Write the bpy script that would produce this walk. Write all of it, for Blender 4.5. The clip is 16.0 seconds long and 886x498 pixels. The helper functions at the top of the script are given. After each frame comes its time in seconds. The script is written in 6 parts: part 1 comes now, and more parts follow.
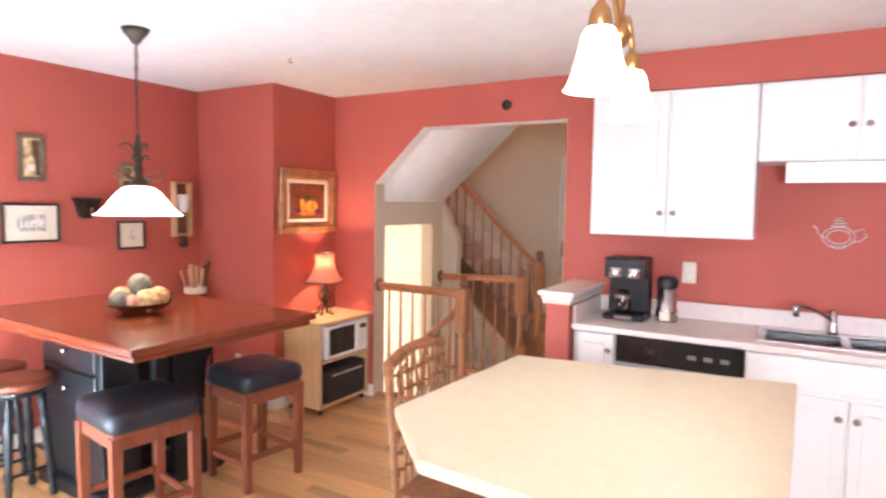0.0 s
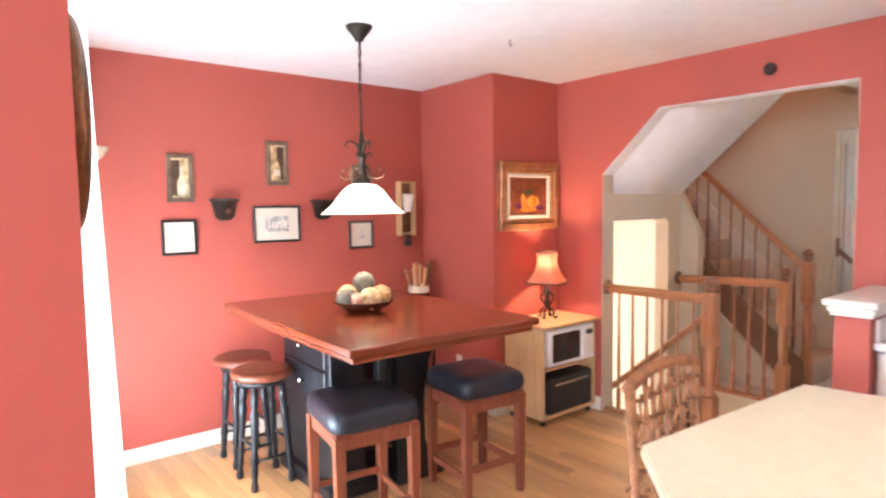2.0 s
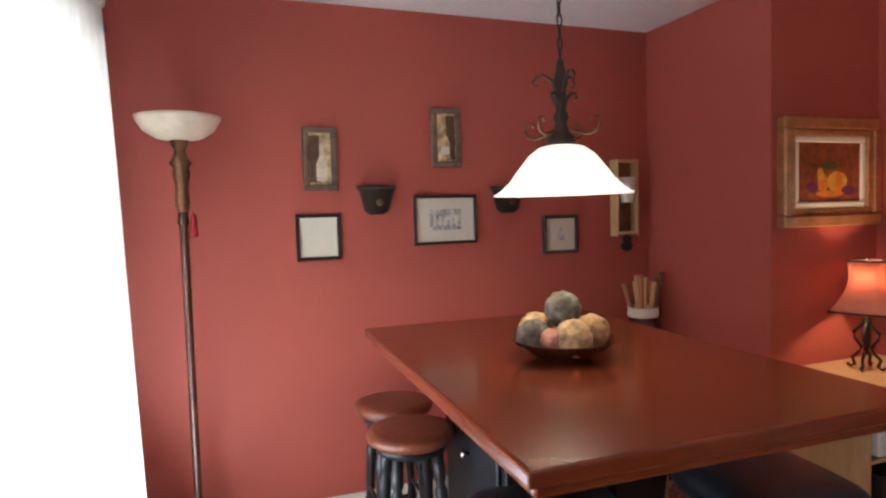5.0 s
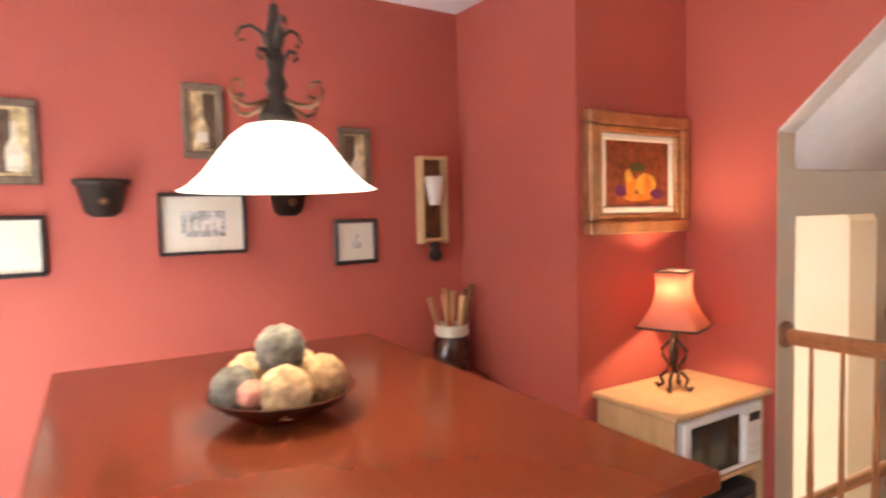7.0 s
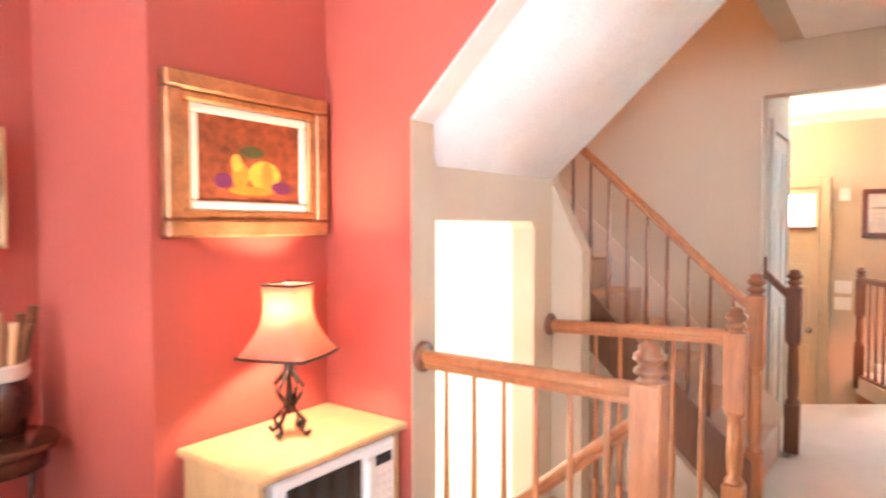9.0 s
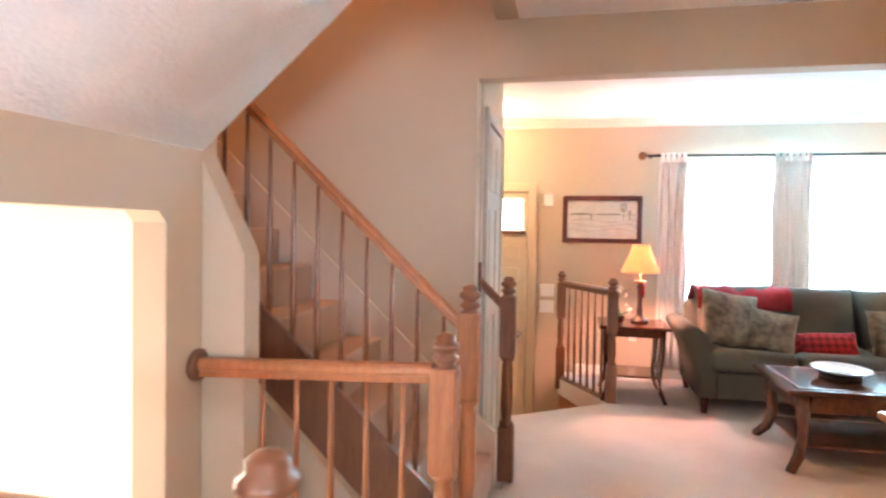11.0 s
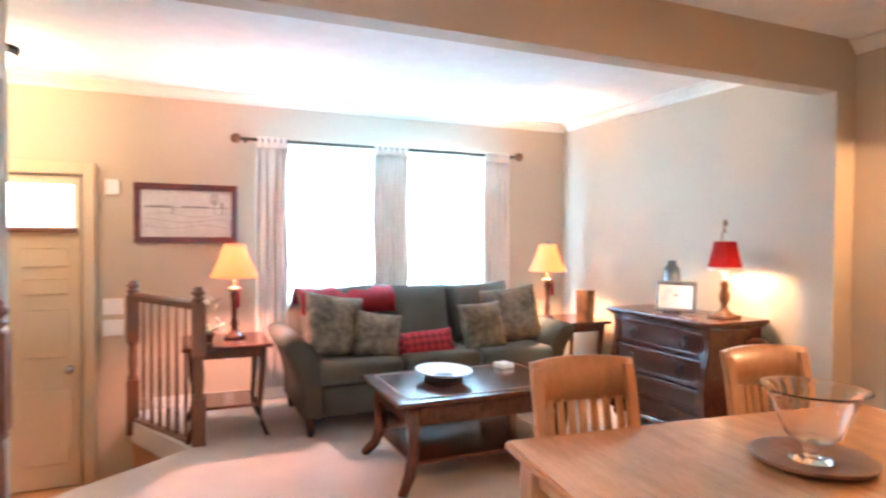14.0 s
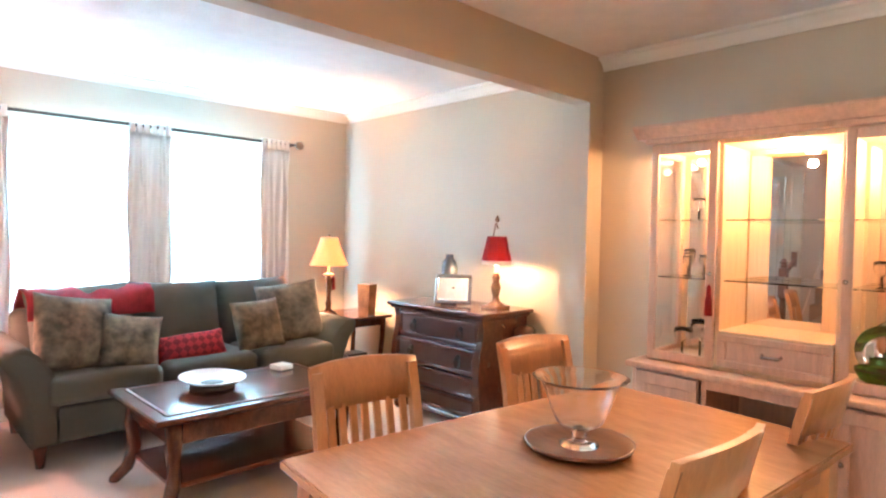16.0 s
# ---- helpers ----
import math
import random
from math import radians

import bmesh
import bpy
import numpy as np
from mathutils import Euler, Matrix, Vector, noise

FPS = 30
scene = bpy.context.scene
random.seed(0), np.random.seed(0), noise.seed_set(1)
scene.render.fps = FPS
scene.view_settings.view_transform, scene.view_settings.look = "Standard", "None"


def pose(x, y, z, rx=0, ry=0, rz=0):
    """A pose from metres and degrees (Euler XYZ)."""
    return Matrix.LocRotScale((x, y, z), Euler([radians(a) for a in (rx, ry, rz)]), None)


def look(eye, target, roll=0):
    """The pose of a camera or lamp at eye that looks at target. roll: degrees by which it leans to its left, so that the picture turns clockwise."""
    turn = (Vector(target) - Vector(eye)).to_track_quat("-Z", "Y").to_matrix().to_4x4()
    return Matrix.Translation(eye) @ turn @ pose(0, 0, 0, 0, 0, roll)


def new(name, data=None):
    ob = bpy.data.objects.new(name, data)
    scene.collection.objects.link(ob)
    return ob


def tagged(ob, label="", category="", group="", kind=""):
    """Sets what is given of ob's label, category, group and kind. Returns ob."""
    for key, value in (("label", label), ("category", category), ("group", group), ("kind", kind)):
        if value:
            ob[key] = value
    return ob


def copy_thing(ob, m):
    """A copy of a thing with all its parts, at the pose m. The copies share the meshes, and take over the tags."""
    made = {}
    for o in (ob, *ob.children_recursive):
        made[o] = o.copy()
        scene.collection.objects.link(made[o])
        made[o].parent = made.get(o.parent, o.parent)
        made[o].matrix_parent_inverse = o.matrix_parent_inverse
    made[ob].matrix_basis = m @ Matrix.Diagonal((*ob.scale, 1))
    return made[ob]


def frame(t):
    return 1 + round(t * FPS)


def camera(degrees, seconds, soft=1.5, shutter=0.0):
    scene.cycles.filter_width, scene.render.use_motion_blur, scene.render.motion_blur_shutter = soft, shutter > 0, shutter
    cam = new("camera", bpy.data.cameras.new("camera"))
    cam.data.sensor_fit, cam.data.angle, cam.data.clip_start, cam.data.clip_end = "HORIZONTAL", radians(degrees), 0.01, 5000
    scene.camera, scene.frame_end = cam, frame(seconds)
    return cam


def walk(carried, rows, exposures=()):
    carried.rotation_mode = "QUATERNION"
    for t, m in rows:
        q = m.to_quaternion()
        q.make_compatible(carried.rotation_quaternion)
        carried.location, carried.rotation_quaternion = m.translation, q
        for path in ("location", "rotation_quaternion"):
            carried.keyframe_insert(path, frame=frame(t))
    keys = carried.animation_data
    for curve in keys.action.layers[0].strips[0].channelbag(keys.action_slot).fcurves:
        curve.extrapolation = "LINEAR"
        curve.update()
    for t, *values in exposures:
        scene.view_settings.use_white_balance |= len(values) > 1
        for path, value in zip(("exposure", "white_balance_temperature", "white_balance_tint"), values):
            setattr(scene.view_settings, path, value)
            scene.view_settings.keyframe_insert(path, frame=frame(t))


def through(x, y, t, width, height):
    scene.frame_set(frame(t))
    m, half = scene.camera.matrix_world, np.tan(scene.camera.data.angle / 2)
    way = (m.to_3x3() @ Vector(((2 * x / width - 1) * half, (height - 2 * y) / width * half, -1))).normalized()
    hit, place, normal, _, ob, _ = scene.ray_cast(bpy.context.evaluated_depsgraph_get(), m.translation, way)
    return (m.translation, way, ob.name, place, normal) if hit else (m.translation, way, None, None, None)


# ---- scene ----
cam = camera(72.5, 16.0, soft=2.3, shutter=0.5)
PATH = [
    (0, (0.564, 0.85, 1.592), (2.285, 1.859, 1.446), 0.9),
    (0.5, (0.554, 0.837, 1.588), (2.155, 2.026, 1.436), 0.5),
    (1, (0.605, 0.871, 1.584), (2.086, 2.206, 1.43), -0.3),
    (1.5, (0.699, 0.963, 1.555), (2.067, 2.415, 1.413), -0.7),
    (2, (0.824, 1.108, 1.551), (2.078, 2.658, 1.405), -0.8),
    (2.5, (0.967, 1.28, 1.528), (2.094, 2.926, 1.389), -1.0),
    (3, (1.135, 1.43, 1.505), (2.093, 3.181, 1.372), -1.4),
    (3.5, (1.231, 1.571, 1.484), (2.036, 3.398, 1.359), -1.4),
    (3.7, (1.261, 1.651, 1.503), (2.018, 3.497, 1.367), -1.6),
    (5.8, (1.66, 2.355, 1.408), (2.341, 4.234, 1.319), -1.8),
    (6, (1.708, 2.374, 1.401), (2.449, 4.23, 1.319), -1.8),
    (6.5, (1.842, 2.435, 1.459), (2.753, 4.211, 1.331), -1.3),
    (7, (2.074, 2.463, 1.446), (3.135, 4.155, 1.336), -1.3),
    (7.5, (2.252, 2.521, 1.412), (3.497, 4.085, 1.332), -0.5),
    (8, (2.457, 2.556, 1.396), (3.843, 3.996, 1.327), 0.1),
    (8.5, (2.7, 2.527, 1.386), (4.195, 3.854, 1.32), -0.0),
    (9, (2.915, 2.476, 1.383), (4.515, 3.674, 1.311), -0.1),
    (9.5, (3.129, 2.525, 1.381), (4.858, 3.527, 1.308), 0.1),
    (10, (3.367, 2.574, 1.369), (5.202, 3.367, 1.297), 0.2),
    (10.2, (3.463, 2.586, 1.364), (5.331, 3.298, 1.293), 0.6),
    (12.3, (4.338, 2.631, 1.36), (6.337, 2.648, 1.317), -0.2),
    (12.5, (4.402, 2.607, 1.36), (6.401, 2.558, 1.317), -0.2),
    (13, (4.539, 2.542, 1.36), (6.522, 2.283, 1.316), -0.2),
    (13.5, (4.622, 2.487, 1.361), (6.552, 1.965, 1.314), 0.2),
    (14, (4.753, 2.397, 1.333), (6.588, 1.604, 1.295), 0.4),
    (14.5, (4.821, 2.383, 1.34), (6.514, 1.319, 1.294), 0.8),
    (15, (4.844, 2.341, 1.336), (6.409, 1.097, 1.289), 0.7),
    (15.5, (4.87, 2.312, 1.333), (6.345, 0.962, 1.283), 1.0),
    (16, (4.885, 2.309, 1.337), (6.326, 0.924, 1.284), 1.1),
]
walk(cam, [(t, look(*p)) for t, *p in PATH],
     exposures=[(0, 0.42, 5850, 10), (3.7, 0.46, 5950, 10), (5.6, -1.7, 6150, 10), (6.2, -1.5, 6250, 10), (6.6, -0.68, 6400, 10), (7.0, 0.08, 6400, 10),
                (7.5, 0.75, 6500, 10), (8.5, 1.28, 6050, 10), (10.2, 1.05, 5750, 10), (12.3, 0.72, 5600, 10), (13.3, 0.80, 5280, 10), (14.5, 0.82, 5400, 10), (16, 0.84, 5430, 10)])


# ---- light ----
world = bpy.data.worlds.new("sky")
scene.world = world
world.use_nodes = True
sky = world.node_tree.nodes.new("ShaderNodeTexSky")
sky.sky_type = 'NISHITA'
sky.sun_disc = False
sky.sun_elevation = radians(48)
sky.sun_rotation = radians(200)
world.node_tree.links.new(sky.outputs[0], world.node_tree.nodes["Background"].inputs[0])
world.node_tree.nodes["Background"].inputs[1].default_value = 0.12


def area(name, eye, target, sx, sy, watts, color=(1, 1, 1)):
    d = bpy.data.lights.new(name, 'AREA')
    d.shape, d.size, d.size_y, d.energy, d.color = 'RECTANGLE', sx, sy, watts, color
    ob = new(name, d)
    ob.matrix_world = look(eye, target)
    return ob


def bulb(name, at, watts, color=(1, 0.72, 0.42), r=0.03):
    d = bpy.data.lights.new(name, 'POINT')
    d.energy, d.color, d.shadow_soft_size = watts, color, r
    ob = new(name, d)
    ob.location = at
    return ob


# daylight in the openings, then fills for the kitchen and the lower hall
area("daylight_patio_door", (0.86, 3.85, 1.1), (3, 3.85, 2.15), 1.6, 1.95, 255, (0.82, 0.92, 1.0))
area("daylight_living_window", (9.92, 0.68, 1.45), (6, 0.68, 1.25), 1.85, 1.2, 320, (0.42, 0.76, 1.0))
# kitchen fill: its window is unseen and added to brighten the room
area("fill_kitchen", (-2.42, -0.2, 1.5), (2, 0.3, 3.4), 1.9, 1.2, 180, (0.84, 0.93, 1.0))
# lower hall fill: added in front of a solid wall, its source is unseen
area("fill_lower_hall", (5.07, 5.52, 0.35), (5.07, 3, 0.2), 0.9, 1.6, 45, (1, 0.88, 0.62))
# lamps
bulb("bulb_pendant", (2.50, 3.84, 1.58), 14, (1, 0.8, 0.55))
bulb("bulb_cart_lamp", (4.15, 4.03, 1.13), 17, (1, 0.66, 0.40))
bulb("bulb_end_lamp", (9.2, 2.06, 1.17), 62, (1, 0.40, 0.26))
bulb("bulb_corner_lamp", (9.24, -0.54, 1.15), 90, (1, 0.50, 0.22))
bulb("bulb_chest_lamp", (7.68, -0.90, 1.135), 34, (1, 0.56, 0.26))
for px in (5.41, 5.84, 6.27):
    bulb("bulb_china", (px, -0.93, 1.74), 20, (1, 0.50, 0.20), 0.02)
for kx, ky in ((2.105, 1.305), (2.635, 1.35)):
    bulb("bulb_chandelier", (kx, ky, 1.94), 3.8, (1, 0.85, 0.65))
# unseen upstairs fill, added to turn the stair wall orange
bulb("warm_fill_upstairs", (6.4, 5.0, 4.3), 52, (1, 0.38, 0.12), 0.1)
bulb("bulb_entry", (9.2, 3.46, 2.24), 24, (1, 0.60, 0.28))

# ---- materials ----


def mat(name, color, rough=0.6, metal=0.0, vary=0.12, scale=6.0, fine=60.0, bump=0.15, coat=0.0, stretch=None,
        color2=None, island=False):
    """A procedural surface: two scales of noise on the colour, fine noise as relief."""
    m = bpy.data.materials.new(name)
    m.use_nodes = True
    nt = m.node_tree
    b = nt.nodes["Principled BSDF"]
    co = nt.nodes.new("ShaderNodeTexCoord")
    mp = nt.nodes.new("ShaderNodeMapping")
    nt.links.new(co.outputs["Object"], mp.inputs[0])
    if stretch:
        mp.inputs["Scale"].default_value = stretch
    big = nt.nodes.new("ShaderNodeTexNoise")
    big.inputs["Scale"].default_value, big.inputs["Detail"].default_value = scale, 4
    small = nt.nodes.new("ShaderNodeTexNoise")
    small.inputs["Scale"].default_value, small.inputs["Detail"].default_value = fine, 3
    for n in (big, small):
        nt.links.new(mp.outputs[0], n.inputs["Vector"])
    mix = nt.nodes.new("ShaderNodeMix")
    mix.data_type = 'FLOAT'
    mix.inputs[0].default_value = 0.4
    nt.links.new(big.outputs[0], mix.inputs[2])
    nt.links.new(small.outputs[0], mix.inputs[3])
    ramp = nt.nodes.new("ShaderNodeValToRGB")
    lo = [max(0, c * (1 - vary)) for c in color]
    hi = [min(1, c * (1 + vary)) for c in (color2 or color)]
    ramp.color_ramp.elements[0].position, ramp.color_ramp.elements[1].position = 0.34, 0.66
    ramp.color_ramp.elements[0].color, ramp.color_ramp.elements[1].color = (*lo, 1), (*hi, 1)
    nt.links.new(mix.outputs[0], ramp.inputs[0])
    out = ramp.outputs[0]
    if island:
        info = nt.nodes.new("ShaderNodeObjectInfo")
        hsv = nt.nodes.new("ShaderNodeHueSaturation")
        rng = nt.nodes.new("ShaderNodeMapRange")
        rng.inputs[3].default_value, rng.inputs[4].default_value = 0.72, 1.2
        nt.links.new(info.outputs["Random"], rng.inputs[0])
        nt.links.new(rng.outputs[0], hsv.inputs["Value"])
        nt.links.new(out, hsv.inputs["Color"])
        out = hsv.outputs[0]
    nt.links.new(out, b.inputs["Base Color"])
    b.inputs["Roughness"].default_value, b.inputs["Metallic"].default_value = rough, metal
    b.inputs["Coat Weight"].default_value = coat
    b.inputs["Coat Roughness"].default_value = 0.12
    if bump:
        bp = nt.nodes.new("ShaderNodeBump")
        bp.inputs["Strength"].default_value, bp.inputs["Distance"].default_value = bump, 0.004
        nt.links.new(small.outputs[0], bp.inputs["Height"])
        nt.links.new(bp.outputs[0], b.inputs["Normal"])
    return m


def glow(name, color, strength):
    m = bpy.data.materials.new(name)
    m.use_nodes = True
    b = m.node_tree.nodes["Principled BSDF"]
    b.inputs["Base Color"].default_value = (*color, 1)
    b.inputs["Roughness"].default_value = 0.7
    b.inputs["Emission Color"].default_value = (*color, 1)
    b.inputs["Emission Strength"].default_value = strength
    return m


def glass(name, color=(1, 1, 1), rough=0.0, ior=1.45):
    m = bpy.data.materials.new(name)
    m.use_nodes = True
    b = m.node_tree.nodes["Principled BSDF"]
    b.inputs["Base Color"].default_value = (*color, 1)
    b.inputs["Transmission Weight"].default_value = 1
    b.inputs["Roughness"].default_value, b.inputs["IOR"].default_value = rough, ior
    return m


def cloth(name, color, through=0.5, rough=0.9):
    """Thin fabric or paper that lets light through."""
    m = mat(name, color, rough, fine=220, bump=0.3, vary=0.06)
    nt = m.node_tree
    tr = nt.nodes.new("ShaderNodeBsdfTranslucent")
    tr.inputs[0].default_value = (*color, 1)
    mx = nt.nodes.new("ShaderNodeMixShader")
    mx.inputs[0].default_value = through
    nt.links.new(nt.nodes["Principled BSDF"].outputs[0], mx.inputs[1])
    nt.links.new(tr.outputs[0], mx.inputs[2])
    nt.links.new(mx.outputs[0], nt.nodes["Material Output"].inputs[0])
    return m


RED = mat("red_wall_paint", (0.43, 0.098, 0.073), 0.55, vary=0.05, scale=1.5, fine=240, bump=0.12)
RED.node_tree.nodes["Principled BSDF"].inputs["Specular IOR Level"].default_value = 0.28
BEIGE = mat("beige_wall_paint", (0.52, 0.43, 0.315), 0.6, vary=0.05, scale=1.5, fine=240, bump=0.12)
CEIL = mat("textured_white_ceiling", (0.84, 0.84, 0.83), 0.9, vary=0.04, scale=9, fine=70, bump=0.9)
WHITE = mat("white_trim_paint", (0.78, 0.75, 0.68), 0.35, vary=0.03, scale=3, fine=120, bump=0.05)
CABW = mat("white_cabinet_paint", (0.80, 0.79, 0.76), 0.3, vary=0.03, scale=3, fine=120, bump=0.04)
OAKF = mat("oak_floor", (0.56, 0.305, 0.125), 0.28, vary=0.2, scale=3, fine=30, bump=0.08, coat=0.25, stretch=(5, 0.5, 5), island=True)
TAUPE = mat("taupe_stair_carpet", (0.46, 0.345, 0.275), 0.95, vary=0.14, scale=3, fine=320, bump=1.0)
CARPET = mat("cream_carpet", (0.58, 0.51, 0.46), 0.95, vary=0.12, scale=2.2, fine=320, bump=1.0)
OAK = mat("honey_oak", (0.35, 0.138, 0.052), 0.35, vary=0.22, scale=8, fine=45, bump=0.1, coat=0.2, stretch=(6, 6, 0.8))
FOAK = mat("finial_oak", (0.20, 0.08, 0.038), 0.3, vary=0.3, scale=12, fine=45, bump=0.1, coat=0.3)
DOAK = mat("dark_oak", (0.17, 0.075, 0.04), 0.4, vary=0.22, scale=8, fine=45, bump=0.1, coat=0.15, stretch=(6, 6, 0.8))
CHERRY = mat("cherry_top", (0.18, 0.036, 0.012), 0.24, vary=0.10, scale=2.0, fine=7, bump=0.0, coat=0.4, stretch=(3, 0.8, 3))
CHERRYL = mat("cherry_legs", (0.19, 0.052, 0.025), 0.35, vary=0.25, scale=7, fine=40, bump=0.08, coat=0.2, stretch=(6, 6, 0.8))
BLACK = mat("black_paint", (0.012, 0.014, 0.017), 0.35, vary=0.3, scale=8, fine=60, bump=0.1)
# the black leather is tinted blue for the sky it would mirror
LEATHER = mat("black_leather_sky_tint", (0.014, 0.020, 0.030), 0.3, vary=0.3, scale=10, fine=180, bump=0.5)
IRON = mat("wrought_iron", (0.05, 0.038, 0.03), 0.5, 0.6, vary=0.4, scale=14, fine=80, bump=0.4)
COPPER = mat("copper_frame", (0.40, 0.185, 0.08), 0.35, 0.5, vary=0.3, scale=14, fine=60, bump=0.4)
BRONZE = mat("bronze", (0.20, 0.10, 0.05), 0.4, 0.7, vary=0.4, scale=14, fine=80, bump=0.3)
STEEL = mat("steel", (0.55, 0.55, 0.55), 0.25, 1.0, vary=0.08, scale=5, fine=150, bump=0.05)
GOLD = mat("gilt_frame", (0.44, 0.22, 0.085), 0.38, 0.55, vary=0.35, scale=14, fine=60, bump=0.5)
MAPLE = mat("pale_maple", (0.55, 0.35, 0.17), 0.4, vary=0.14, scale=6, fine=40, bump=0.06, coat=0.2, stretch=(4, 4, 0.6))
LAMI = mat("cream_laminate", (0.78, 0.72, 0.55), 0.3, vary=0.05, scale=20, fine=200, bump=0.03)
CTR = mat("pink_white_counter", (0.74, 0.66, 0.62), 0.3, vary=0.06, scale=30, fine=200, bump=0.03)
BLOND = mat("blond_dining_wood", (0.55, 0.26, 0.105), 0.18, vary=0.16, scale=5, fine=30, bump=0.05, coat=0.5, stretch=(1, 5, 5))
BLONDV = mat("blond_chair_wood", (0.55, 0.27, 0.112), 0.28, vary=0.16, scale=5, fine=30, bump=0.05, coat=0.3, stretch=(5, 5, 0.8))
PICKLE = mat("pickled_oak", (0.62, 0.39, 0.27), 0.4, vary=0.14, scale=6, fine=50, bump=0.12, stretch=(6, 6, 0.7))
MAHOG = mat("dark_mahogany", (0.085, 0.026, 0.013), 0.22, vary=0.35, scale=6, fine=30, bump=0.06, coat=0.45, stretch=(1, 5, 3))
SOFA = mat("sage_green_upholstery", (0.082, 0.084, 0.068), 0.92, vary=0.16, scale=5, fine=260, bump=0.8)
FLORAL = mat("floral_cushion", (0.055, 0.060, 0.047), 0.95, vary=0.2, scale=8, fine=22, bump=0.5, color2=(0.21, 0.165, 0.115))
REDCL = mat("red_cushion", (0.22, 0.010, 0.016), 0.95, vary=0.3, scale=14, fine=150, bump=0.5)
GLASS = glass("clear_glass")
MIRROR = mat("mirror", (0.8, 0.8, 0.8), 0.02, 1.0, vary=0.0, bump=0)

# ---- building helpers ----


def part(name, bm, material, parent=None, label=""):
    me = bpy.data.meshes.new(name)
    bm.normal_update()
    bm.to_mesh(me)
    bm.free()
    me.materials.append(material)
    ob = new(name, me)
    if parent is not None:
        ob.parent = parent
    if label:
        ob["label"] = label
    return ob


def thing(name, at, rz=0, label="", category="", group="", kind=""):
    ob = new(name)
    ob.empty_display_size = 0.05
    ob.matrix_basis = pose(*at, 0, 0, rz)
    return tagged(ob, label, category, group, kind)


def box(x0, x1, y0, y1, z0, z1, bev=0.0, bm=None, seg=1):
    bm = bm or bmesh.new()
    m = Matrix.Translation(((x0 + x1) / 2, (y0 + y1) / 2, (z0 + z1) / 2)) @ Matrix.Diagonal((abs(x1 - x0), abs(y1 - y0), abs(z1 - z0), 1))
    r = bmesh.ops.create_cube(bm, size=1, matrix=m)
    if bev:
        es = list({e for v in r["verts"] for e in v.link_edges})
        bmesh.ops.bevel(bm, geom=es, offset=bev, segments=seg, affect='EDGES', profile=0.5)
    return bm


def prism(pts, axis, a, b, bm=None):
    """A polygon pushed along an axis from a to b; the points give the other two coordinates in order."""
    bm = bm or bmesh.new()

    def at(p, v):
        return {'x': (v, p[0], p[1]), 'y': (p[0], v, p[1]), 'z': (p[0], p[1], v)}[axis]
    lo = [bm.verts.new(at(p, a)) for p in pts]
    hi = [bm.verts.new(at(p, b)) for p in pts]
    n = len(pts)
    bm.faces.new(lo)
    bm.faces.new(hi[::-1])
    for i in range(n):
        bm.faces.new((lo[i], hi[i], hi[(i + 1) % n], lo[(i + 1) % n]))
    bmesh.ops.recalc_face_normals(bm, faces=bm.faces)
    return bm


def lathe(profile, seg=20, at=(0, 0, 0), bm=None, smooth=True, squash=1.0, flute=0.0, nf=0):
    """A turned shape from (radius, height) pairs."""
    bm = bm or bmesh.new()
    rings = []
    for r, z in profile:
        ring = []
        for i in range(seg):
            a = 2 * math.pi * i / seg
            q = r * (1 + flute * math.cos(nf * a)) if nf else r
            ring.append(bm.verts.new((at[0] + q * math.cos(a), at[1] + q * math.sin(a) * squash, at[2] + z)))
        rings.append(ring)
    for k in range(len(rings) - 1):
        for i in range(seg):
            j = (i + 1) % seg
            f = bm.faces.new((rings[k][i], rings[k][j], rings[k + 1][j], rings[k + 1][i]))
            f.smooth = smooth
    if profile[0][0] > 1e-4:
        bm.faces.new(rings[0][::-1])
    if profile[-1][0] > 1e-4:
        bm.faces.new(rings[-1])
    return bm


def shell(profile, t=0.003, **kw):
    """A hollow turned shape, open where the profile ends."""
    out = list(profile)
    inner = [(max(r - t, 0.0005), z) for r, z in profile][::-1]
    bm = lathe(out + inner, **kw)
    for f in [f for f in bm.faces if len(f.verts) > 4]:
        bm.faces.remove(f)
    return bm


def tube(pts, r, seg=8, bm=None, r1=None):
    """A round bar along points."""
    bm = bm or bmesh.new()
    pts = [Vector(p) for p in pts]
    rings = []
    for i, p in enumerate(pts):
        d = (pts[min(i + 1, len(pts) - 1)] - pts[max(i - 1, 0)]).normalized()
        u = d.cross(Vector((0, 0, 1)))
        if u.length < 1e-3:
            u = Vector((1, 0, 0))
        u.normalize()
        w = d.cross(u)
        q = r if r1 is None else r + (r1 - r) * i / (len(pts) - 1)
        rings.append([bm.verts.new(p + q * (math.cos(2 * math.pi * k / seg) * u + math.sin(2 * math.pi * k / seg) * w)) for k in range(seg)])
    for a, b in zip(rings, rings[1:]):
        for k in range(seg):
            f = bm.faces.new((a[k], a[(k + 1) % seg], b[(k + 1) % seg], b[k]))
            f.smooth = True
    bm.faces.new(rings[0][::-1])
    bm.faces.new(rings[-1])
    bmesh.ops.recalc_face_normals(bm, faces=bm.faces)
    return bm


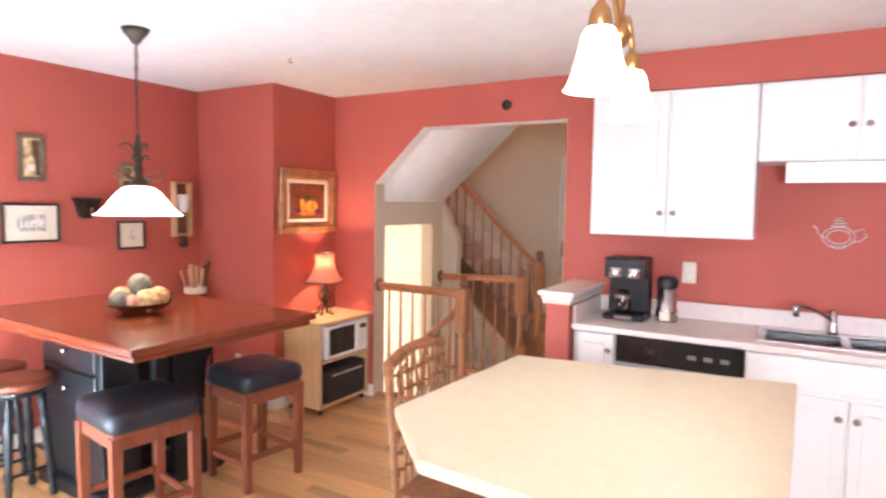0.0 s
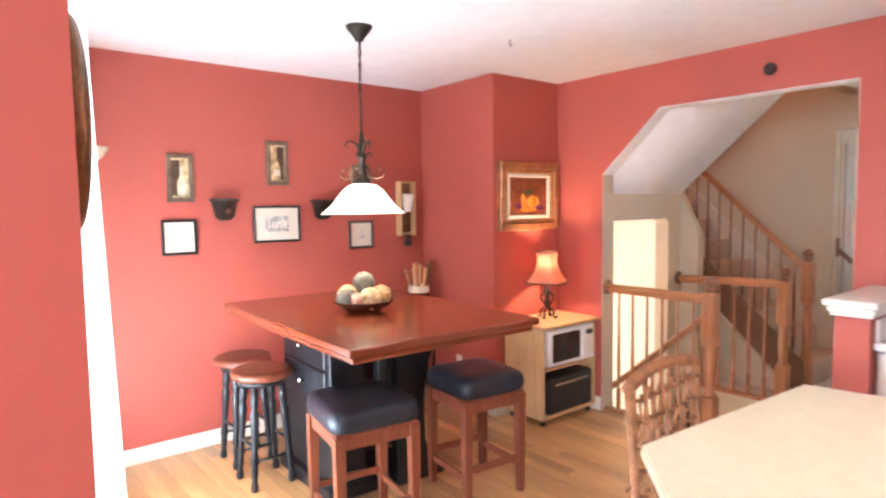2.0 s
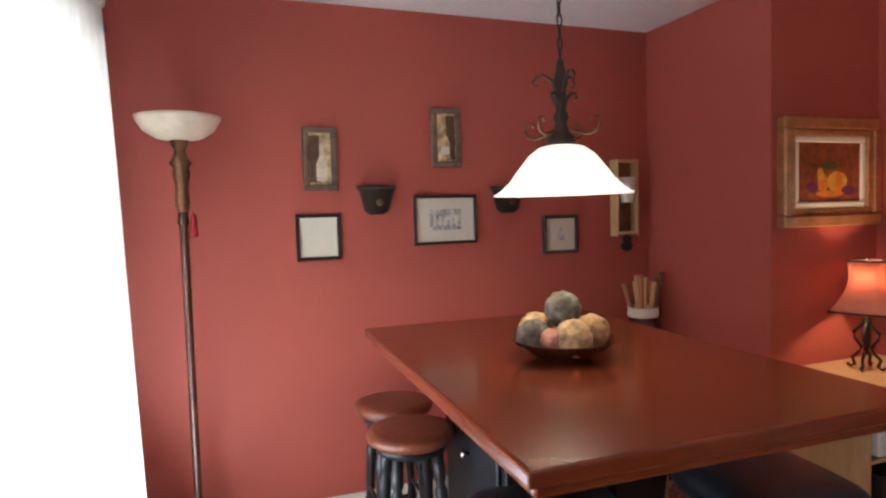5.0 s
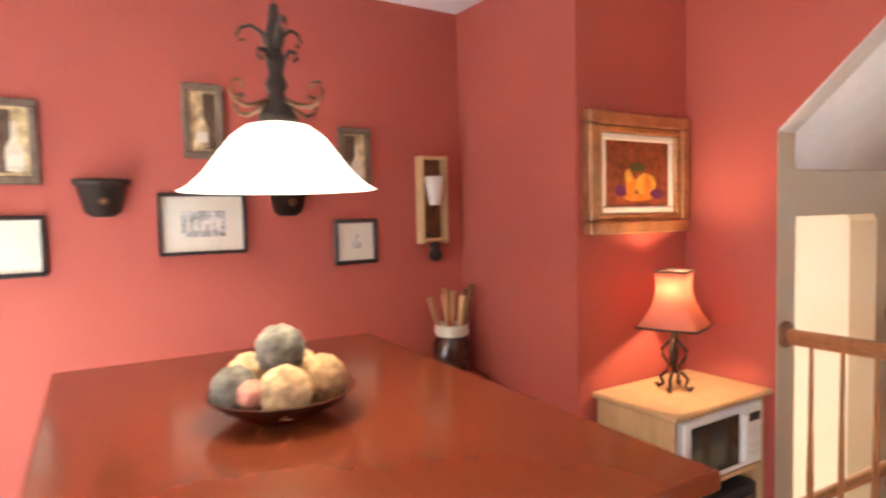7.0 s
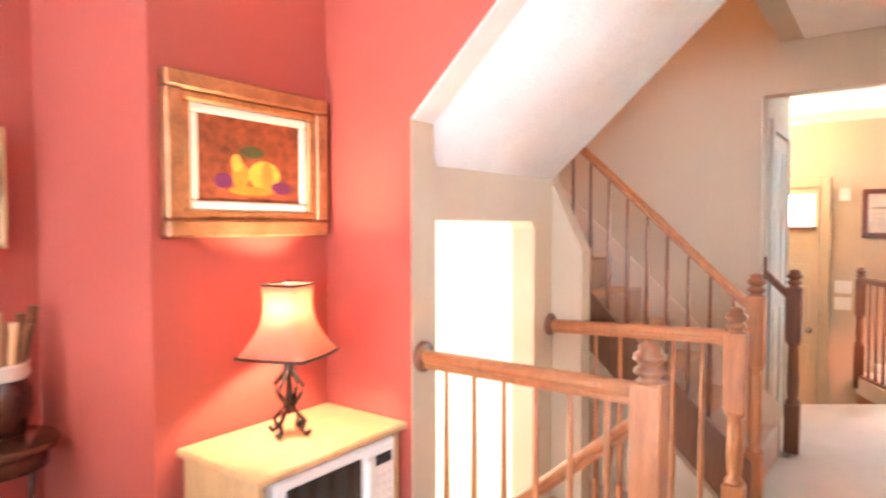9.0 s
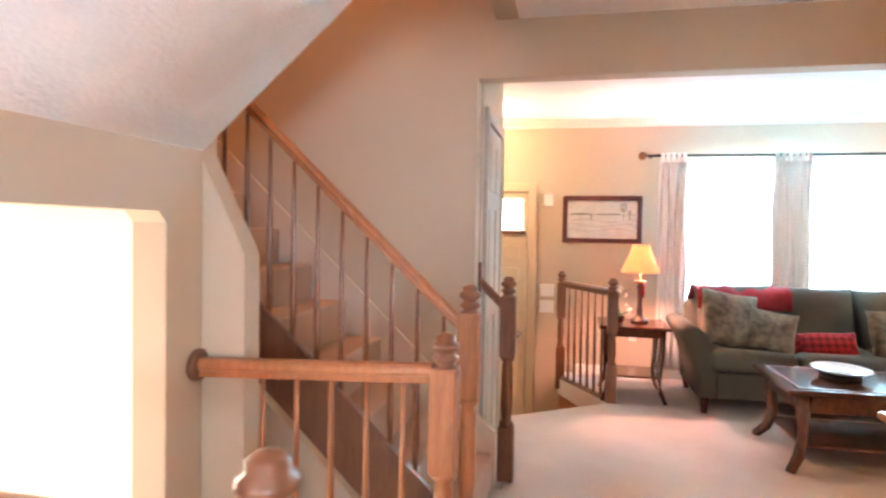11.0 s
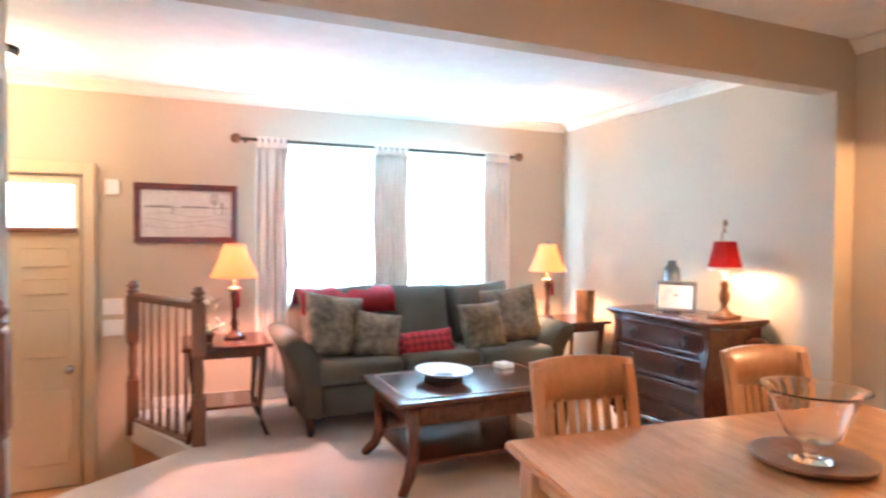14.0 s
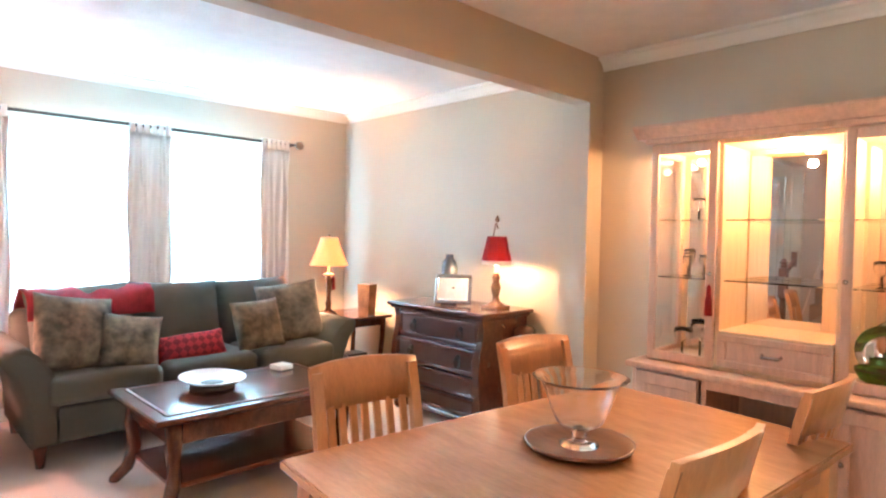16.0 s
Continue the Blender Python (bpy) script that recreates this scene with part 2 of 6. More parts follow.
def bar(p, q, w, h, bm=None):
    """A rectangular bar from p to q, w wide and h high."""
    bm = bm or bmesh.new()
    p, q = Vector(p), Vector(q)
    d = (q - p).normalized()
    u = d.cross(Vector((0, 0, 1)))
    u = u.normalized() if u.length > 1e-3 else Vector((1, 0, 0))
    v = u.cross(d).normalized()
    rings = [[bm.verts.new(c + sx * w / 2 * u + sy * h / 2 * v) for sx, sy in ((-1, -1), (1, -1), (1, 1), (-1, 1))] for c in (p, q)]
    for k in range(4):
        bm.faces.new((rings[0][k], rings[0][(k + 1) % 4], rings[1][(k + 1) % 4], rings[1][k]))
    bm.faces.new(rings[0][::-1])
    bm.faces.new(rings[1])
    bmesh.ops.recalc_face_normals(bm, faces=bm.faces)
    return bm


def pillow(w, d, h, n=10, bm=None, m=None, pinch=2.2):
    """A stuffed cushion, w by d, h thick at its middle."""
    bm = bm or bmesh.new()
    m = m or Matrix()
    grid = {}
    for s in (1, -1):
        for i in range(n + 1):
            for j in range(n + 1):
                u, v = 2 * i / n - 1, 2 * j / n - 1
                edge = i in (0, n) or j in (0, n)
                if edge and s < 0:
                    continue
                t = max(0, (1 - abs(u) ** pinch) * (1 - abs(v) ** pinch)) ** 0.45
                pull = 1 - 0.06 * (1 - u * u) - 0.06 * (1 - v * v)
                co = Vector((u * w / 2 * (pull if abs(u) == 1 else 1), v * d / 2 * (pull if abs(v) == 1 else 1), s * h / 2 * t))
                grid[i, j, s] = bm.verts.new(m @ co)

    def g(i, j, s):
        return grid.get((i, j, s)) or grid[i, j, 1]
    for s in (1, -1):
        for i in range(n):
            for j in range(n):
                q = [g(i, j, s), g(i + 1, j, s), g(i + 1, j + 1, s), g(i, j + 1, s)]
                f = bm.faces.new(q if s > 0 else q[::-1])
                f.smooth = True
    return bm


def wall(name, bm, material, label=""):
    return tagged(part(name, bm, material), label, "", "", "structure")


H = 2.47
# ---- structure: breakfast room and kitchen ----
wall("wall_pictures", box(0.88, 3.825, 5.08, 5.20, 0, H), RED, "red painted wall hung with small pictures")
wall("wall_jog", box(3.825, 4.642, 4.236, 5.20, 0, H), RED, "red painted boxed-out corner wall")
b = box(4.517, 4.642, 3.815, 4.236, 0, H)
wall("wall_stair_side", b, RED, "red painted wall beside the stairwell")
wall("wall_stair_header", prism([(3.815, 1.757), (3.36, 2.18), (2.215, 2.18), (2.215, H), (3.815, H)], 'x', 4.517, 4.642), RED,
     "red painted header with a sloped corner over the stair opening")
wall("jamb_stair", box(4.519, 4.640, 3.811, 3.815, 0, 1.757), BEIGE, "beige jamb of the stair opening")
wall("wall_kitchen", box(4.517, 4.63, -2.5, 2.215, 0, H), RED, "red painted kitchen wall over the counter")
wall("wall_kitchen_dining_face", box(4.632, 4.66, -1.13, 2.213, 0, H), BEIGE, "beige dining side of the kitchen wall")
wall("bulkhead_kitchen", box(4.17, 4.515, -2.5, 1.93, 2.26, H), RED, "red painted bulkhead over the kitchen cabinets")
wall("header_underside", prism([(3.811, 1.753), (3.358, 2.175), (2.22, 2.175), (2.22, 2.179), (3.36, 2.179), (3.815, 1.757)], 'x', 4.521, 4.64), CEIL, "white underside of the sloped header")
wall("jamb_kitchen_side", box(4.521, 4.655, 2.216, 2.22, 0, 2.175), BEIGE, "beige jamb at the kitchen wall end")
wall("wall_patio_near", box(0.88, 1.0, 2.35, 2.98, 0, H), RED, "red painted wall with a round mirror clock")
wall("wall_patio_far", box(0.88, 1.0, 4.72, 5.08, 0, H), RED, "red painted wall beside the patio door")
wall("wall_patio_header", box(0.88, 1.0, 2.98, 4.72, 2.12, H), RED, "red painted wall above the patio door")
wall("wall_return", box(-2.5, 0.88, 2.35, 2.47, 0, H), RED, "red painted return wall of the kitchen")
# west wall leaves a gap for an added window that is never in view
wall("wall_kitchen_west_low", box(-2.62, -2.5, -2.5, 2.47, 0, 0.95), RED, "red painted kitchen wall under the added, unseen window")
wall("wall_kitchen_west_high", box(-2.62, -2.5, -2.5, 2.47, 2.1, H), RED, "red painted kitchen wall over the added, unseen window")
wall("wall_kitchen_west_a", box(-2.62, -2.5, -2.5, -1.2, 0.95, 2.1), RED, "red painted kitchen wall")
wall("wall_kitchen_west_b", box(-2.62, -2.5, 0.8, 2.47, 0.95, 2.1), RED, "red painted kitchen wall")
wall("wall_kitchen_south", box(-2.62, 4.63, -2.62, -2.5, 0, H), RED, "red painted kitchen wall")
wall("ceiling_kitchen", box(-2.62, 4.642, -2.62, 5.2, H, H + 0.15), CEIL, "white textured ceiling")
wall("floor_base", box(-2.62, 4.642, -2.62, 5.2, -0.2, -0.02), OAKF, "boards under the oak floor")
wall("baseboard_pictures", box(1.0, 3.825, 5.064, 5.08, 0, 0.10, 0.004), WHITE, "white baseboard")
wall("baseboard_jog", box(3.809, 3.825, 4.236, 5.064, 0, 0.10, 0.004), WHITE, "white baseboard")
wall("baseboard_painting", box(3.809, 4.517, 4.22, 4.236, 0, 0.10, 0.004), WHITE, "white baseboard")
wall("baseboard_stair_side", box(4.501, 4.517, 3.815, 4.22, 0, 0.10, 0.004), WHITE, "white baseboard")

# half wall with its ledge at the counter end
wall("half_wall", box(3.90, 4.515, 1.96, 2.10, 0, 1.03), RED, "red painted half wall at the counter end")
b = box(3.855, 4.515, 1.92, 2.14, 1.075, 1.105, 0.008)
box(3.87, 4.515, 1.935, 2.125, 1.045, 1.075, 0.01, b)
box(3.88, 4.515, 1.945, 2.115, 1.03, 1.045, 0.004, b)
wall("half_wall_ledge", b, WHITE, "white moulded ledge on the half wall")

# ---- structure: hall, dining and living rooms ----
XB = 7.0
wall("wall_stair_back_left", box(4.642, 4.665, 3.85, 3.97, -2.6, 1.62), BEIGE, "beige edge of the lit lower stair opening")
wall("wall_stair_back_top", prism([(4.665, 1.62), (4.665, 1.41), (5.44, 1.41), (5.475, 1.375), (5.475, -2.6), (5.66, -2.6), (5.66, 1.62)], 'y', 3.85, 3.97), BEIGE,
     "beige wall round the lit lower stair opening")
wall("jamb_stair_back", box(4.519, 4.66, 3.815, 3.85, -2.6, 1.62), BEIGE, "beige corner of the stairwell")
sof = bmesh.new()
near = [sof.verts.new((4.644, y, z)) for y, z in ((3.97, 1.61), (3.85, 1.61), (3.817, 1.757), (2.92, 2.589), (2.92, 2.68), (3.97, 2.68))]
far = [sof.verts.new((5.66, y, z)) for y, z in ((3.97, 1.61), (3.86, 1.61), (3.80, 1.663), (2.92, 2.442), (2.92, 2.68), (3.97, 2.68))]
for k in range(6):
    sof.faces.new((near[k], near[(k + 1) % 6], far[(k + 1) % 6], far[k])).smooth = k in (1, 2)
sof.faces.new(near[::-1])
sof.faces.new(far)
bmesh.ops.recalc_face_normals(sof, faces=sof.faces)
wall("stair_soffit", sof, CEIL, "white sloped underside of the upper stair flight")
wall("wall_stair_middle", prism([(3.86, 1.615), (3.69, 1.27), (3.69, -0.2), (4.9, -0.2), (4.9, 4.9), (3.86, 4.9)], 'x', 5.662, 5.76), BEIGE,
     "beige wall between the stair flights with a sloped end")
wall("wall_stair_far", box(XB, XB + 0.12, 3.13, 6.2, -0.7, 5.0), BEIGE, "beige wall along the stairs")
wall("wall_stair_end", box(5.76, XB, 6.08, 6.2, 0, 5.0), BEIGE, "beige wall at the head of the stairs")
wall("wall_stair_upper_side", box(4.642, 4.76, 2.9, 6.2, 2.6, 5.0), BEIGE, "beige upper wall of the stairwell")
wall("wall_stair_upper_front", box(4.642, XB, 2.92, 3.04, H, 5.0), BEIGE, "beige upper wall of the stairwell")
wall("ceiling_stairwell", box(4.642, 7.12, 2.92, 6.2, 5.0, 5.1), CEIL, "white stairwell ceiling")
wall("ceiling_hall", box(4.644, 7.0, -1.25, 2.92, H, H + 0.15), CEIL, "white textured hall ceiling")
wall("beam", box(XB, XB + 0.12, -1.13, 3.13, 2.17, H), BEIGE, "beige beam between the dining and living rooms")
wall("beam_wall_above", box(XB, XB + 0.12, 3.04, 3.13, H, 5.0), BEIGE, "beige wall above the beam")
wall("pilaster", box(XB, XB + 0.2, -1.13, -0.97, 0, 2.168), BEIGE, "beige pilaster carrying the beam")
wall("wall_south", box(4.632, 9.99, -1.25, -1.13, 0, H + 0.15), BEIGE, "beige wall behind the cabinet and chest")
wall("ceiling_living", box(7.12, 9.99, -1.25, 4.6, H, H + 0.15), CEIL, "white textured living room ceiling")
wall("wall_closet", box(XB + 0.12, 8.05, 3.12, 3.24, -0.6, H), BEIGE, "beige wall with the closet door")
wall("wall_entry_north", box(7.12, 9.99, 4.48, 4.6, -0.7, H), BEIGE, "beige wall of the entry")
wall("wall_entry_inner", box(7.93, 8.05, 3.24, 4.48, -0.6, H), BEIGE, "beige wall of the entry")
# window wall with its opening
X0 = 9.87
wall("wall_window_low", box(X0, X0 + 0.15, -1.25, 1.66, 0, 0.80), BEIGE, "beige wall under the window")
wall("wall_window_high", box(X0, X0 + 0.15, -1.25, 1.66, 2.08, H), BEIGE, "beige wall over the window")
wall("wall_window_a", box(X0, X0 + 0.15, -1.25, -0.28, 0.80, 2.08), BEIGE, "beige wall beside the window")
wall("wall_window_b", box(X0, X0 + 0.15, 1.66, 4.6, -0.7, H), BEIGE, "beige front wall")
# crown moulding


def crown(name, p, q, nrm):
    """A crown moulding from p to q along the wall; nrm points into the room."""
    prof = [(0, 0), (0.012, 0), (0.018, 0.02), (0.05, 0.055), (0.07, 0.062), (0.07, 0.08), (0, 0.08)]
    bm = bmesh.new()
    rings = [[bm.verts.new((c[0] + nrm[0] * u, c[1] + nrm[1] * u, H - 0.08 + v)) for u, v in prof] for c in (p, q)]
    n = len(prof)
    for k in range(n):
        bm.faces.new((rings[0][k], rings[0][(k + 1) % n], rings[1][(k + 1) % n], rings[1][k]))
    bm.faces.new(rings[0][::-1])
    bm.faces.new(rings[1])
    bmesh.ops.recalc_face_normals(bm, faces=bm.faces)
    wall(name, bm, WHITE, "white crown moulding")


crown("crown_window_wall", (X0, -1.13), (X0, 4.48), (-1, 0))
crown("crown_south_living", (7.12, -1.13), (X0 - 0.07, -1.13), (0, 1))
crown("crown_south_dining", (4.66, -1.13), (XB, -1.13), (0, 1))
wall("baseboard_window_wall", box(X0 - 0.016, X0, -1.13, 2.6, 0, 0.09, 0.004), WHITE, "white baseboard")
wall("baseboard_south", box(7.2, X0 - 0.016, -1.13, -1.114, 0, 0.09, 0.004), WHITE, "white baseboard")
wall("baseboard_south_dining", box(6.6, XB, -1.13, -1.114, 0, 0.09, 0.004), WHITE, "white baseboard")
# carpet, cut round the stairwell and the sunken entry
wall("floor_carpet_hall", box(4.642, XB + 0.12, -1.25, 2.96, -0.15, 0), CARPET, "cream carpet")
wall("floor_carpet_living", prism([(7.12, -1.25), (9.99, -1.25), (9.99, 2.74), (9.62, 2.74), (8.82, 2.36), (8.28, 3.08), (7.9, 3.12), (7.12, 3.12)], 'z', -0.15, 0), CARPET, "cream carpet")
wall("floor_stair_ledge", box(5.66, 7.0, 2.96, 3.02, -0.15, 0), CARPET, "cream carpet edge at the stairs")
wall("floor_entry", box(7.12, 9.99, 2.0, 4.6, -0.7, -0.5), OAKF, "wooden entry floor")
wall("entry_riser", prism([(7.92, 3.10), (8.28, 3.062), (8.82, 2.345), (9.62, 2.725), (9.86, 2.725), (9.86, 2.70), (9.62, 2.70), (8.81, 2.31), (8.26, 3.03), (7.92, 3.06)], 'z', -0.5, -0.152), OAK, "wood riser at the sunken entry")
wall("lower_floor", box(4.5, 5.8, 2.9, 5.7, -2.7, -2.6), CARPET, "carpeted lower floor")
wall("lower_wall_far", box(4.53, 5.8, 5.58, 5.7, -2.6, 1.62), WHITE, "pale wall of the lower hall")
wall("lower_wall_left", box(4.53, 4.64, 3.97, 5.58, -2.6, 1.62), WHITE, "pale wall of the lower hall")
wall("lower_wall_right", box(5.60, 5.658, 3.97, 5.58, -2.6, 1.62), WHITE, "pale wall of the lower hall")
wall("lower_ceiling", box(4.53, 5.66, 3.972, 5.7, 1.62, 1.7), CEIL, "pale ceiling of the lower hall")
wall("lower_wall_well_left", box(4.53, 4.64, 2.96, 3.85, -2.6, -0.15), BEIGE, "beige side of the stairwell")
wall("lower_wall_well_right", box(5.662, 5.76, 2.9, 3.64, -2.6, 0.0), BEIGE, "beige side of the stairwell")

# ---- windows, doors ----
DAY = glow("bright_daylight", (1.0, 1.0, 1.0), 6.0)
SHEER = cloth("sheer_white_curtain", (0.88, 0.86, 0.82), 0.6)
DRAPE = cloth("cream_drape", (0.74, 0.70, 0.64), 0.12)
tagged(part("backdrop_patio", box(-0.8, -0.75, 2.6, 6.5, -0.5, 3.0), DAY), "bright daylight beyond the patio door", "daylight", "", "structure")
tagged(part("backdrop_street", box(10.9, 10.95, -2.5, 3.5, 0.2, 3.5), DAY), "bright daylight beyond the living room window", "daylight", "", "structure")
# panel behind the added kitchen window, out of view
tagged(part("backdrop_kitchen", box(-3.4, -3.35, -2.5, 2.0, 0.2, 3.2), DAY), "glowing panel beyond the added, unseen kitchen window", "daylight", "", "structure")


def wavy(name, y0, y1, x, z0, z1, n, amp, material, parent=None, flare=0.0, ret=0.0):
    """A hanging pleated cloth along y."""
    bm = bmesh.new()
    cols = []
    m = n * 8
    for i in range(m + 1):
        u = i / m
        col = []
        for k in range(9):
            v = k / 8
            a = amp * (0.6 + 0.4 * v) * math.sin(2 * math.pi * n * u + 0.6 * math.sin(5 * u + 3 * v))
            col.append(bm.verts.new((x + a + flare * v - (ret + flare * v) * max(0.0, 1 - min(u, 1 - u) / 0.03), y0 + (y1 - y0) * u + 0.01 * math.sin(9 * v + 12 * u), z1 + (z0 - z1) * v)))
        cols.append(col)
    for a, c in zip(cols, cols[1:]):
        for k in range(8):
            f = bm.faces.new((a[k], c[k], c[k + 1], a[k + 1]))
            f.smooth = True
    ob = part(name, bm, material, parent)
    s = ob.modifiers.new("thickness", 'SOLIDIFY')
    s.thickness = 0.003
    return ob


# patio door
pd = thing("patio_door", (0.94, 3.85, 0), 0, "white framed sliding patio door full of daylight", "door", "", "structure")
for y in (-0.84, -0.02, 0.80):
    part("frame_stile", box(-0.04, 0.04, y - 0.035, y + 0.035, 0.02, 2.10, 0.004), WHITE, pd)
part("frame_head", box(-0.04, 0.04, -0.87, 0.87, 2.06, 2.12, 0.004), WHITE, pd)
part("sill", box(-0.05, 0.05, -0.87, 0.87, 0.0, 0.05, 0.004), WHITE, pd)
for y in (-0.43, 0.39):
    g = part("pane", box(-0.006, 0.006, y - 0.37, y + 0.37, 0.05, 2.06), GLASS, pd)
    g.visible_shadow = False
for nm, bb in (("casing_patio_near", box(1.0, 1.018, 2.90, 2.98, 0, 2.2, 0.004)), ("casing_patio_far", box(1.0, 1.018, 4.72, 4.80, 0, 2.2, 0.004)),
               ("casing_patio_head", box(1.0, 1.018, 2.98, 4.72, 2.12, 2.2, 0.004))):
    wall(nm, bb, WHITE, "white door casing")
cu = thing("patio_curtain", (1.10, 3.85, 0), 0, "bright white ruffled-top curtain over the patio door", "curtain")
wavy("panel", -0.90, 0.78, 0.02, 0.03, 2.20, 12, 0.022, SHEER, cu, 0.06, 0.08)
for i in range(20):
    part("ruffle", lathe([(0.0, -0.035), (0.03, -0.015), (0.034, 0.01), (0.0, 0.035)], 8, (0.015 * (-1) ** i, -0.90 + 1.68 * i / 19, 2.22)), SHEER, cu)
part("rod", tube([(0, -1.02, 2.20), (0, 0.95, 2.20)], 0.011), IRON, cu)
for y in (-0.98, 0.88):
    part("bracket", box(-0.10, 0.01, y - 0.012, y + 0.012, 2.18, 2.205), IRON, cu)

# living room window
lw = thing("window_living", (9.93, 0.69, 0), 0, "white framed double window full of daylight", "window", "", "structure")
for y in (-0.94, 0.0, 0.94):
    part("window_frame", box(-0.03, 0.05, y - 0.03 - (0.03 if y == 0 else 0), y + 0.03 + (0.03 if y == 0 else 0), 0.80, 2.08, 0.004), WHITE, lw)
for z in (0.82, 2.05):
    part("rail", box(-0.02, 0.04, -0.94, 0.94, z - 0.025, z + 0.025, 0.004), WHITE, lw)
part("window_sill", box(-0.10, 0.06, -1.0, 1.0, 0.77, 0.80, 0.006), WHITE, lw)
for y in (-0.47, 0.47):
    g = part("pane", box(0.0, 0.008, y - 0.42, y + 0.42, 0.83, 2.05), GLASS, lw)
    g.visible_shadow = False
cu = thing("living_curtain", (9.76, 0.69, 0), 0, "white tab-top sheer curtains on a dark rod", "curtain")
part("rod", tube([(0, -1.22, 2.10), (0, 1.30, 2.10)], 0.012), IRON, cu)
for y in (-1.24, 1.32):
    part("finial", lathe([(0.0, -0.04), (0.03, -0.03), (0.04, 0), (0.03, 0.03), (0.0, 0.04)], 12, (0, y, 2.10)), BRONZE, cu)
for y in (-1.16, 1.24):
    part("bracket", box(-0.012, 0.11, y - 0.012, y + 0.012, 2.085, 2.105), IRON, cu)
for y0, y1 in ((-0.92, 0.02), (0.05, 0.98)):
    wavy("sheer", y0, y1, 0.045, 0.30, 2.07, 9, 0.010, SHEER, cu)
for y0, y1, n in ((-1.14, -0.86, 5), (-0.12, 0.20, 5), (0.92, 1.17, 4)):
    wavy("drape", y0, y1, 0.0, 0.12, 2.06, n, 0.022, DRAPE, cu)
    k = n + 1
    for i in range(k):
        y = y0 + 0.03 + (y1 - y0 - 0.06) * i / (k - 1)
        part("tab", box(-0.018, 0.018, y - 0.018, y + 0.018, 2.04, 2.125, 0.004), DRAPE, cu)

# front door with its lit fan light
FD = mat("cream_door_paint", (0.62, 0.50, 0.34), 0.4, vary=0.05, scale=3, fine=120, bump=0.05)
fd = thing("front_door", (9.84, 3.50, -0.5), 0, "cream six-panel front door with a lit glass light", "door", "", "structure")
part("leaf", box(-0.02, 0.02, -0.43, 0.43, 0.01, 2.25, 0.003), FD, fd)
for y in (-0.21, 0.21):
    for z0, z1 in ((0.18, 0.72), (0.95, 1.30), (1.40, 1.52), (1.60, 1.74)):
        part("panel", box(-0.03, -0.02, y - 0.15, y + 0.15, z0, z1, 0.008), FD, fd)
part("glass_light", box(-0.034, -0.02, -0.38, 0.38, 1.89, 2.19, 0.004), glow("door_light_glass", (1.0, 0.93, 0.8), 5.0), fd, "bright lit door glass")
part("glass_trim", box(-0.050, -0.02, -0.41, 0.41, 1.85, 1.885, 0.006), DOAK, fd)
part("knob", lathe([(0.0, 0), (0.03, 0.002), (0.012, 0.015), (0.03, 0.04), (0.025, 0.06), (0, 0.065)], 14), STEEL, fd, "polished knob").matrix_basis = pose(-0.02, -0.36, 0.86, 0, -90, 0)
for y0, y1, z0, z1 in ((-0.52, -0.44, 0.0, 2.36), (0.44, 0.52, 0.0, 2.36), (-0.44, 0.44, 2.27, 2.36)):
    part("casing", box(-0.025, 0.028, y0, y1, z0, z1, 0.004), FD, fd)

# closet door in the hall
# trim white darkened to grey cream, the door's shade put into the colour
CLOSET = mat("shaded_door_paint", (0.46, 0.43, 0.37), 0.45, vary=0.04, scale=3, fine=120, bump=0.05)
cd = thing("door_closet", (7.55, 3.115, 0), 0, "pale closet door in a painted casing", "door", "", "structure")
part("leaf", box(-0.30, 0.30, -0.010, 0.003, 0.01, 1.98, 0.003), CLOSET, cd)
for x in (-0.14, 0.14):
    for z0, z1 in ((0.15, 0.85), (1.0, 1.5), (1.6, 1.88)):
        part("panel", box(x - 0.10, x + 0.10, -0.018, -0.010, z0, z1, 0.006), CLOSET, cd)
for x0, x1, z0, z1 in ((-0.37, -0.305, 0, 2.06), (0.305, 0.37, 0, 2.06), (-0.305, 0.305, 1.99, 2.06)):
    part("casing", box(x0, x1, -0.022, 0.004, z0, z1, 0.004), CLOSET, cd)

# ---- breakfast room things ----


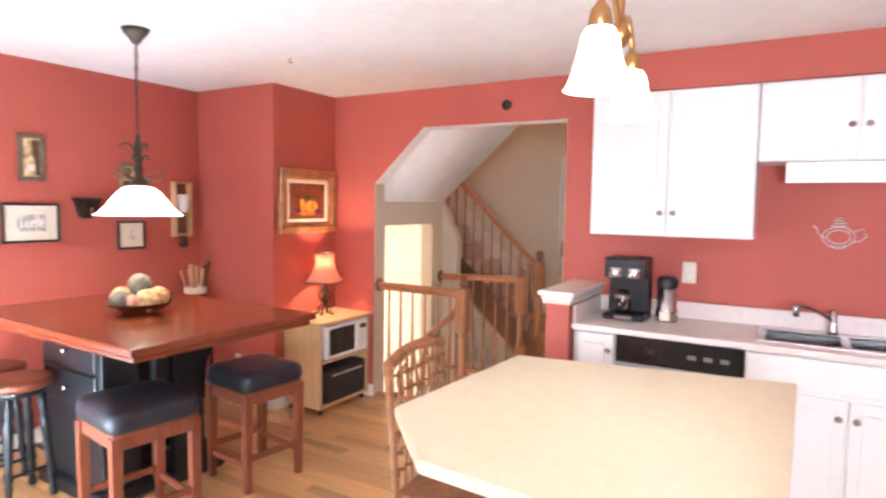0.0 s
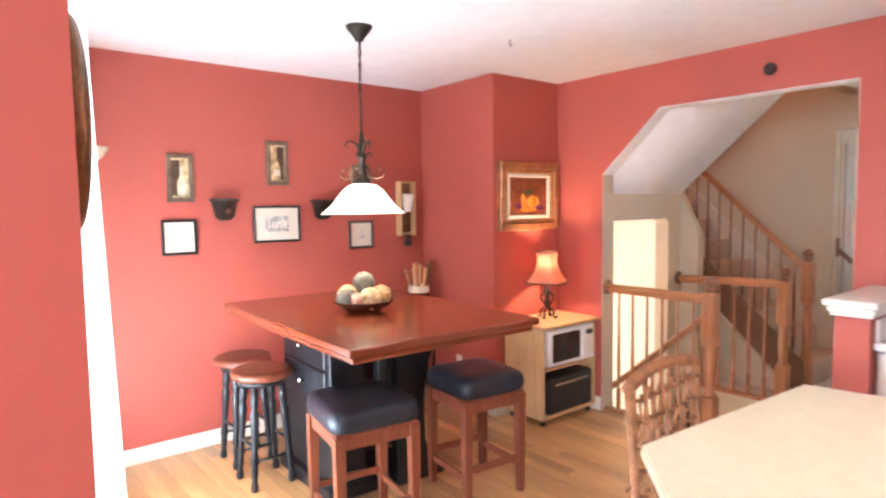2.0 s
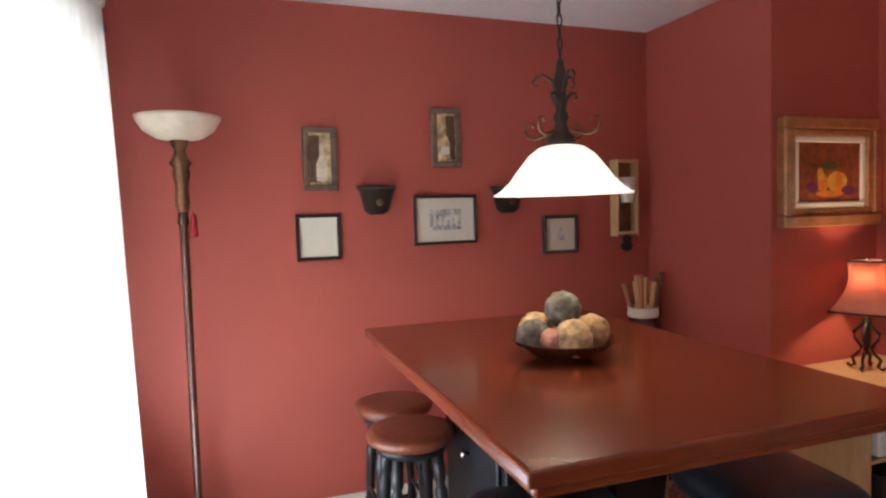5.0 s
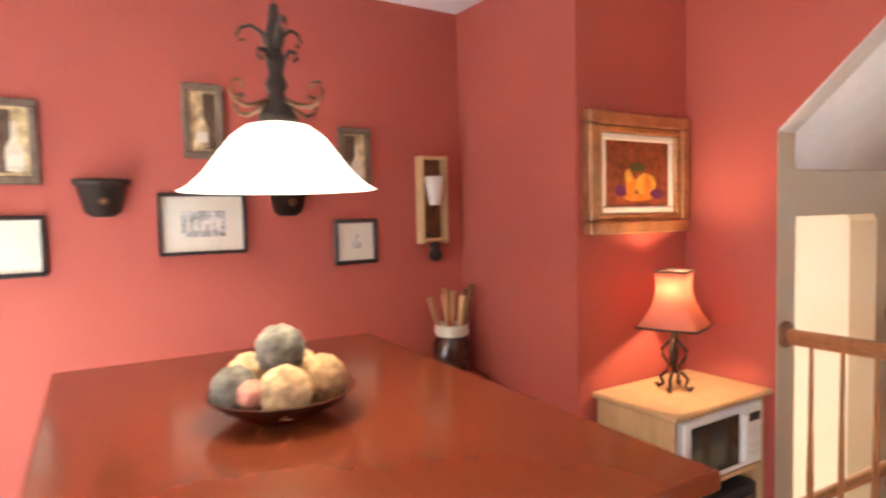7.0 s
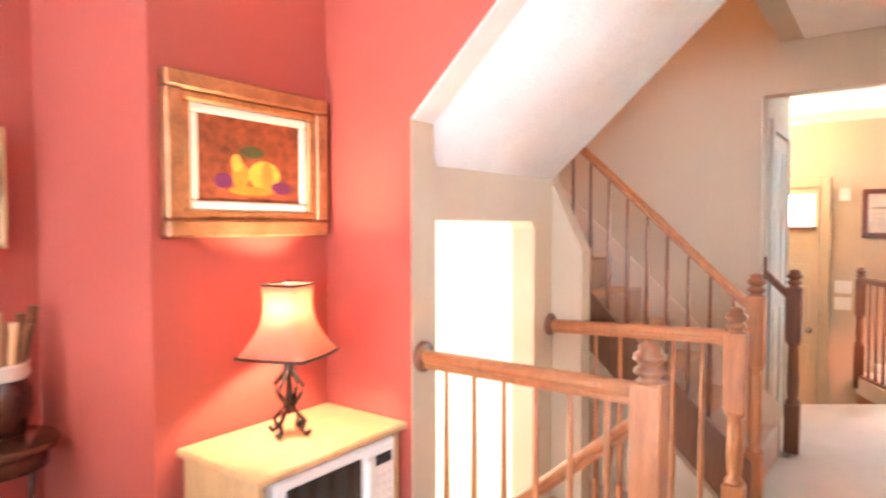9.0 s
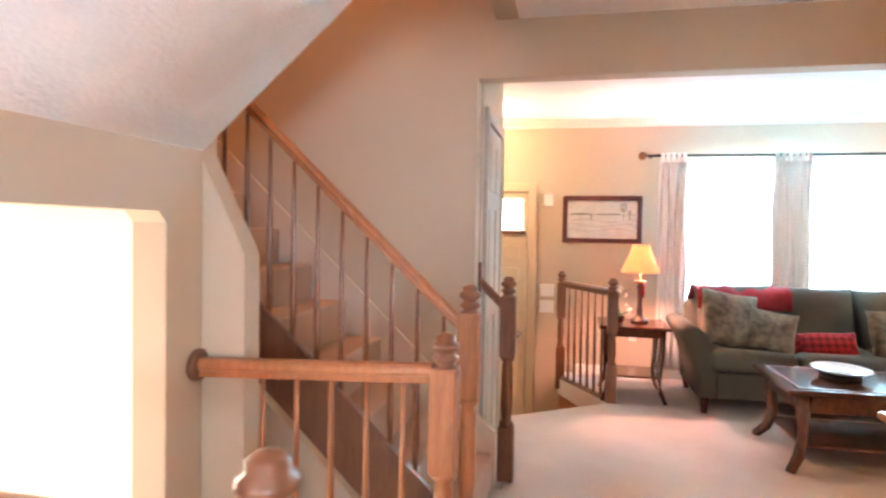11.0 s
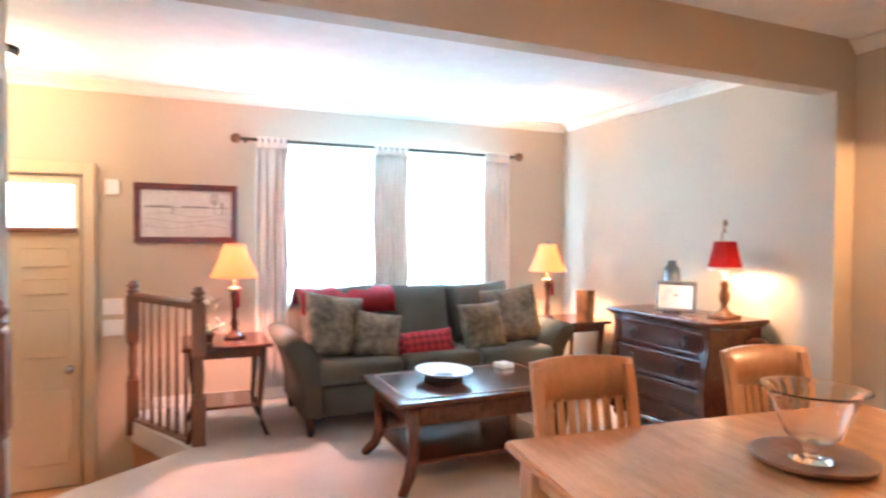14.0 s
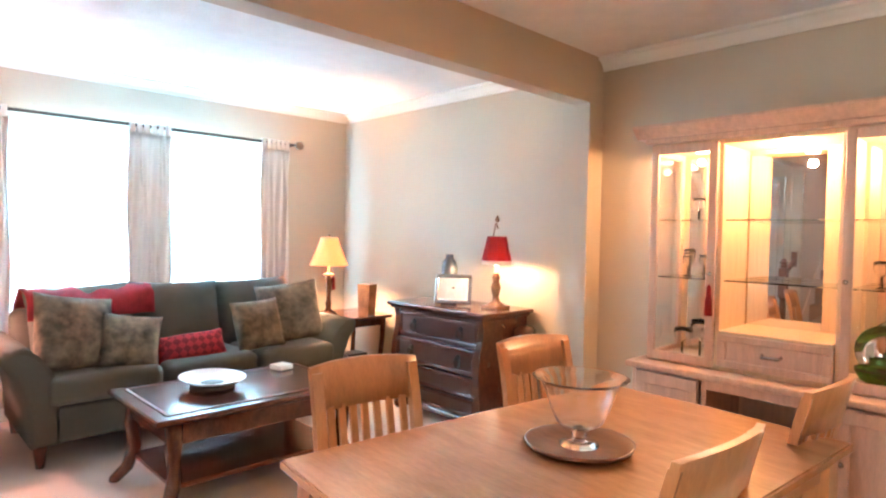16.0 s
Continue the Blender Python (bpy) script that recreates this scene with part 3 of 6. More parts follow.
def pub_table():
    t = thing("pub_table", (2.515, 3.845, 0), -1.8, "tall cherry topped table on a black pedestal cabinet", "table")
    b = box(-0.52, 0.52, -0.76, 0.76, 0.962, 1.0, 0.010, seg=3)
    box(-0.498, 0.498, -0.738, 0.738, 0.932, 0.962, 0.012, b, seg=3)
    part("tabletop", b, CHERRY, t)
    part("cabinet", box(-0.22, -0.02, 0.02, 0.62, 0.08, 0.92, 0.004), BLACK, t)
    for z in (0.70, 0.50):
        d = part("drawer", box(-0.236, -0.22, 0.06, 0.58, z, z + 0.18, 0.005), BLACK, t)
        part("knob", lathe([(0.0, 0), (0.008, 0.0), (0.007, 0.012), (0.018, 0.02), (0.014, 0.03), (0, 0.032)], 12), STEEL, d).matrix_basis = pose(-0.236, 0.32, z + 0.09, 0, -90, 0)
    part("back_panel", box(-0.02, 0.38, 0.30, 0.34, 0.08, 0.92, 0.003), BLACK, t)
    part("post", box(0.02, 0.075, -0.06, -0.005, 0.08, 0.925, 0.006), BLACK, t)
    part("shelf", box(-0.02, 0.36, 0.0, 0.30, 0.42, 0.445, 0.004), BLACK, t)
    pts = [(0.0, 0.0), (0.30, 0.0), (0.34, 0.02), (0.24, 0.08), (0.19, 0.22), (0.18, 0.45), (0.21, 0.66), (0.30, 0.82), (0.36, 0.88), (0.36, 0.925), (0.0, 0.925)]
    for y in (-0.05, 0.50):
        b = prism([(0.14 + u, v) for u, v in pts], 'y', y, y + 0.06)
        part("bracket_leg", b, BLACK, t)
    part("plinth", box(-0.26, 0.30, -0.02, 0.64, 0.0, 0.08, 0.008), BLACK, t)


def leather_stool(at, rz, size, label):
    """A square bar stool: crowned leather cushion on four tapered legs."""
    s = thing("leather_stool", at, rz, label, "stool", "leather stools at the tall table")
    w = size / 2
    n = 12
    bm = bmesh.new()
    rings = []
    for k, (inset, z) in enumerate(((0.006, 0.562), (0.0, 0.572), (-0.004, 0.60), (0.0, 0.635), (0.010, 0.652), (0.03, 0.664), (0.08, 0.672), (0.14, 0.675))):
        r = w - inset
        ring = []
        for i in range(4 * n):
            a = 2 * math.pi * i / (4 * n) + math.pi / 4
            c, q = math.cos(a), math.sin(a)
            m = (abs(c) ** 9 + abs(q) ** 9) ** (-1 / 9)
            ring.append(bm.verts.new((r * m * c, r * m * q, z)))
        rings.append(ring)
    for p, q in zip(rings, rings[1:]):
        for i in range(4 * n):
            f = bm.faces.new((p[i], p[(i + 1) % (4 * n)], q[(i + 1) % (4 * n)], q[i]))
            f.smooth = True
    bm.faces.new(rings[-1]).smooth = True
    bm.faces.new(rings[0][::-1])
    part("seat", bm, LEATHER, s)
    part("seat_frame", box(-w + 0.012, w - 0.012, -w + 0.012, w - 0.012, 0.545, 0.562, 0.003), CHERRYL, s)
    e = w - 0.03
    for x in (-e, e):
        for y in (-e, e):
            bm = bmesh.new()
            tops = []
            for h, z in ((0.017, 0.0), (0.022, 0.28), (0.024, 0.545)):
                tops.append([bm.verts.new((x + u * h, y + v * h, z)) for u, v in ((-1, -1), (1, -1), (1, 1), (-1, 1))])
            for p, q in zip(tops, tops[1:]):
                for k in range(4):
                    bm.faces.new((p[k], p[(k + 1) % 4], q[(k + 1) % 4], q[k]))
            bm.faces.new(tops[0][::-1])
            bm.faces.new(tops[-1])
            part("leg", bm, CHERRYL, s)
    for y in (-e, e):
        part("apron", box(-e + 0.022, e - 0.022, y - 0.012, y + 0.012, 0.485, 0.545, 0.003), CHERRYL, s)
        part("stretcher", box(-e + 0.018, e - 0.018, y - 0.010, y + 0.010, 0.17, 0.205, 0.003), CHERRYL, s)
    for x in (-e, e):
        part("apron", box(x - 0.012, x + 0.012, -e + 0.022, e - 0.022, 0.485, 0.545, 0.003), CHERRYL, s)
        part("stretcher", box(x - 0.010, x + 0.010, -e + 0.018, e - 0.018, 0.13, 0.165, 0.003), CHERRYL, s)


def round_stool(at, label):
    s = thing("round_stool", at, 0, label, "stool", "round wooden stools")
    part("seat", lathe([(0.0, 0.60), (0.15, 0.60), (0.168, 0.612), (0.172, 0.63), (0.165, 0.645), (0.14, 0.652), (0, 0.648)], 26), CHERRYL, s, "cherry stained round seat")
    part("seat_ring", lathe([(0.12, 0.565), (0.135, 0.57), (0.135, 0.60), (0.12, 0.60)], 20), BLACK, s)
    prof = [(0.018, 0), (0.022, 0.02), (0.014, 0.06), (0.02, 0.11), (0.016, 0.13), (0.024, 0.16), (0.017, 0.20), (0.022, 0.36), (0.026, 0.42), (0.016, 0.45), (0.024, 0.47), (0.022, 0.585)]
    for k in range(4):
        a = math.pi / 4 + k * math.pi / 2
        ob = part("leg", lathe(prof, 10), BLACK, s)
        ob.matrix_basis = Matrix.Translation((0.155 * math.cos(a), 0.155 * math.sin(a), 0)) @ Matrix.Rotation(-0.08, 4, Vector((-math.sin(a), math.cos(a), 0)))
    for z, o in ((0.16, 0), (0.24, 1)):
        for k in (0, 1):
            a = math.pi / 4 + (2 * k + o) * math.pi / 2
            c = a + math.pi / 2
            part("stretcher", tube([(0.14 * math.cos(a), 0.14 * math.sin(a), z), (0.14 * math.cos(c), 0.14 * math.sin(c), z)], 0.009), BLACK, s)


pub_table()
leather_stool((2.28, 3.54, 0), -9, 0.425, "cherry framed bar stool with a black leather seat")
leather_stool((2.985, 3.52, 0), -7, 0.405, "cherry framed bar stool with a black leather seat")
round_stool((2.16, 4.72, 0), "black turned stool with a round cherry seat")
round_stool((2.13, 4.36, 0), "black turned stool with a round cherry seat")

# bowl of woven balls
b = thing("bowl", (2.48, 3.82, 1.0), 0, "dark shallow wooden bowl on the tall table", "bowl")
part("shell", shell([(0.06, 0.0), (0.085, 0.006), (0.13, 0.03), (0.165, 0.058), (0.17, 0.062)], 0.006, seg=28), MAHOG, b)
part("bottom", lathe([(0.0, 0.001), (0.075, 0.001), (0.08, 0.010), (0.0, 0.010)], 24), MAHOG, b)
BALLS = [mat("ball_cream", (0.56, 0.38, 0.20), 0.8, vary=0.45, scale=26, fine=60, bump=1.0), mat("ball_grey", (0.15, 0.14, 0.12), 0.85, vary=0.5, scale=26, fine=60, bump=1.0),
         mat("ball_tan", (0.42, 0.26, 0.13), 0.85, vary=0.45, scale=26, fine=60, bump=1.0), mat("ball_pink", (0.55, 0.25, 0.18), 0.85, vary=0.35, scale=26, fine=60, bump=1.0)]


def ball(at, r, k, label):
    bm = bmesh.new()
    bmesh.ops.create_icosphere(bm, subdivisions=4, radius=r)
    for v in bm.verts:
        n = v.co.normalized()
        v.co += n * r * (0.15 * abs(noise.noise(n * 5.0 + Vector((k * 3.1, at[0] * 9, 0)))) + 0.05 * math.sin(15 * n.z + 7 * noise.noise(n * 2.6 + Vector((at[1] * 7, k, 0)))))
    for f in bm.faces:
        f.smooth = True
    ob = part("decorative_ball", bm, BALLS[k])
    ob.matrix_basis = pose(*at, 20 * k, 30 * k, 40 * k)
    tagged(ob, label, "ball", "balls in the bowl")


for dx, dy, dz, r, k in ((-0.02, -0.09, 0.075, 0.055, 0), (0.085, -0.03, 0.075, 0.055, 2), (0.06, 0.075, 0.078, 0.052, 0), (-0.05, 0.085, 0.078, 0.052, 0),
                         (-0.105, 0.0, 0.075, 0.05, 1), (0.0, 0.0, 0.15, 0.054, 1), (-0.085, -0.075, 0.078, 0.03, 3), (0.02, 0.0, 0.06, 0.04, 2)):
    ball((2.48 + dx, 3.82 + dy, 1.0 + dz), r, k, ("cream woven decorative ball in the bowl", "grey twig decorative ball in the bowl", "tan woven decorative ball in the bowl", "small pink decorative ball in the bowl")[k])

# pendant lamp over the table
SHADE = glow("frosted_lit_glass", (1.0, 0.90, 0.74), 2.6)
p = thing("pendant_lamp", (2.50, 3.84, 0), 0, "iron pendant lamp with a lit frosted glass shade", "lamp")
part("canopy", lathe([(0.0, 2.395), (0.02, 2.395), (0.03, 2.415), (0.06, 2.45), (0.07, 2.47), (0.0, 2.47)], 18), IRON, p)
b = bmesh.new()
for i in range(13):
    z = 2.395 - i * 0.036
    a = 0.011 if i % 2 else 0.004
    tube([(a * math.cos(k * math.pi / 4), (0.015 - a) * math.cos(k * math.pi / 4), z - 0.02 + 0.022 * math.sin(k * math.pi / 4)) for k in range(9)], 0.0028, 5, b)
part("chain", b, IRON, p)
part("cord", tube([(0.006, 0, 2.40), (-0.006, 0.004, 2.15), (0, 0, 1.92)], 0.003, 6), IRON, p)
part("stem", lathe([(0.0, 1.660), (0.045, 1.664), (0.042, 1.685), (0.024, 1.71), (0.018, 1.735), (0.026, 1.75), (0.016, 1.775), (0.022, 1.80), (0.015, 1.83), (0.024, 1.86), (0.016, 1.89), (0.010, 1.93), (0.0, 1.935)], 14), IRON, p)


def curl(a, pts, r0, r1, name, material):
    part(name, tube([(r * math.cos(a), r * math.sin(a), z) for r, z in pts], r0, 7, r1=r1), material, p)


for k in range(3):
    a = 2 * math.pi * k / 3 + 0.5
    curl(a, [(0.012, 1.83), (0.028, 1.868), (0.052, 1.886), (0.075, 1.882), (0.086, 1.866), (0.080, 1.852), (0.068, 1.856)], 0.006, 0.003, "leaf_scroll", IRON)
    curl(a + 1.0, [(0.014, 1.80), (0.032, 1.825), (0.046, 1.822), (0.050, 1.808), (0.040, 1.800)], 0.007, 0.004, "small_scroll", IRON)
for k in range(4):
    a = math.pi / 2 * k + 0.5
    curl(a, [(0.030, 1.712), (0.060, 1.700), (0.095, 1.692), (0.122, 1.700), (0.135, 1.720), (0.126, 1.742), (0.106, 1.744), (0.100, 1.730)], 0.006, 0.004, "shade_scroll", BRONZE)
part("shade", shell([(0.040, 1.664), (0.070, 1.658), (0.103, 1.634), (0.136, 1.592), (0.165, 1.553), (0.194, 1.526), (0.212, 1.515), (0.219, 1.512)], 0.005, seg=40), SHADE, p, "lit frosted glass bell shade")

# microwave cart with the lamp on it
c = thing("microwave_cart", (4.19, 4.03, 0), 0, "pale maple kitchen cart with open shelves", "cart")
part("top", box(-0.31, 0.31, -0.215, 0.19, 0.685, 0.71, 0.006), MAPLE, c)
part("side_panel", box(-0.29, -0.27, -0.19, 0.18, 0.05, 0.685, 0.003), MAPLE, c)
part("side_panel", box(0.27, 0.29, -0.19, 0.18, 0.05, 0.685, 0.003), MAPLE, c)
part("shelf", box(-0.27, 0.27, -0.19, 0.17, 0.39, 0.41, 0.003), MAPLE, c)
part("bottom_shelf", box(-0.27, 0.27, -0.19, 0.17, 0.05, 0.075, 0.003), MAPLE, c)
part("back_panel", box(-0.27, 0.27, 0.165, 0.18, 0.075, 0.685), MAPLE, c)
for x in (-0.25, 0.25):
    for y in (-0.15, 0.14):
        part("caster", lathe([(0.0, 0), (0.02, 0.003), (0.022, 0.02), (0.012, 0.035), (0.01, 0.05)], 10, (x, y, 0)), BLACK, c)
m = thing("microwave", (4.20, 3.99, 0.41), 0, "white microwave oven with a dark glass door", "microwave")
part("body", box(-0.25, 0.25, -0.16, 0.15, 0.008, 0.262, 0.008), CABW, m)
part("door_glass", box(-0.215, 0.08, -0.168, -0.16, 0.035, 0.235, 0.004), mat("dark_glass", (0.01, 0.012, 0.014), 0.08, vary=0.2, bump=0.0, coat=0.5), m, "dark glass door")
part("door_handle", box(0.095, 0.115, -0.182, -0.16, 0.04, 0.23, 0.006), CABW, m)
part("control_panel", box(0.13, 0.235, -0.166, -0.16, 0.03, 0.24, 0.003), WHITE, m)
for i in range(4):
    for j in range(3):
        part("button", box(0.145 + j * 0.028, 0.165 + j * 0.028, -0.170, -0.166, 0.05 + i * 0.03, 0.068 + i * 0.03, 0.002), CTR, m)
part("display", box(0.145, 0.22, -0.169, -0.166, 0.19, 0.225, 0.002), BLACK, m)
ap = thing("black_appliance", (4.20, 3.99, 0.075), 0, "black appliance on the lower cart shelf", "appliance")
part("body", box(-0.24, 0.24, -0.15, 0.14, 0, 0.26, 0.02, seg=2), BLACK, ap)
part("handle", box(-0.18, 0.18, -0.165, -0.15, 0.20, 0.22, 0.004), STEEL, ap)


def lamp_shade_square(r0, r1, z0, z1, sag, material, parent, label):
    """A square bell shade, wide below."""
    bm = bmesh.new()
    rings = []
    for k in range(9):
        v = k / 8
        r = r0 + (r1 - r0) * v + sag * math.sin(math.pi * v) * -1
        ring = []
        for i in range(24):
            a = 2 * math.pi * i / 24 + math.pi / 4
            q = r / max(abs(math.cos(a)), abs(math.sin(a))) ** 0.75
            ring.append(bm.verts.new((q * math.cos(a), q * math.sin(a), z0 + (z1 - z0) * v)))
        rings.append(ring)
    for a, c2 in zip(rings, rings[1:]):
        for i in range(24):
            f = bm.faces.new((a[i], a[(i + 1) % 24], c2[(i + 1) % 24], c2[i]))
            f.smooth = True
    ob = part("shade", bm, material, parent, label)
    s = ob.modifiers.new("thickness", 'SOLIDIFY')
    s.thickness = 0.002
    return rings


REDSH = cloth("rust_lamp_shade", (0.86, 0.47, 0.34), 0.7)
L = thing("cart_lamp", (4.17, 4.04, 0.71), 20, "wrought iron table lamp with a lit rust shade", "lamp")
for k in range(4):
    a = k * math.pi / 2
    pts = [(r * math.cos(a), r * math.sin(a), z) for r, z in ((0.075, 0.022), (0.062, 0.008), (0.045, 0.02), (0.055, 0.05), (0.03, 0.075), (0.018, 0.10), (0.045, 0.14), (0.05, 0.165), (0.02, 0.20), (0.006, 0.22))]
    part("scroll_leg", tube(pts, 0.007, 7), IRON, L)
part("stem", lathe([(0.008, 0.07), (0.012, 0.12), (0.008, 0.2), (0.02, 0.225), (0.008, 0.24), (0.008, 0.30)], 10), IRON, L)
part("finial_top", lathe([(0.0, 0.49), (0.008, 0.495), (0.0, 0.51)], 8), IRON, L)
lamp_shade_square(0.125, 0.066, 0.265, 0.49, 0.028, REDSH, L, "lit rust fabric shade")
part("shade_rim", tube([(0.137 * math.cos(a) / max(abs(math.cos(a)), abs(math.sin(a))) ** 0.75 * 0.93, 0.137 * math.sin(a) / max(abs(math.cos(a)), abs(math.sin(a))) ** 0.75 * 0.93, 0.265) for a in [math.pi / 4 + 2 * math.pi * i / 32 for i in range(33)]], 0.005, 6), IRON, L)
part("shade_top_rim", tube([(0.070 * math.cos(a) / max(abs(math.cos(a)), abs(math.sin(a))) ** 0.75 * 0.95, 0.070 * math.sin(a) / max(abs(math.cos(a)), abs(math.sin(a))) ** 0.75 * 0.95, 0.49) for a in [math.pi / 4 + 2 * math.pi * i / 32 for i in range(33)]], 0.004, 6), IRON, L)

# floor lamp in the corner
F = thing("floor_lamp", (1.34, 4.86, 0), 0, "bronze torchiere floor lamp with a marbled glass bowl", "lamp")
b = box(-0.13, 0.13, -0.13, 0.13, 0.0, 0.03, 0.008)
part("base", b, BRONZE, F)
part("base_block", prism([(-0.10, 0.03), (0.10, 0.03), (0.055, 0.10), (-0.055, 0.10)], 'y', -0.09, 0.09), BRONZE, F)
part("pole", lathe([(0.03, 0.10), (0.022, 0.13), (0.017, 0.18), (0.017, 1.44), (0.024, 1.46), (0.02, 1.50)], 14), MAHOG, F, "dark brown pole")
part("stem", lathe([(0.022, 1.50), (0.03, 1.54), (0.024, 1.60), (0.036, 1.66), (0.028, 1.68), (0.045, 1.70), (0.03, 1.72), (0.02, 1.75), (0.04, 1.79)], 16), BRONZE, F)
part("bowl_shade", shell([(0.035, 1.79), (0.09, 1.80), (0.135, 1.83), (0.16, 1.87), (0.165, 1.885)], 0.006, seg=26), mat("marbled_glass", (0.72, 0.64, 0.5), 0.3, vary=0.12, scale=9, fine=30, bump=0.1), F, "cream marbled glass bowl")
part("tassel", lathe([(0.0, 1.50), (0.012, 1.48), (0.014, 1.40), (0.0, 1.40)], 8, (0.04, -0.03, 0)), REDCL, F, "red tassel")


def framed(name, c, w, h, border, frame_mat, mount, art, label, axis='y', face=-1, art_w=0.55, art_h=0.55, d=0.025, category="picture"):
    """A framed picture on a wall; c is the middle of its back."""
    o = thing(name, c, 0 if axis == 'y' else (-90 if face < 0 else 90), label, category, "")
    for x0, x1, z0, z1 in ((-w / 2, w / 2, h / 2 - border, h / 2), (-w / 2, w / 2, -h / 2, -h / 2 + border),
                           (-w / 2, -w / 2 + border, -h / 2 + border, h / 2 - border), (w / 2 - border, w / 2, -h / 2 + border, h / 2 - border)):
        part("frame_bar", box(x0, x1, -d, 0, z0, z1, 0.004), frame_mat, o)
    part("mount", box(-w / 2 + border, w / 2 - border, -0.010, -0.002, -h / 2 + border, h / 2 - border), mount, o)
    if art is not None:
        part("print", box(-w / 2 * art_w, w / 2 * art_w, -0.014, -0.010, -h / 2 * art_h, h / 2 * art_h), art, o)
    return o


PAPER = mat("cream_paper", (0.74, 0.68, 0.56), 0.7, vary=0.06, scale=5, fine=90, bump=0.05)
INK = mat("grey_print", (0.20, 0.20, 0.19), 0.7, vary=0.5, scale=24, fine=80, bump=0.05, color2=(0.6, 0.58, 0.54))
DARKF = mat("black_wood_frame", (0.025, 0.02, 0.02), 0.35, vary=0.2, scale=8, fine=50, bump=0.1)
OLDF = mat("weathered_frame", (0.16, 0.11, 0.075), 0.6, vary=0.4, scale=14, fine=60, bump=0.6)
ICON = mat("amber_print", (0.30, 0.17, 0.06), 0.5, vary=0.5, scale=16, fine=40, bump=0.1, color2=(0.62, 0.48, 0.26))
PALE = mat("pale_bottle_paint", (0.68, 0.60, 0.45), 0.5, vary=0.25, scale=20, fine=60, bump=0.1)
UMBER = mat("umber_paint", (0.10, 0.055, 0.03), 0.5, vary=0.5, scale=16, fine=60, bump=0.1)
for px, pz, ph, s in ((1.935, 1.74, 0.30, 1), (2.575, 1.85, 0.30, -1), (3.235, 1.715, 0.29, 1)):
    o = framed("tall_picture", (px, 5.08, pz), 0.158, ph, 0.028, OLDF, ICON, None, "tall weathered frame with a painted bottle")
    part("dark_field", box(-0.048 * s, 0.0, -0.0115, -0.010, -0.11, 0.11), UMBER, o)
    part("bottle", prism([(x * s + 0.008 * s, z) for x, z in ((-0.026, -0.105), (0.026, -0.105), (0.028, -0.03), (0.010, 0.01), (0.009, 0.07), (-0.009, 0.07), (-0.010, 0.01), (-0.028, -0.03))], 'y', -0.0135, -0.0115), PALE if s > 0 else ICON, o)
    part("label_patch", box(-0.016 * s, 0.03 * s, -0.0145, -0.0135, -0.085, -0.045), PAPER, o)
framed("square_picture", (1.915, 5.08, 1.37), 0.21, 0.22, 0.016, DARKF, PAPER, PAPER, "small black frame with a pale certificate")
o = framed("wide_picture", (2.56, 5.08, 1.435), 0.34, 0.25, 0.014, DARKF, PAPER, INK, "black framed engraving in a cream mount", art_w=0.5, art_h=0.42)
for i in range(5):
    part("engraving_line", box(-0.066 + 0.03 * i, -0.054 + 0.03 * i, -0.0152, -0.014, -0.03 + 0.004 * (i % 2), 0.028 - 0.008 * (i % 3)), PAPER, o)
o = framed("square_picture", (3.23, 5.08, 1.335), 0.215, 0.21, 0.018, DARKF, PAPER, PAPER, "small black frame with a ship sketch", art_w=0.5, art_h=0.6)
part("sketch", prism([(-0.03, -0.03), (0.03, -0.03), (0.02, 0.0), (0.005, 0.04), (-0.015, 0.0)], 'y', -0.0155, -0.014), INK, o)


def wall_pot(at):
    o = thing("wall_pocket", at, 0, "dark metal half-round wall pocket", "wall planter", "wall pockets among the pictures")
    b = lathe([(0.035, -0.07), (0.05, -0.06), (0.075, 0.04), (0.08, 0.045), (0.095, 0.05), (0.10, 0.07), (0.09, 0.07), (0.06, -0.055)], 22)
    for v in b.verts:
        v.co.y = min(v.co.y, 0.0)
    part("pot", b, IRON, o)
    part("rosette", lathe([(0.0, 0), (0.02, 0.002), (0.014, 0.01), (0.0, 0.012)], 10), BRONZE, o).matrix_basis = pose(0, -0.066, -0.01, 90, 0, 0)


wall_pot((2.205, 5.08, 1.54))
wall_pot((2.915, 5.08, 1.53))

# wooden candle sconce box
S = thing("wooden_wall_box", (3.635, 5.08, 1.52), 0, "wooden wall niche holding a white candle glass", "wall shelf")
part("back", box(-0.07, 0.07, -0.012, -0.002, -0.21, 0.21, 0.003), BRONZE, S)
for x in (-0.075, 0.06):
    part("side", box(x, x + 0.015, -0.07, -0.002, -0.21, 0.21, 0.003), MAPLE, S)
part("top", box(-0.075, 0.075, -0.07, -0.002, 0.205, 0.22, 0.003), MAPLE, S)
part("shelf", box(-0.06, 0.06, -0.07, -0.012, -0.20, -0.185, 0.003), MAPLE, S)
part("candle_cup", shell([(0.03, -0.02), (0.042, 0.03), (0.05, 0.12)], 0.004, seg=16, at=(0, -0.06, 0)), WHITE, S, "white frosted cup")
part("bracket", tube([(0, -0.012, -0.05), (0, -0.05, -0.05), (0, -0.06, -0.02)], 0.006), IRON, S)
part("ornament", lathe([(0.0, -0.06), (0.03, -0.045), (0.035, -0.02), (0.02, 0.0), (0.03, 0.02), (0.0, 0.04)], 12, (0, -0.055, -0.24)), IRON, S)

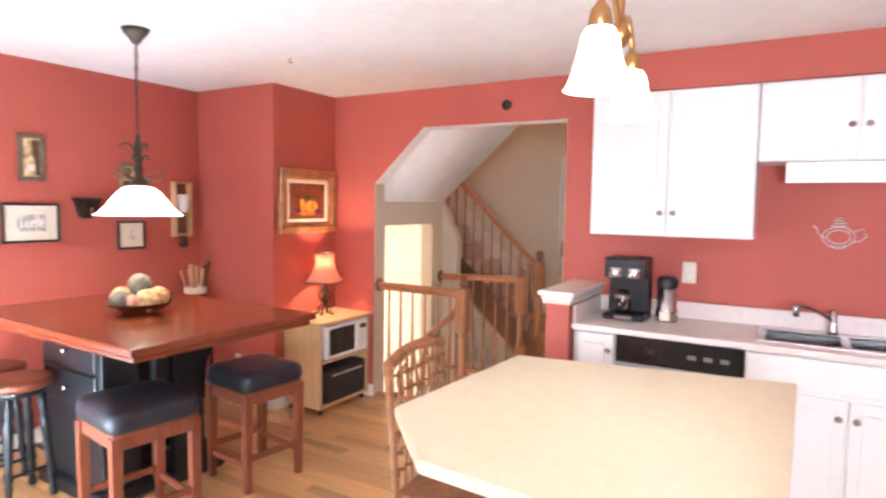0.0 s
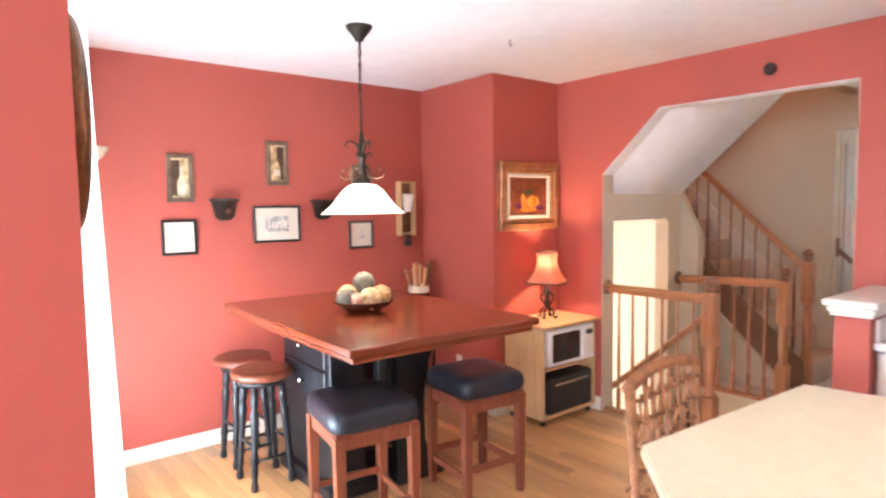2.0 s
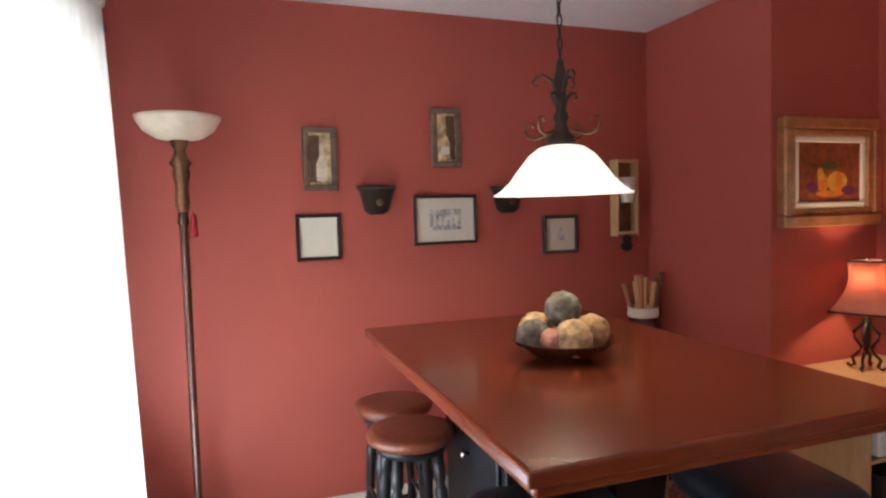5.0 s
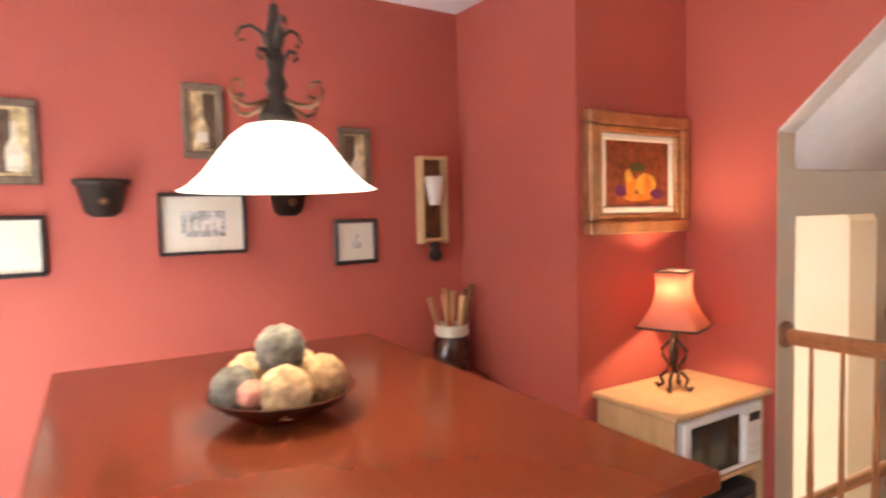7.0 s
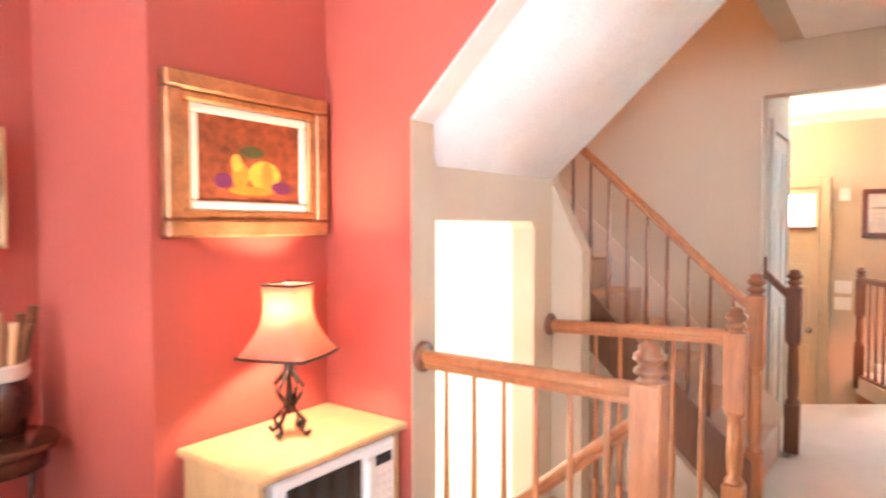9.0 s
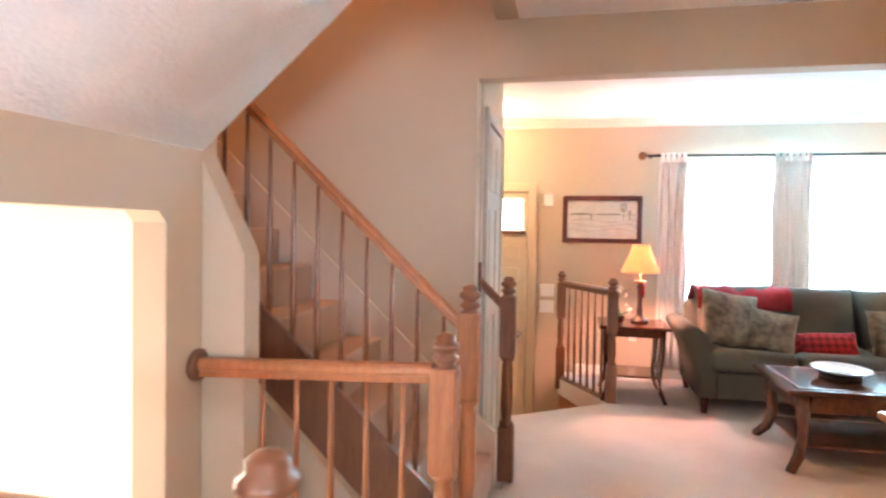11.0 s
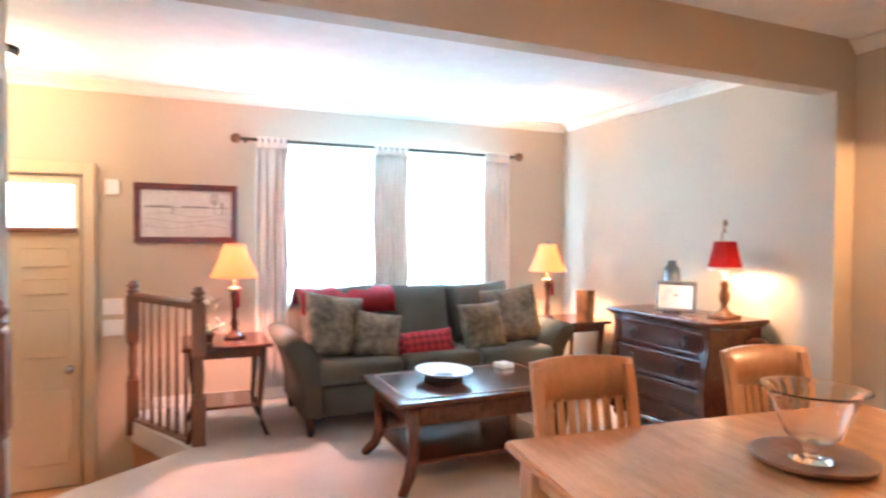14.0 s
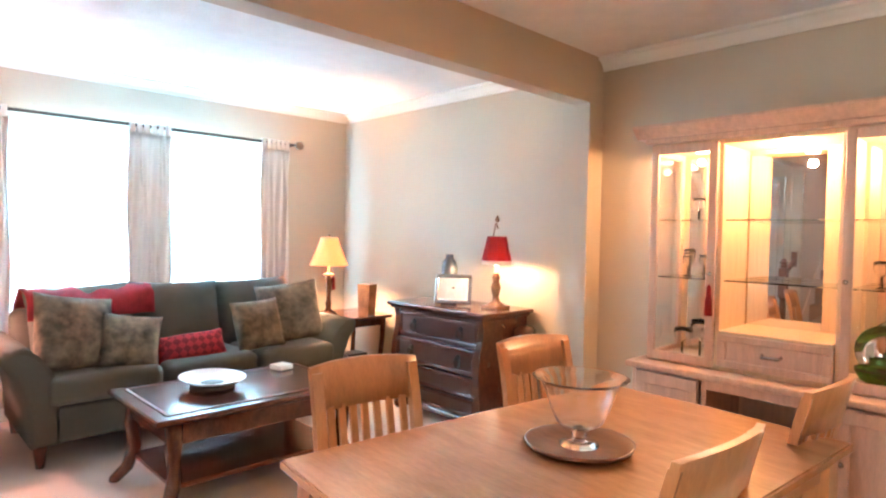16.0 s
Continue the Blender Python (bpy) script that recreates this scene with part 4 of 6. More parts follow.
# fruit still life in its gilt frame
g = thing("still_life_painting", (4.168, 4.236, 1.605), 0, "gilt framed oil painting of autumn fruit", "painting")
w, h = 0.63, 0.505
for k, (bw, dd, mt) in enumerate(((0.055, 0.05, COPPER), (0.03, 0.035, GOLD), (0.03, 0.028, PAPER))):
    o0 = (0, 0.055, 0.085)[k]
    W, Hh = w / 2 - o0, h / 2 - o0
    for x0, x1, z0, z1 in ((-W, W, Hh - bw, Hh), (-W, W, -Hh, -Hh + bw), (-W, -W + bw, -Hh + bw, Hh - bw), (W - bw, W, -Hh + bw, Hh - bw)):
        part(("outer_frame", "inner_frame", "liner")[k], box(x0, x1, -dd, 0.0, z0, z1, 0.007), mt, g)
part("canvas", box(-w / 2 + 0.115, w / 2 - 0.115, -0.018, -0.004, -h / 2 + 0.115, h / 2 - 0.115), mat("dark_oil_ground", (0.13, 0.03, 0.012), 0.45, vary=0.5, scale=7, fine=40, bump=0.3, color2=(0.24, 0.06, 0.02)), g)
FR = [mat("painted_orange", (0.62, 0.20, 0.02), 0.45, vary=0.3, scale=12, fine=60, bump=0.2), mat("painted_yellow", (0.66, 0.36, 0.05), 0.45, vary=0.3, scale=12, fine=60, bump=0.2),
      mat("painted_purple", (0.13, 0.02, 0.09), 0.45, vary=0.3, scale=12, fine=60, bump=0.2), mat("painted_green", (0.06, 0.07, 0.02), 0.45, vary=0.3, scale=12, fine=60, bump=0.2)]


def dab(x, z, rx, rz, k, d):
    part("painted_fruit", prism([(x + rx * math.cos(a), z + rz * math.sin(a)) for a in [2 * math.pi * i / 16 for i in range(16)]], 'y', -0.0185 - d, -0.018), FR[k], g)


for i, (x, z, rx, rz, k) in enumerate(((0.05, -0.045, 0.065, 0.05, 1), (0.06, -0.045, 0.025, 0.05, 0), (-0.045, -0.05, 0.032, 0.045, 0), (-0.06, -0.01, 0.02, 0.03, 1), (0.0, 0.03, 0.05, 0.02, 3),
                                       (-0.11, -0.07, 0.035, 0.025, 2), (0.12, -0.085, 0.045, 0.022, 2), (0.0, -0.10, 0.09, 0.015, 0))):
    dab(x, z, rx, rz, k, 0.0003 * (i + 1))

# plant stand with the reed pot
P = thing("plant_stand", (3.62, 4.875, 0), 0, "dark round three-legged wooden stand", "stand")
part("top", lathe([(0.0, 0.638), (0.17, 0.638), (0.185, 0.646), (0.185, 0.661), (0.172, 0.668), (0, 0.668)], 32), MAHOG, P)
part("apron", lathe([(0.14, 0.575), (0.147, 0.575), (0.147, 0.638), (0.14, 0.638)], 24), MAHOG, P)
for k in range(4):
    a = k * math.pi / 2 + 0.5
    part("leg", tube([(0.135 * math.cos(a), 0.135 * math.sin(a), 0.638), (0.12 * math.cos(a), 0.12 * math.sin(a), 0.3), (0.145 * math.cos(a), 0.145 * math.sin(a), 0.0)], 0.017, 8, r1=0.012), MAHOG, P)
V = thing("reed_pot", (3.645, 4.905, 0.668), 0, "glossy brown pot with a cream rim holding dried reeds", "pot")
part("pot", shell([(0.048, 0.0), (0.066, 0.01), (0.094, 0.10), (0.092, 0.165), (0.072, 0.20), (0.067, 0.205)], 0.006, seg=26), mat("brown_glaze", (0.06, 0.018, 0.012), 0.15, vary=0.3, scale=6, fine=40, bump=0.05, coat=0.6), V)
part("base", lathe([(0.0, 0.0), (0.06, 0.0), (0.07, 0.008), (0, 0.008)], 18), MAHOG, V)
part("rim", shell([(0.075, 0.20), (0.085, 0.215), (0.08, 0.245), (0.085, 0.255)], 0.006, seg=22), PAPER, V, "cream glazed rim")
rng = random.Random(4)
for i in range(12):
    a, l = rng.uniform(0, 6.28), rng.uniform(0.13, 0.21)
    q = rng.uniform(0.02, 0.085)
    x, y = 0.03 * math.cos(a), 0.03 * math.sin(a)
    part("reed", tube([(x, y, 0.1), (x + q * 0.5 * math.cos(a), y + q * 0.5 * math.sin(a), 0.25), (x + q * math.cos(a), y + q * math.sin(a), 0.25 + l)], 0.008, 6, r1=0.016), (MAPLE, OAK, BRONZE)[i % 3], V)

# round wall clock mirror and switch by the patio door
C = thing("round_mirror", (1.0, 2.70, 1.74), 0, "round bronze framed mirror hung by the patio door", "mirror")
ring = lathe([(0.20, 0.004), (0.25, 0.004), (0.255, 0.025), (0.235, 0.045), (0.205, 0.03)], 36)
o = part("frame", ring, BRONZE, C)
o.matrix_basis = pose(0, 0, 0, 0, 90, 0)
o = part("glass", lathe([(0.0, 0.006), (0.21, 0.006), (0.21, 0.016), (0.0, 0.02)], 36), MIRROR, C)
o.matrix_basis = pose(0, 0, 0, 0, 90, 0)
o = part("back_ring", lathe([(0.22, 0.0), (0.265, 0.0), (0.265, 0.012), (0.22, 0.012)], 36), BLACK, C)
o.matrix_basis = pose(0, 0, 0, 0, 90, 0)
sw = thing("light_switch", (1.0, 2.86, 1.30), 0, "white double light switch plate", "switch")
part("plate", box(0.0, 0.008, -0.04, 0.04, -0.06, 0.06, 0.003), WHITE, sw)
part("toggle", box(0.008, 0.02, -0.006, 0.006, -0.012, 0.012, 0.002), WHITE, sw)
sd = thing("door_chime", (4.517, 2.66, 2.30), 0, "small dark round sensor on the red header", "sensor")
part("body", lathe([(0.0, 0), (0.035, 0.002), (0.035, 0.02), (0.02, 0.03), (0, 0.032)], 16), IRON, sd).matrix_basis = pose(0, 0, 0, 0, -90, 0)
sp = thing("ceiling_hook", (3.32, 3.57, 2.47), 0, "small hook in the ceiling", "hook")
part("hook", tube([(0, 0, 0), (0, 0, -0.02), (0.01, 0, -0.03), (0.02, 0, -0.02)], 0.003, 6), IRON, sp)
ou = thing("outlet", (3.825, 4.63, 0.33), 0, "white wall outlet plate", "outlet")
part("plate", box(-0.006, 0.0, -0.035, 0.035, -0.057, 0.057, 0.003), WHITE, ou)

# ---- stairs and railings ----


def newel(at, h, material, parent_label, base=0.0):
    n = thing("newel_post", at, 0, parent_label, "newel post", "newel posts of the stairs")
    part("base_block", box(-0.042, 0.042, -0.042, 0.042, base, 0.30, 0.004), material, n)
    part("turned_shaft", lathe([(0.038, 0.30), (0.040, 0.315), (0.026, 0.335), (0.030, 0.36), (0.034, 0.42), (0.030, h - 0.50), (0.026, h - 0.47), (0.040, h - 0.455), (0.038, h - 0.44)], 14), material, n)
    part("top_block", box(-0.042, 0.042, -0.042, 0.042, h - 0.44, h - 0.11, 0.004), material, n)
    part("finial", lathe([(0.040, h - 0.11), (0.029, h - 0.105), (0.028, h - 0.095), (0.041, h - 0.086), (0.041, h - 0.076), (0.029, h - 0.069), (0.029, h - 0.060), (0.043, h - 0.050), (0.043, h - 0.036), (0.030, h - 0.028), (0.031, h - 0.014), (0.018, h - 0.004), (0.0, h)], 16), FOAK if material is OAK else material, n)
    return n


def rail(name, p, q, label, material):
    r = thing(name, (0, 0, 0), 0, label, "railing")
    p, q = Vector(p), Vector(q)
    side = (q - p).cross(Vector((0, 0, 1))).normalized()
    half = [(0.018, -0.036), (0.018, -0.016), (0.026, -0.012), (0.029, 0.0), (0.027, 0.012), (0.020, 0.022), (0.008, 0.026)]
    sect = half + [(-u, v) for u, v in reversed(half)]
    b = bmesh.new()
    ends = [[b.verts.new(e + side * u + Vector((0, 0, v))) for u, v in sect] for e in (p, q)]
    for k in range(len(sect)):
        j = (k + 1) % len(sect)
        b.faces.new((ends[0][k], ends[0][j], ends[1][j], ends[1][k]))
    b.faces.new(ends[0][::-1])
    b.faces.new(ends[1])
    bmesh.ops.recalc_face_normals(b, faces=b.faces)
    part("handrail", b, material, r)
    return r


def spindle(parent, x, y, z0, z1, material, sq=0.014):
    h = z1 - z0
    b = box(x - sq, x + sq, y - sq, y + sq, z0, z0 + 0.18 * h, 0.002)
    lathe([(r, z0 + h * (0.18 + 0.82 * k / 5)) for k, r in enumerate((0.009, 0.014, 0.012, 0.010, 0.009, 0.008))], 8, (x, y, 0), b)
    part("spindle", b, material, parent)


newel((4.545, 3.0, 0), 1.075, OAK, "honey oak newel post with a turned finial")
newel((5.66, 3.0, 0), 1.05, OAK, "honey oak newel post with a turned finial")
newel((6.10, 3.0, 0), 1.165, OAK, "taller honey oak newel post with a turned finial")
newel((7.13, 2.96, 0), 1.125, DOAK, "dark oak newel post at the entry steps")
newel((8.88, 2.30, 0), 1.015, DOAK, "dark oak newel post at the sunken entry")
newel((9.62, 2.72, 0), 1.015, DOAK, "dark oak newel post against the front wall", -0.10)


def rosette(parent, x, y, z, material):
    part("rosette", lathe([(0.0, 0), (0.055, 0.0), (0.055, 0.012), (0.045, 0.02), (0.0, 0.022)], 18), material, parent, "turned wall rosette").matrix_basis = pose(x, y, z, 90, 0, 0)


ra = rail("guard_rail", (4.575, 3.79, 0.925), (4.575, 3.04, 0.925), "honey oak guard rail over the stairwell", OAK)
rosette(ra, 4.575, 3.811, 0.925, DOAK)
part("shoe_rail", box(4.545, 4.605, 3.04, 3.811, 0.0, 0.022, 0.003), OAK, ra)
for i in range(6):
    spindle(ra, 4.575, 3.13 + i * 0.115, 0.022, 0.90, OAK, 0.012)
rb = rail("guard_rail", (5.63, 3.83, 0.90), (5.66, 3.04, 0.925), "honey oak guard rail beside the up stairs", OAK)
rosette(rb, 5.63, 3.847, 0.90, DOAK)
part("shoe_rail", box(5.60, 5.66, 3.04, 3.845, 0.0, 0.022, 0.003), OAK, rb)
for i in range(5):
    spindle(rb, 5.645, 3.13 + i * 0.12, 0.022, 0.88, OAK, 0.012)
rd = rail("stair_rail_down", (4.68, 3.02, 0.86), (4.68, 3.95, 0.05), "oak handrail sloping down to the lower floor", OAK)
for i in range(3):
    y = 3.15 + i * 0.27
    z = 0.86 - (y - 3.02) * 0.871
    part("bracket", tube([(4.66, y, z - 0.02), (4.65, y, z - 0.06), (4.645, y, z - 0.07)], 0.006, 6), BRONZE, rd)
ru = rail("stair_rail_up", (6.10, 3.03, 1.01), (6.10, 4.9, 2.79), "honey oak handrail climbing with the stairs", OAK)
RUN, RISE = 0.205, 0.195
for i in range(14):
    y = 3.10 + i * 0.105
    z = max(0.0, (y - 3.0) * RISE / RUN + 0.02)
    zt = 1.01 + (y - 3.03) * 0.952 - 0.04
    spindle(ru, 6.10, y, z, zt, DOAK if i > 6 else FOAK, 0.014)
re_ = rail("entry_rail", (9.60, 2.70, 0.90), (8.90, 2.32, 0.90), "dark oak rail with spindles at the sunken entry", DOAK)
part("shoe_rail", bar((9.60, 2.70, 0.011), (8.90, 2.32, 0.011), 0.05, 0.022), DOAK, re_)
for i in range(6):
    u = (i + 1) / 7
    spindle(re_, 9.60 - 0.70 * u, 2.70 - 0.38 * u, 0.022, 0.88, DOAK, 0.012)
rw = rail("short_wall_rail", (7.07, 3.11, 1.10), (7.12, 2.99, 0.97), "short dark oak rail joining wall and newel", DOAK)
part("rosette", box(7.04, 7.10, 3.10, 3.118, 1.03, 1.20, 0.004), DOAK, rw)

# the up flight
CREAM = mat("cream_skirting_paint", (0.60, 0.50, 0.40), 0.5, vary=0.05, scale=3, fine=120, bump=0.05)
up = thing("stairs_up", (0, 0, 0), 0, "carpeted stairs climbing beside the wall", "stairs", "", "structure")
for i in range(13):
    y = 3.02 + i * RUN
    ob = part("step", box(6.06, 6.985, y, y + RUN + 0.03, max(i * RISE - 0.2, 0), (i + 1) * RISE, 0.015, seg=2), TAUPE, up)
n = 13
part("stringer", prism([(3.0, 0.0), (3.0, 0.26), (3.0 + n * RUN, 0.26 + n * RISE), (3.0 + n * RUN, n * RISE - 0.05), (3.08, 0.0)], 'x', 6.03, 6.055), DOAK, up, "dark oak stringer")
part("wall_string", prism([(3.0, 0.0), (3.0, 0.30), (3.0 + n * RUN, 0.30 + n * RISE), (3.0 + n * RUN, n * RISE - 0.05), (3.08, 0.0)], 'x', 6.986, 7.0), CREAM, up, "cream skirting along the stairs")
part("side_wall", prism([(3.06, 0.0), (3.0 + n * RUN, n * RISE - 0.06), (3.0 + n * RUN, 0.0)], 'x', 5.98, 6.03), BEIGE, up, "beige wall under the stairs")
dn = thing("stairs_down", (0, 0, 0), 0, "carpeted stairs going down to the lower floor", "stairs", "", "structure")
for i in range(11):
    y = 2.96 + i * 0.22
    part("step", box(4.645, 5.655, y, y + 0.25, -0.2 * (i + 1) - 0.2, -0.2 * (i + 1), 0.012, seg=2), TAUPE, dn)
wall("floor_between_rails", box(5.765, 5.98, 3.02, 4.9, -0.15, 0.0), CARPET, "cream carpet between the rails")
es = thing("entry_steps", (0, 0, 0), 0, "wooden steps down to the entry", "stairs", "", "structure")
for i, z in enumerate((-0.17, -0.34)):
    part("step", box(8.07, 8.33, 3.12 + 0.24 * i, 3.38 + 0.24 * i, -0.5, z, 0.008), OAK, es)

# ---- living room things ----


def rounded(x0, x1, y0, y1, z0, z1, r, seg=3):
    b = box(x0, x1, y0, y1, z0, z1, r, seg=seg)
    for f in b.faces:
        f.smooth = True
    return b


# sofa: its long axis along y, facing -x
S = thing("sofa", (9.20, 0.66, 0), 0, "sage green three-seat sofa with rolled arms", "sofa")
part("base", rounded(-0.45, 0.40, -0.98, 0.98, 0.12, 0.34, 0.03), SOFA, S)
for k in range(3):
    y = -0.62 + 0.62 * k
    part("seat_cushion", rounded(-0.50, 0.20, y - 0.305, y + 0.305, 0.335, 0.50, 0.05, 4), SOFA, S)
for k, (y, lean) in enumerate(((0.62, -70), (0.02, -73), (-0.58, -71))):
    ob = part("back_cushion", pillow(0.62, 0.53, 0.27, 14, pinch=4), SOFA, S)
    for v in ob.data.vertices:
        v.co.z += 0.014 * noise.noise(v.co * 5 + Vector((k * 4, 0, 0)))
    ob.matrix_basis = pose(0.14, y, 0.70, 0, lean, 0) @ pose(0, 0, 0, 0, 0, 90 + (2, -1, 2)[k])
part("back", rounded(0.22, 0.44, -0.98, 0.98, 0.12, 0.80, 0.06), SOFA, S)
for s in (-1, 1):
    prof = [(0.86, 0.12), (1.0, 0.12), (1.005, 0.28), (1.03, 0.40), (1.07, 0.50), (1.12, 0.57), (1.135, 0.615), (1.12, 0.65), (1.07, 0.668), (1.01, 0.66), (0.95, 0.61), (0.89, 0.52), (0.865, 0.42)]
    b = prism([(s * u, v) for u, v in prof], 'x', -0.47, 0.40)
    bmesh.ops.bevel(b, geom=[e for e in b.edges if abs(e.verts[0].co.x - e.verts[1].co.x) < 1e-5], offset=0.02, segments=2, affect='EDGES')
    for f in b.faces:
        f.smooth = len(f.verts) == 4
    part("arm", b, SOFA, S)
    for x in (-0.42, 0.36):
        part("foot", lathe([(0.022, 0), (0.03, 0.06), (0.038, 0.125)], 10, (x, s * 0.95, 0)), MAHOG, S)


def cushion(name, at, rot, roll, w, h, t, material, label):
    ob = part(name, pillow(w, h, t, 14), material)
    for v in ob.data.vertices:
        v.co.z += 0.012 * noise.noise(v.co * 7 + Vector((w * 9, at[1] * 5, 0)))
    ob.matrix_basis = pose(*at, *rot) @ pose(0, 0, 0, 0, 0, roll)
    tagged(ob, label, "cushion", "cushions on the sofa")


LATTICE = mat("red_lattice_cloth", (0.26, 0.012, 0.018), 0.95, vary=0.2, scale=14, fine=150, bump=0.4)
lat = LATTICE.node_tree
chk = lat.nodes.new("ShaderNodeTexChecker")
chk.inputs["Scale"].default_value = 26
chk.inputs["Color1"].default_value, chk.inputs["Color2"].default_value = (0.34, 0.02, 0.026, 1), (0.15, 0.008, 0.014, 1)
turn = lat.nodes.new("ShaderNodeMapping")
turn.inputs["Rotation"].default_value = (0, 0, radians(45))
lat.links.new(lat.nodes["Texture Coordinate"].outputs["Object"], turn.inputs[0])
lat.links.new(turn.outputs[0], chk.inputs["Vector"])
lat.links.new(chk.outputs[0], lat.nodes["Principled BSDF"].inputs["Base Color"])
cushion("throw_cushion", (8.98, 1.40, 0.70), (72, 0, -70), -10, 0.48, 0.46, 0.19, FLORAL, "large green floral throw cushion with a welt")
cushion("throw_cushion", (8.88, 1.12, 0.635), (66, 0, -98), -9, 0.34, 0.34, 0.14, FLORAL, "small green floral throw cushion on the sofa")
cushion("throw_cushion", (8.90, 0.27, 0.66), (70, 0, -88), 3, 0.37, 0.36, 0.14, FLORAL, "small tan floral throw cushion on the sofa")
cushion("throw_cushion", (9.03, -0.06, 0.71), (74, 0, -105), 7, 0.48, 0.46, 0.18, FLORAL, "large green floral throw cushion leaning on the arm")
cushion("lumbar_cushion", (8.90, 0.74, 0.555), (60, 0, -90), 3, 0.46, 0.19, 0.12, LATTICE, "red lattice patterned lumbar cushion on the seat")
bm = bmesh.new()
cols = []
for i in range(33):
    u = i / 32
    y = 0.88 + 0.72 * u
    col = []
    for k, (x, z) in enumerate(((9.20, 0.76), (9.215, 0.875), (9.28, 0.915), (9.40, 0.925), (9.53, 0.90), (9.66, 0.79), (9.672, 0.60))):
        fold = 0.011 * math.sin(11 * u + 0.7 * k) + 0.006 * math.sin(27 * u + 1.3 * k)
        sag = 0.04 * math.exp(-((u - 0.52) / 0.09) ** 2)
        col.append(bm.verts.new((x, y, z + fold * (0.4 if k in (0, 6) else 1) - sag)))
    cols.append(col)
for p, q in zip(cols, cols[1:]):
    for k in range(6):
        bm.faces.new((p[k], q[k], q[k + 1], p[k + 1])).smooth = True
ob = part("red_throw", bm, REDCL)
ob.modifiers.new("thickness", 'SOLIDIFY').thickness = 0.02
tagged(ob, "crumpled red throw draped over the sofa back", "throw")

# coffee table
T = thing("coffee_table", (7.99, 0.84, 0), 0, "dark mahogany coffee table with splayed legs and a lower shelf", "table")
part("tabletop", box(-0.37, 0.37, -0.58, 0.55, 0.455, 0.485, 0.008), MAHOG, T)
part("top_inlay", box(-0.30, 0.30, -0.51, 0.48, 0.4852, 0.488), MAHOG, T)
for x0, x1, y0, y1 in ((-0.30, 0.30, 0.47, 0.485), (-0.30, 0.30, -0.515, -0.50), (-0.305, -0.29, -0.50, 0.47), (0.29, 0.305, -0.50, 0.47)):
    part("inlay_line", box(x0, x1, y0, y1, 0.4882, 0.490), DOAK, T)
for x in (-0.31, 0.29):
    part("apron", box(x, x + 0.02, -0.48, 0.45, 0.345, 0.455, 0.003), MAHOG, T)
for y in (-0.50, 0.45):
    part("apron", box(-0.29, 0.29, y, y + 0.02, 0.345, 0.455, 0.003), MAHOG, T)
part("lower_shelf", box(-0.29, 0.29, -0.48, 0.45, 0.13, 0.155, 0.005), MAHOG, T)
for sx in (-1, 1):
    for y0, sy in ((-0.47, -1), (0.44, 1)):
        pts = [(sx * 0.28, y0, 0.455), (sx * 0.29, y0 + sy * 0.01, 0.32), (sx * 0.285, y0, 0.18), (sx * 0.30, y0 + sy * 0.03, 0.08), (sx * 0.34, y0 + sy * 0.08, 0.012), (sx * 0.345, y0 + sy * 0.085, 0.0)]
        part("leg", tube(pts, 0.042, 10, r1=0.026), MAHOG, T)
D = thing("oval_dish", (8.03, 0.97, 0.49), 0, "white oval serving dish on a dark stand", "dish")
part("dish", shell([(0.02, 0.03), (0.10, 0.032), (0.17, 0.045), (0.20, 0.06), (0.205, 0.062)], 0.006, seg=30, squash=0.8), CABW, D)
part("stand", lathe([(0.11, 0.0), (0.115, 0.01), (0.09, 0.02), (0.06, 0.032), (0.0, 0.032)], 24), IRON, D)
cc = part("coaster_stack", box(-0.05, 0.05, -0.05, 0.05, 0, 0.03, 0.004), CABW)
cc.matrix_basis = pose(8.20, 0.47, 0.4905, 0, 0, 10)
tagged(cc, "small white box on the coffee table", "box")

# end tables and lamps
SNOWCLOTH = mat("grey_book_cloth", (0.28, 0.29, 0.30), 0.8, vary=0.1, scale=9, fine=120, bump=0.2)


def end_table(at, label, rz=0):
    t = thing("end_table", at, rz, label, "table", "end tables by the sofa")
    part("tabletop", box(-0.28, 0.28, -0.28, 0.28, 0.595, 0.62, 0.006), MAHOG, t)
    for s in (-1, 1):
        part("apron", box(s * 0.22 - 0.01, s * 0.22 + 0.01, -0.22, 0.22, 0.53, 0.595, 0.003), MAHOG, t)
        part("apron", box(-0.21, 0.21, s * 0.22 - 0.01, s * 0.22 + 0.01, 0.53, 0.595, 0.003), MAHOG, t)
        for q in (-1, 1):
            pts = [(s * 0.22, q * 0.22, 0.595), (s * 0.215, q * 0.215, 0.42), (s * 0.20, q * 0.20, 0.2), (s * 0.215, q * 0.215, 0.08), (s * 0.25, q * 0.25, 0.0)]
            part("leg", tube(pts, 0.024, 8, r1=0.016), MAHOG, t)
    part("lower_shelf", box(-0.20, 0.20, -0.20, 0.20, 0.19, 0.21, 0.004), MAHOG, t)


end_table((9.16, 2.12, 0), "dark mahogany end table with curved legs")
end_table((9.24, -0.74, 0), "dark mahogany end table in the room corner")
AMBER = cloth("amber_lamp_shade", (0.84, 0.50, 0.28), 0.58)


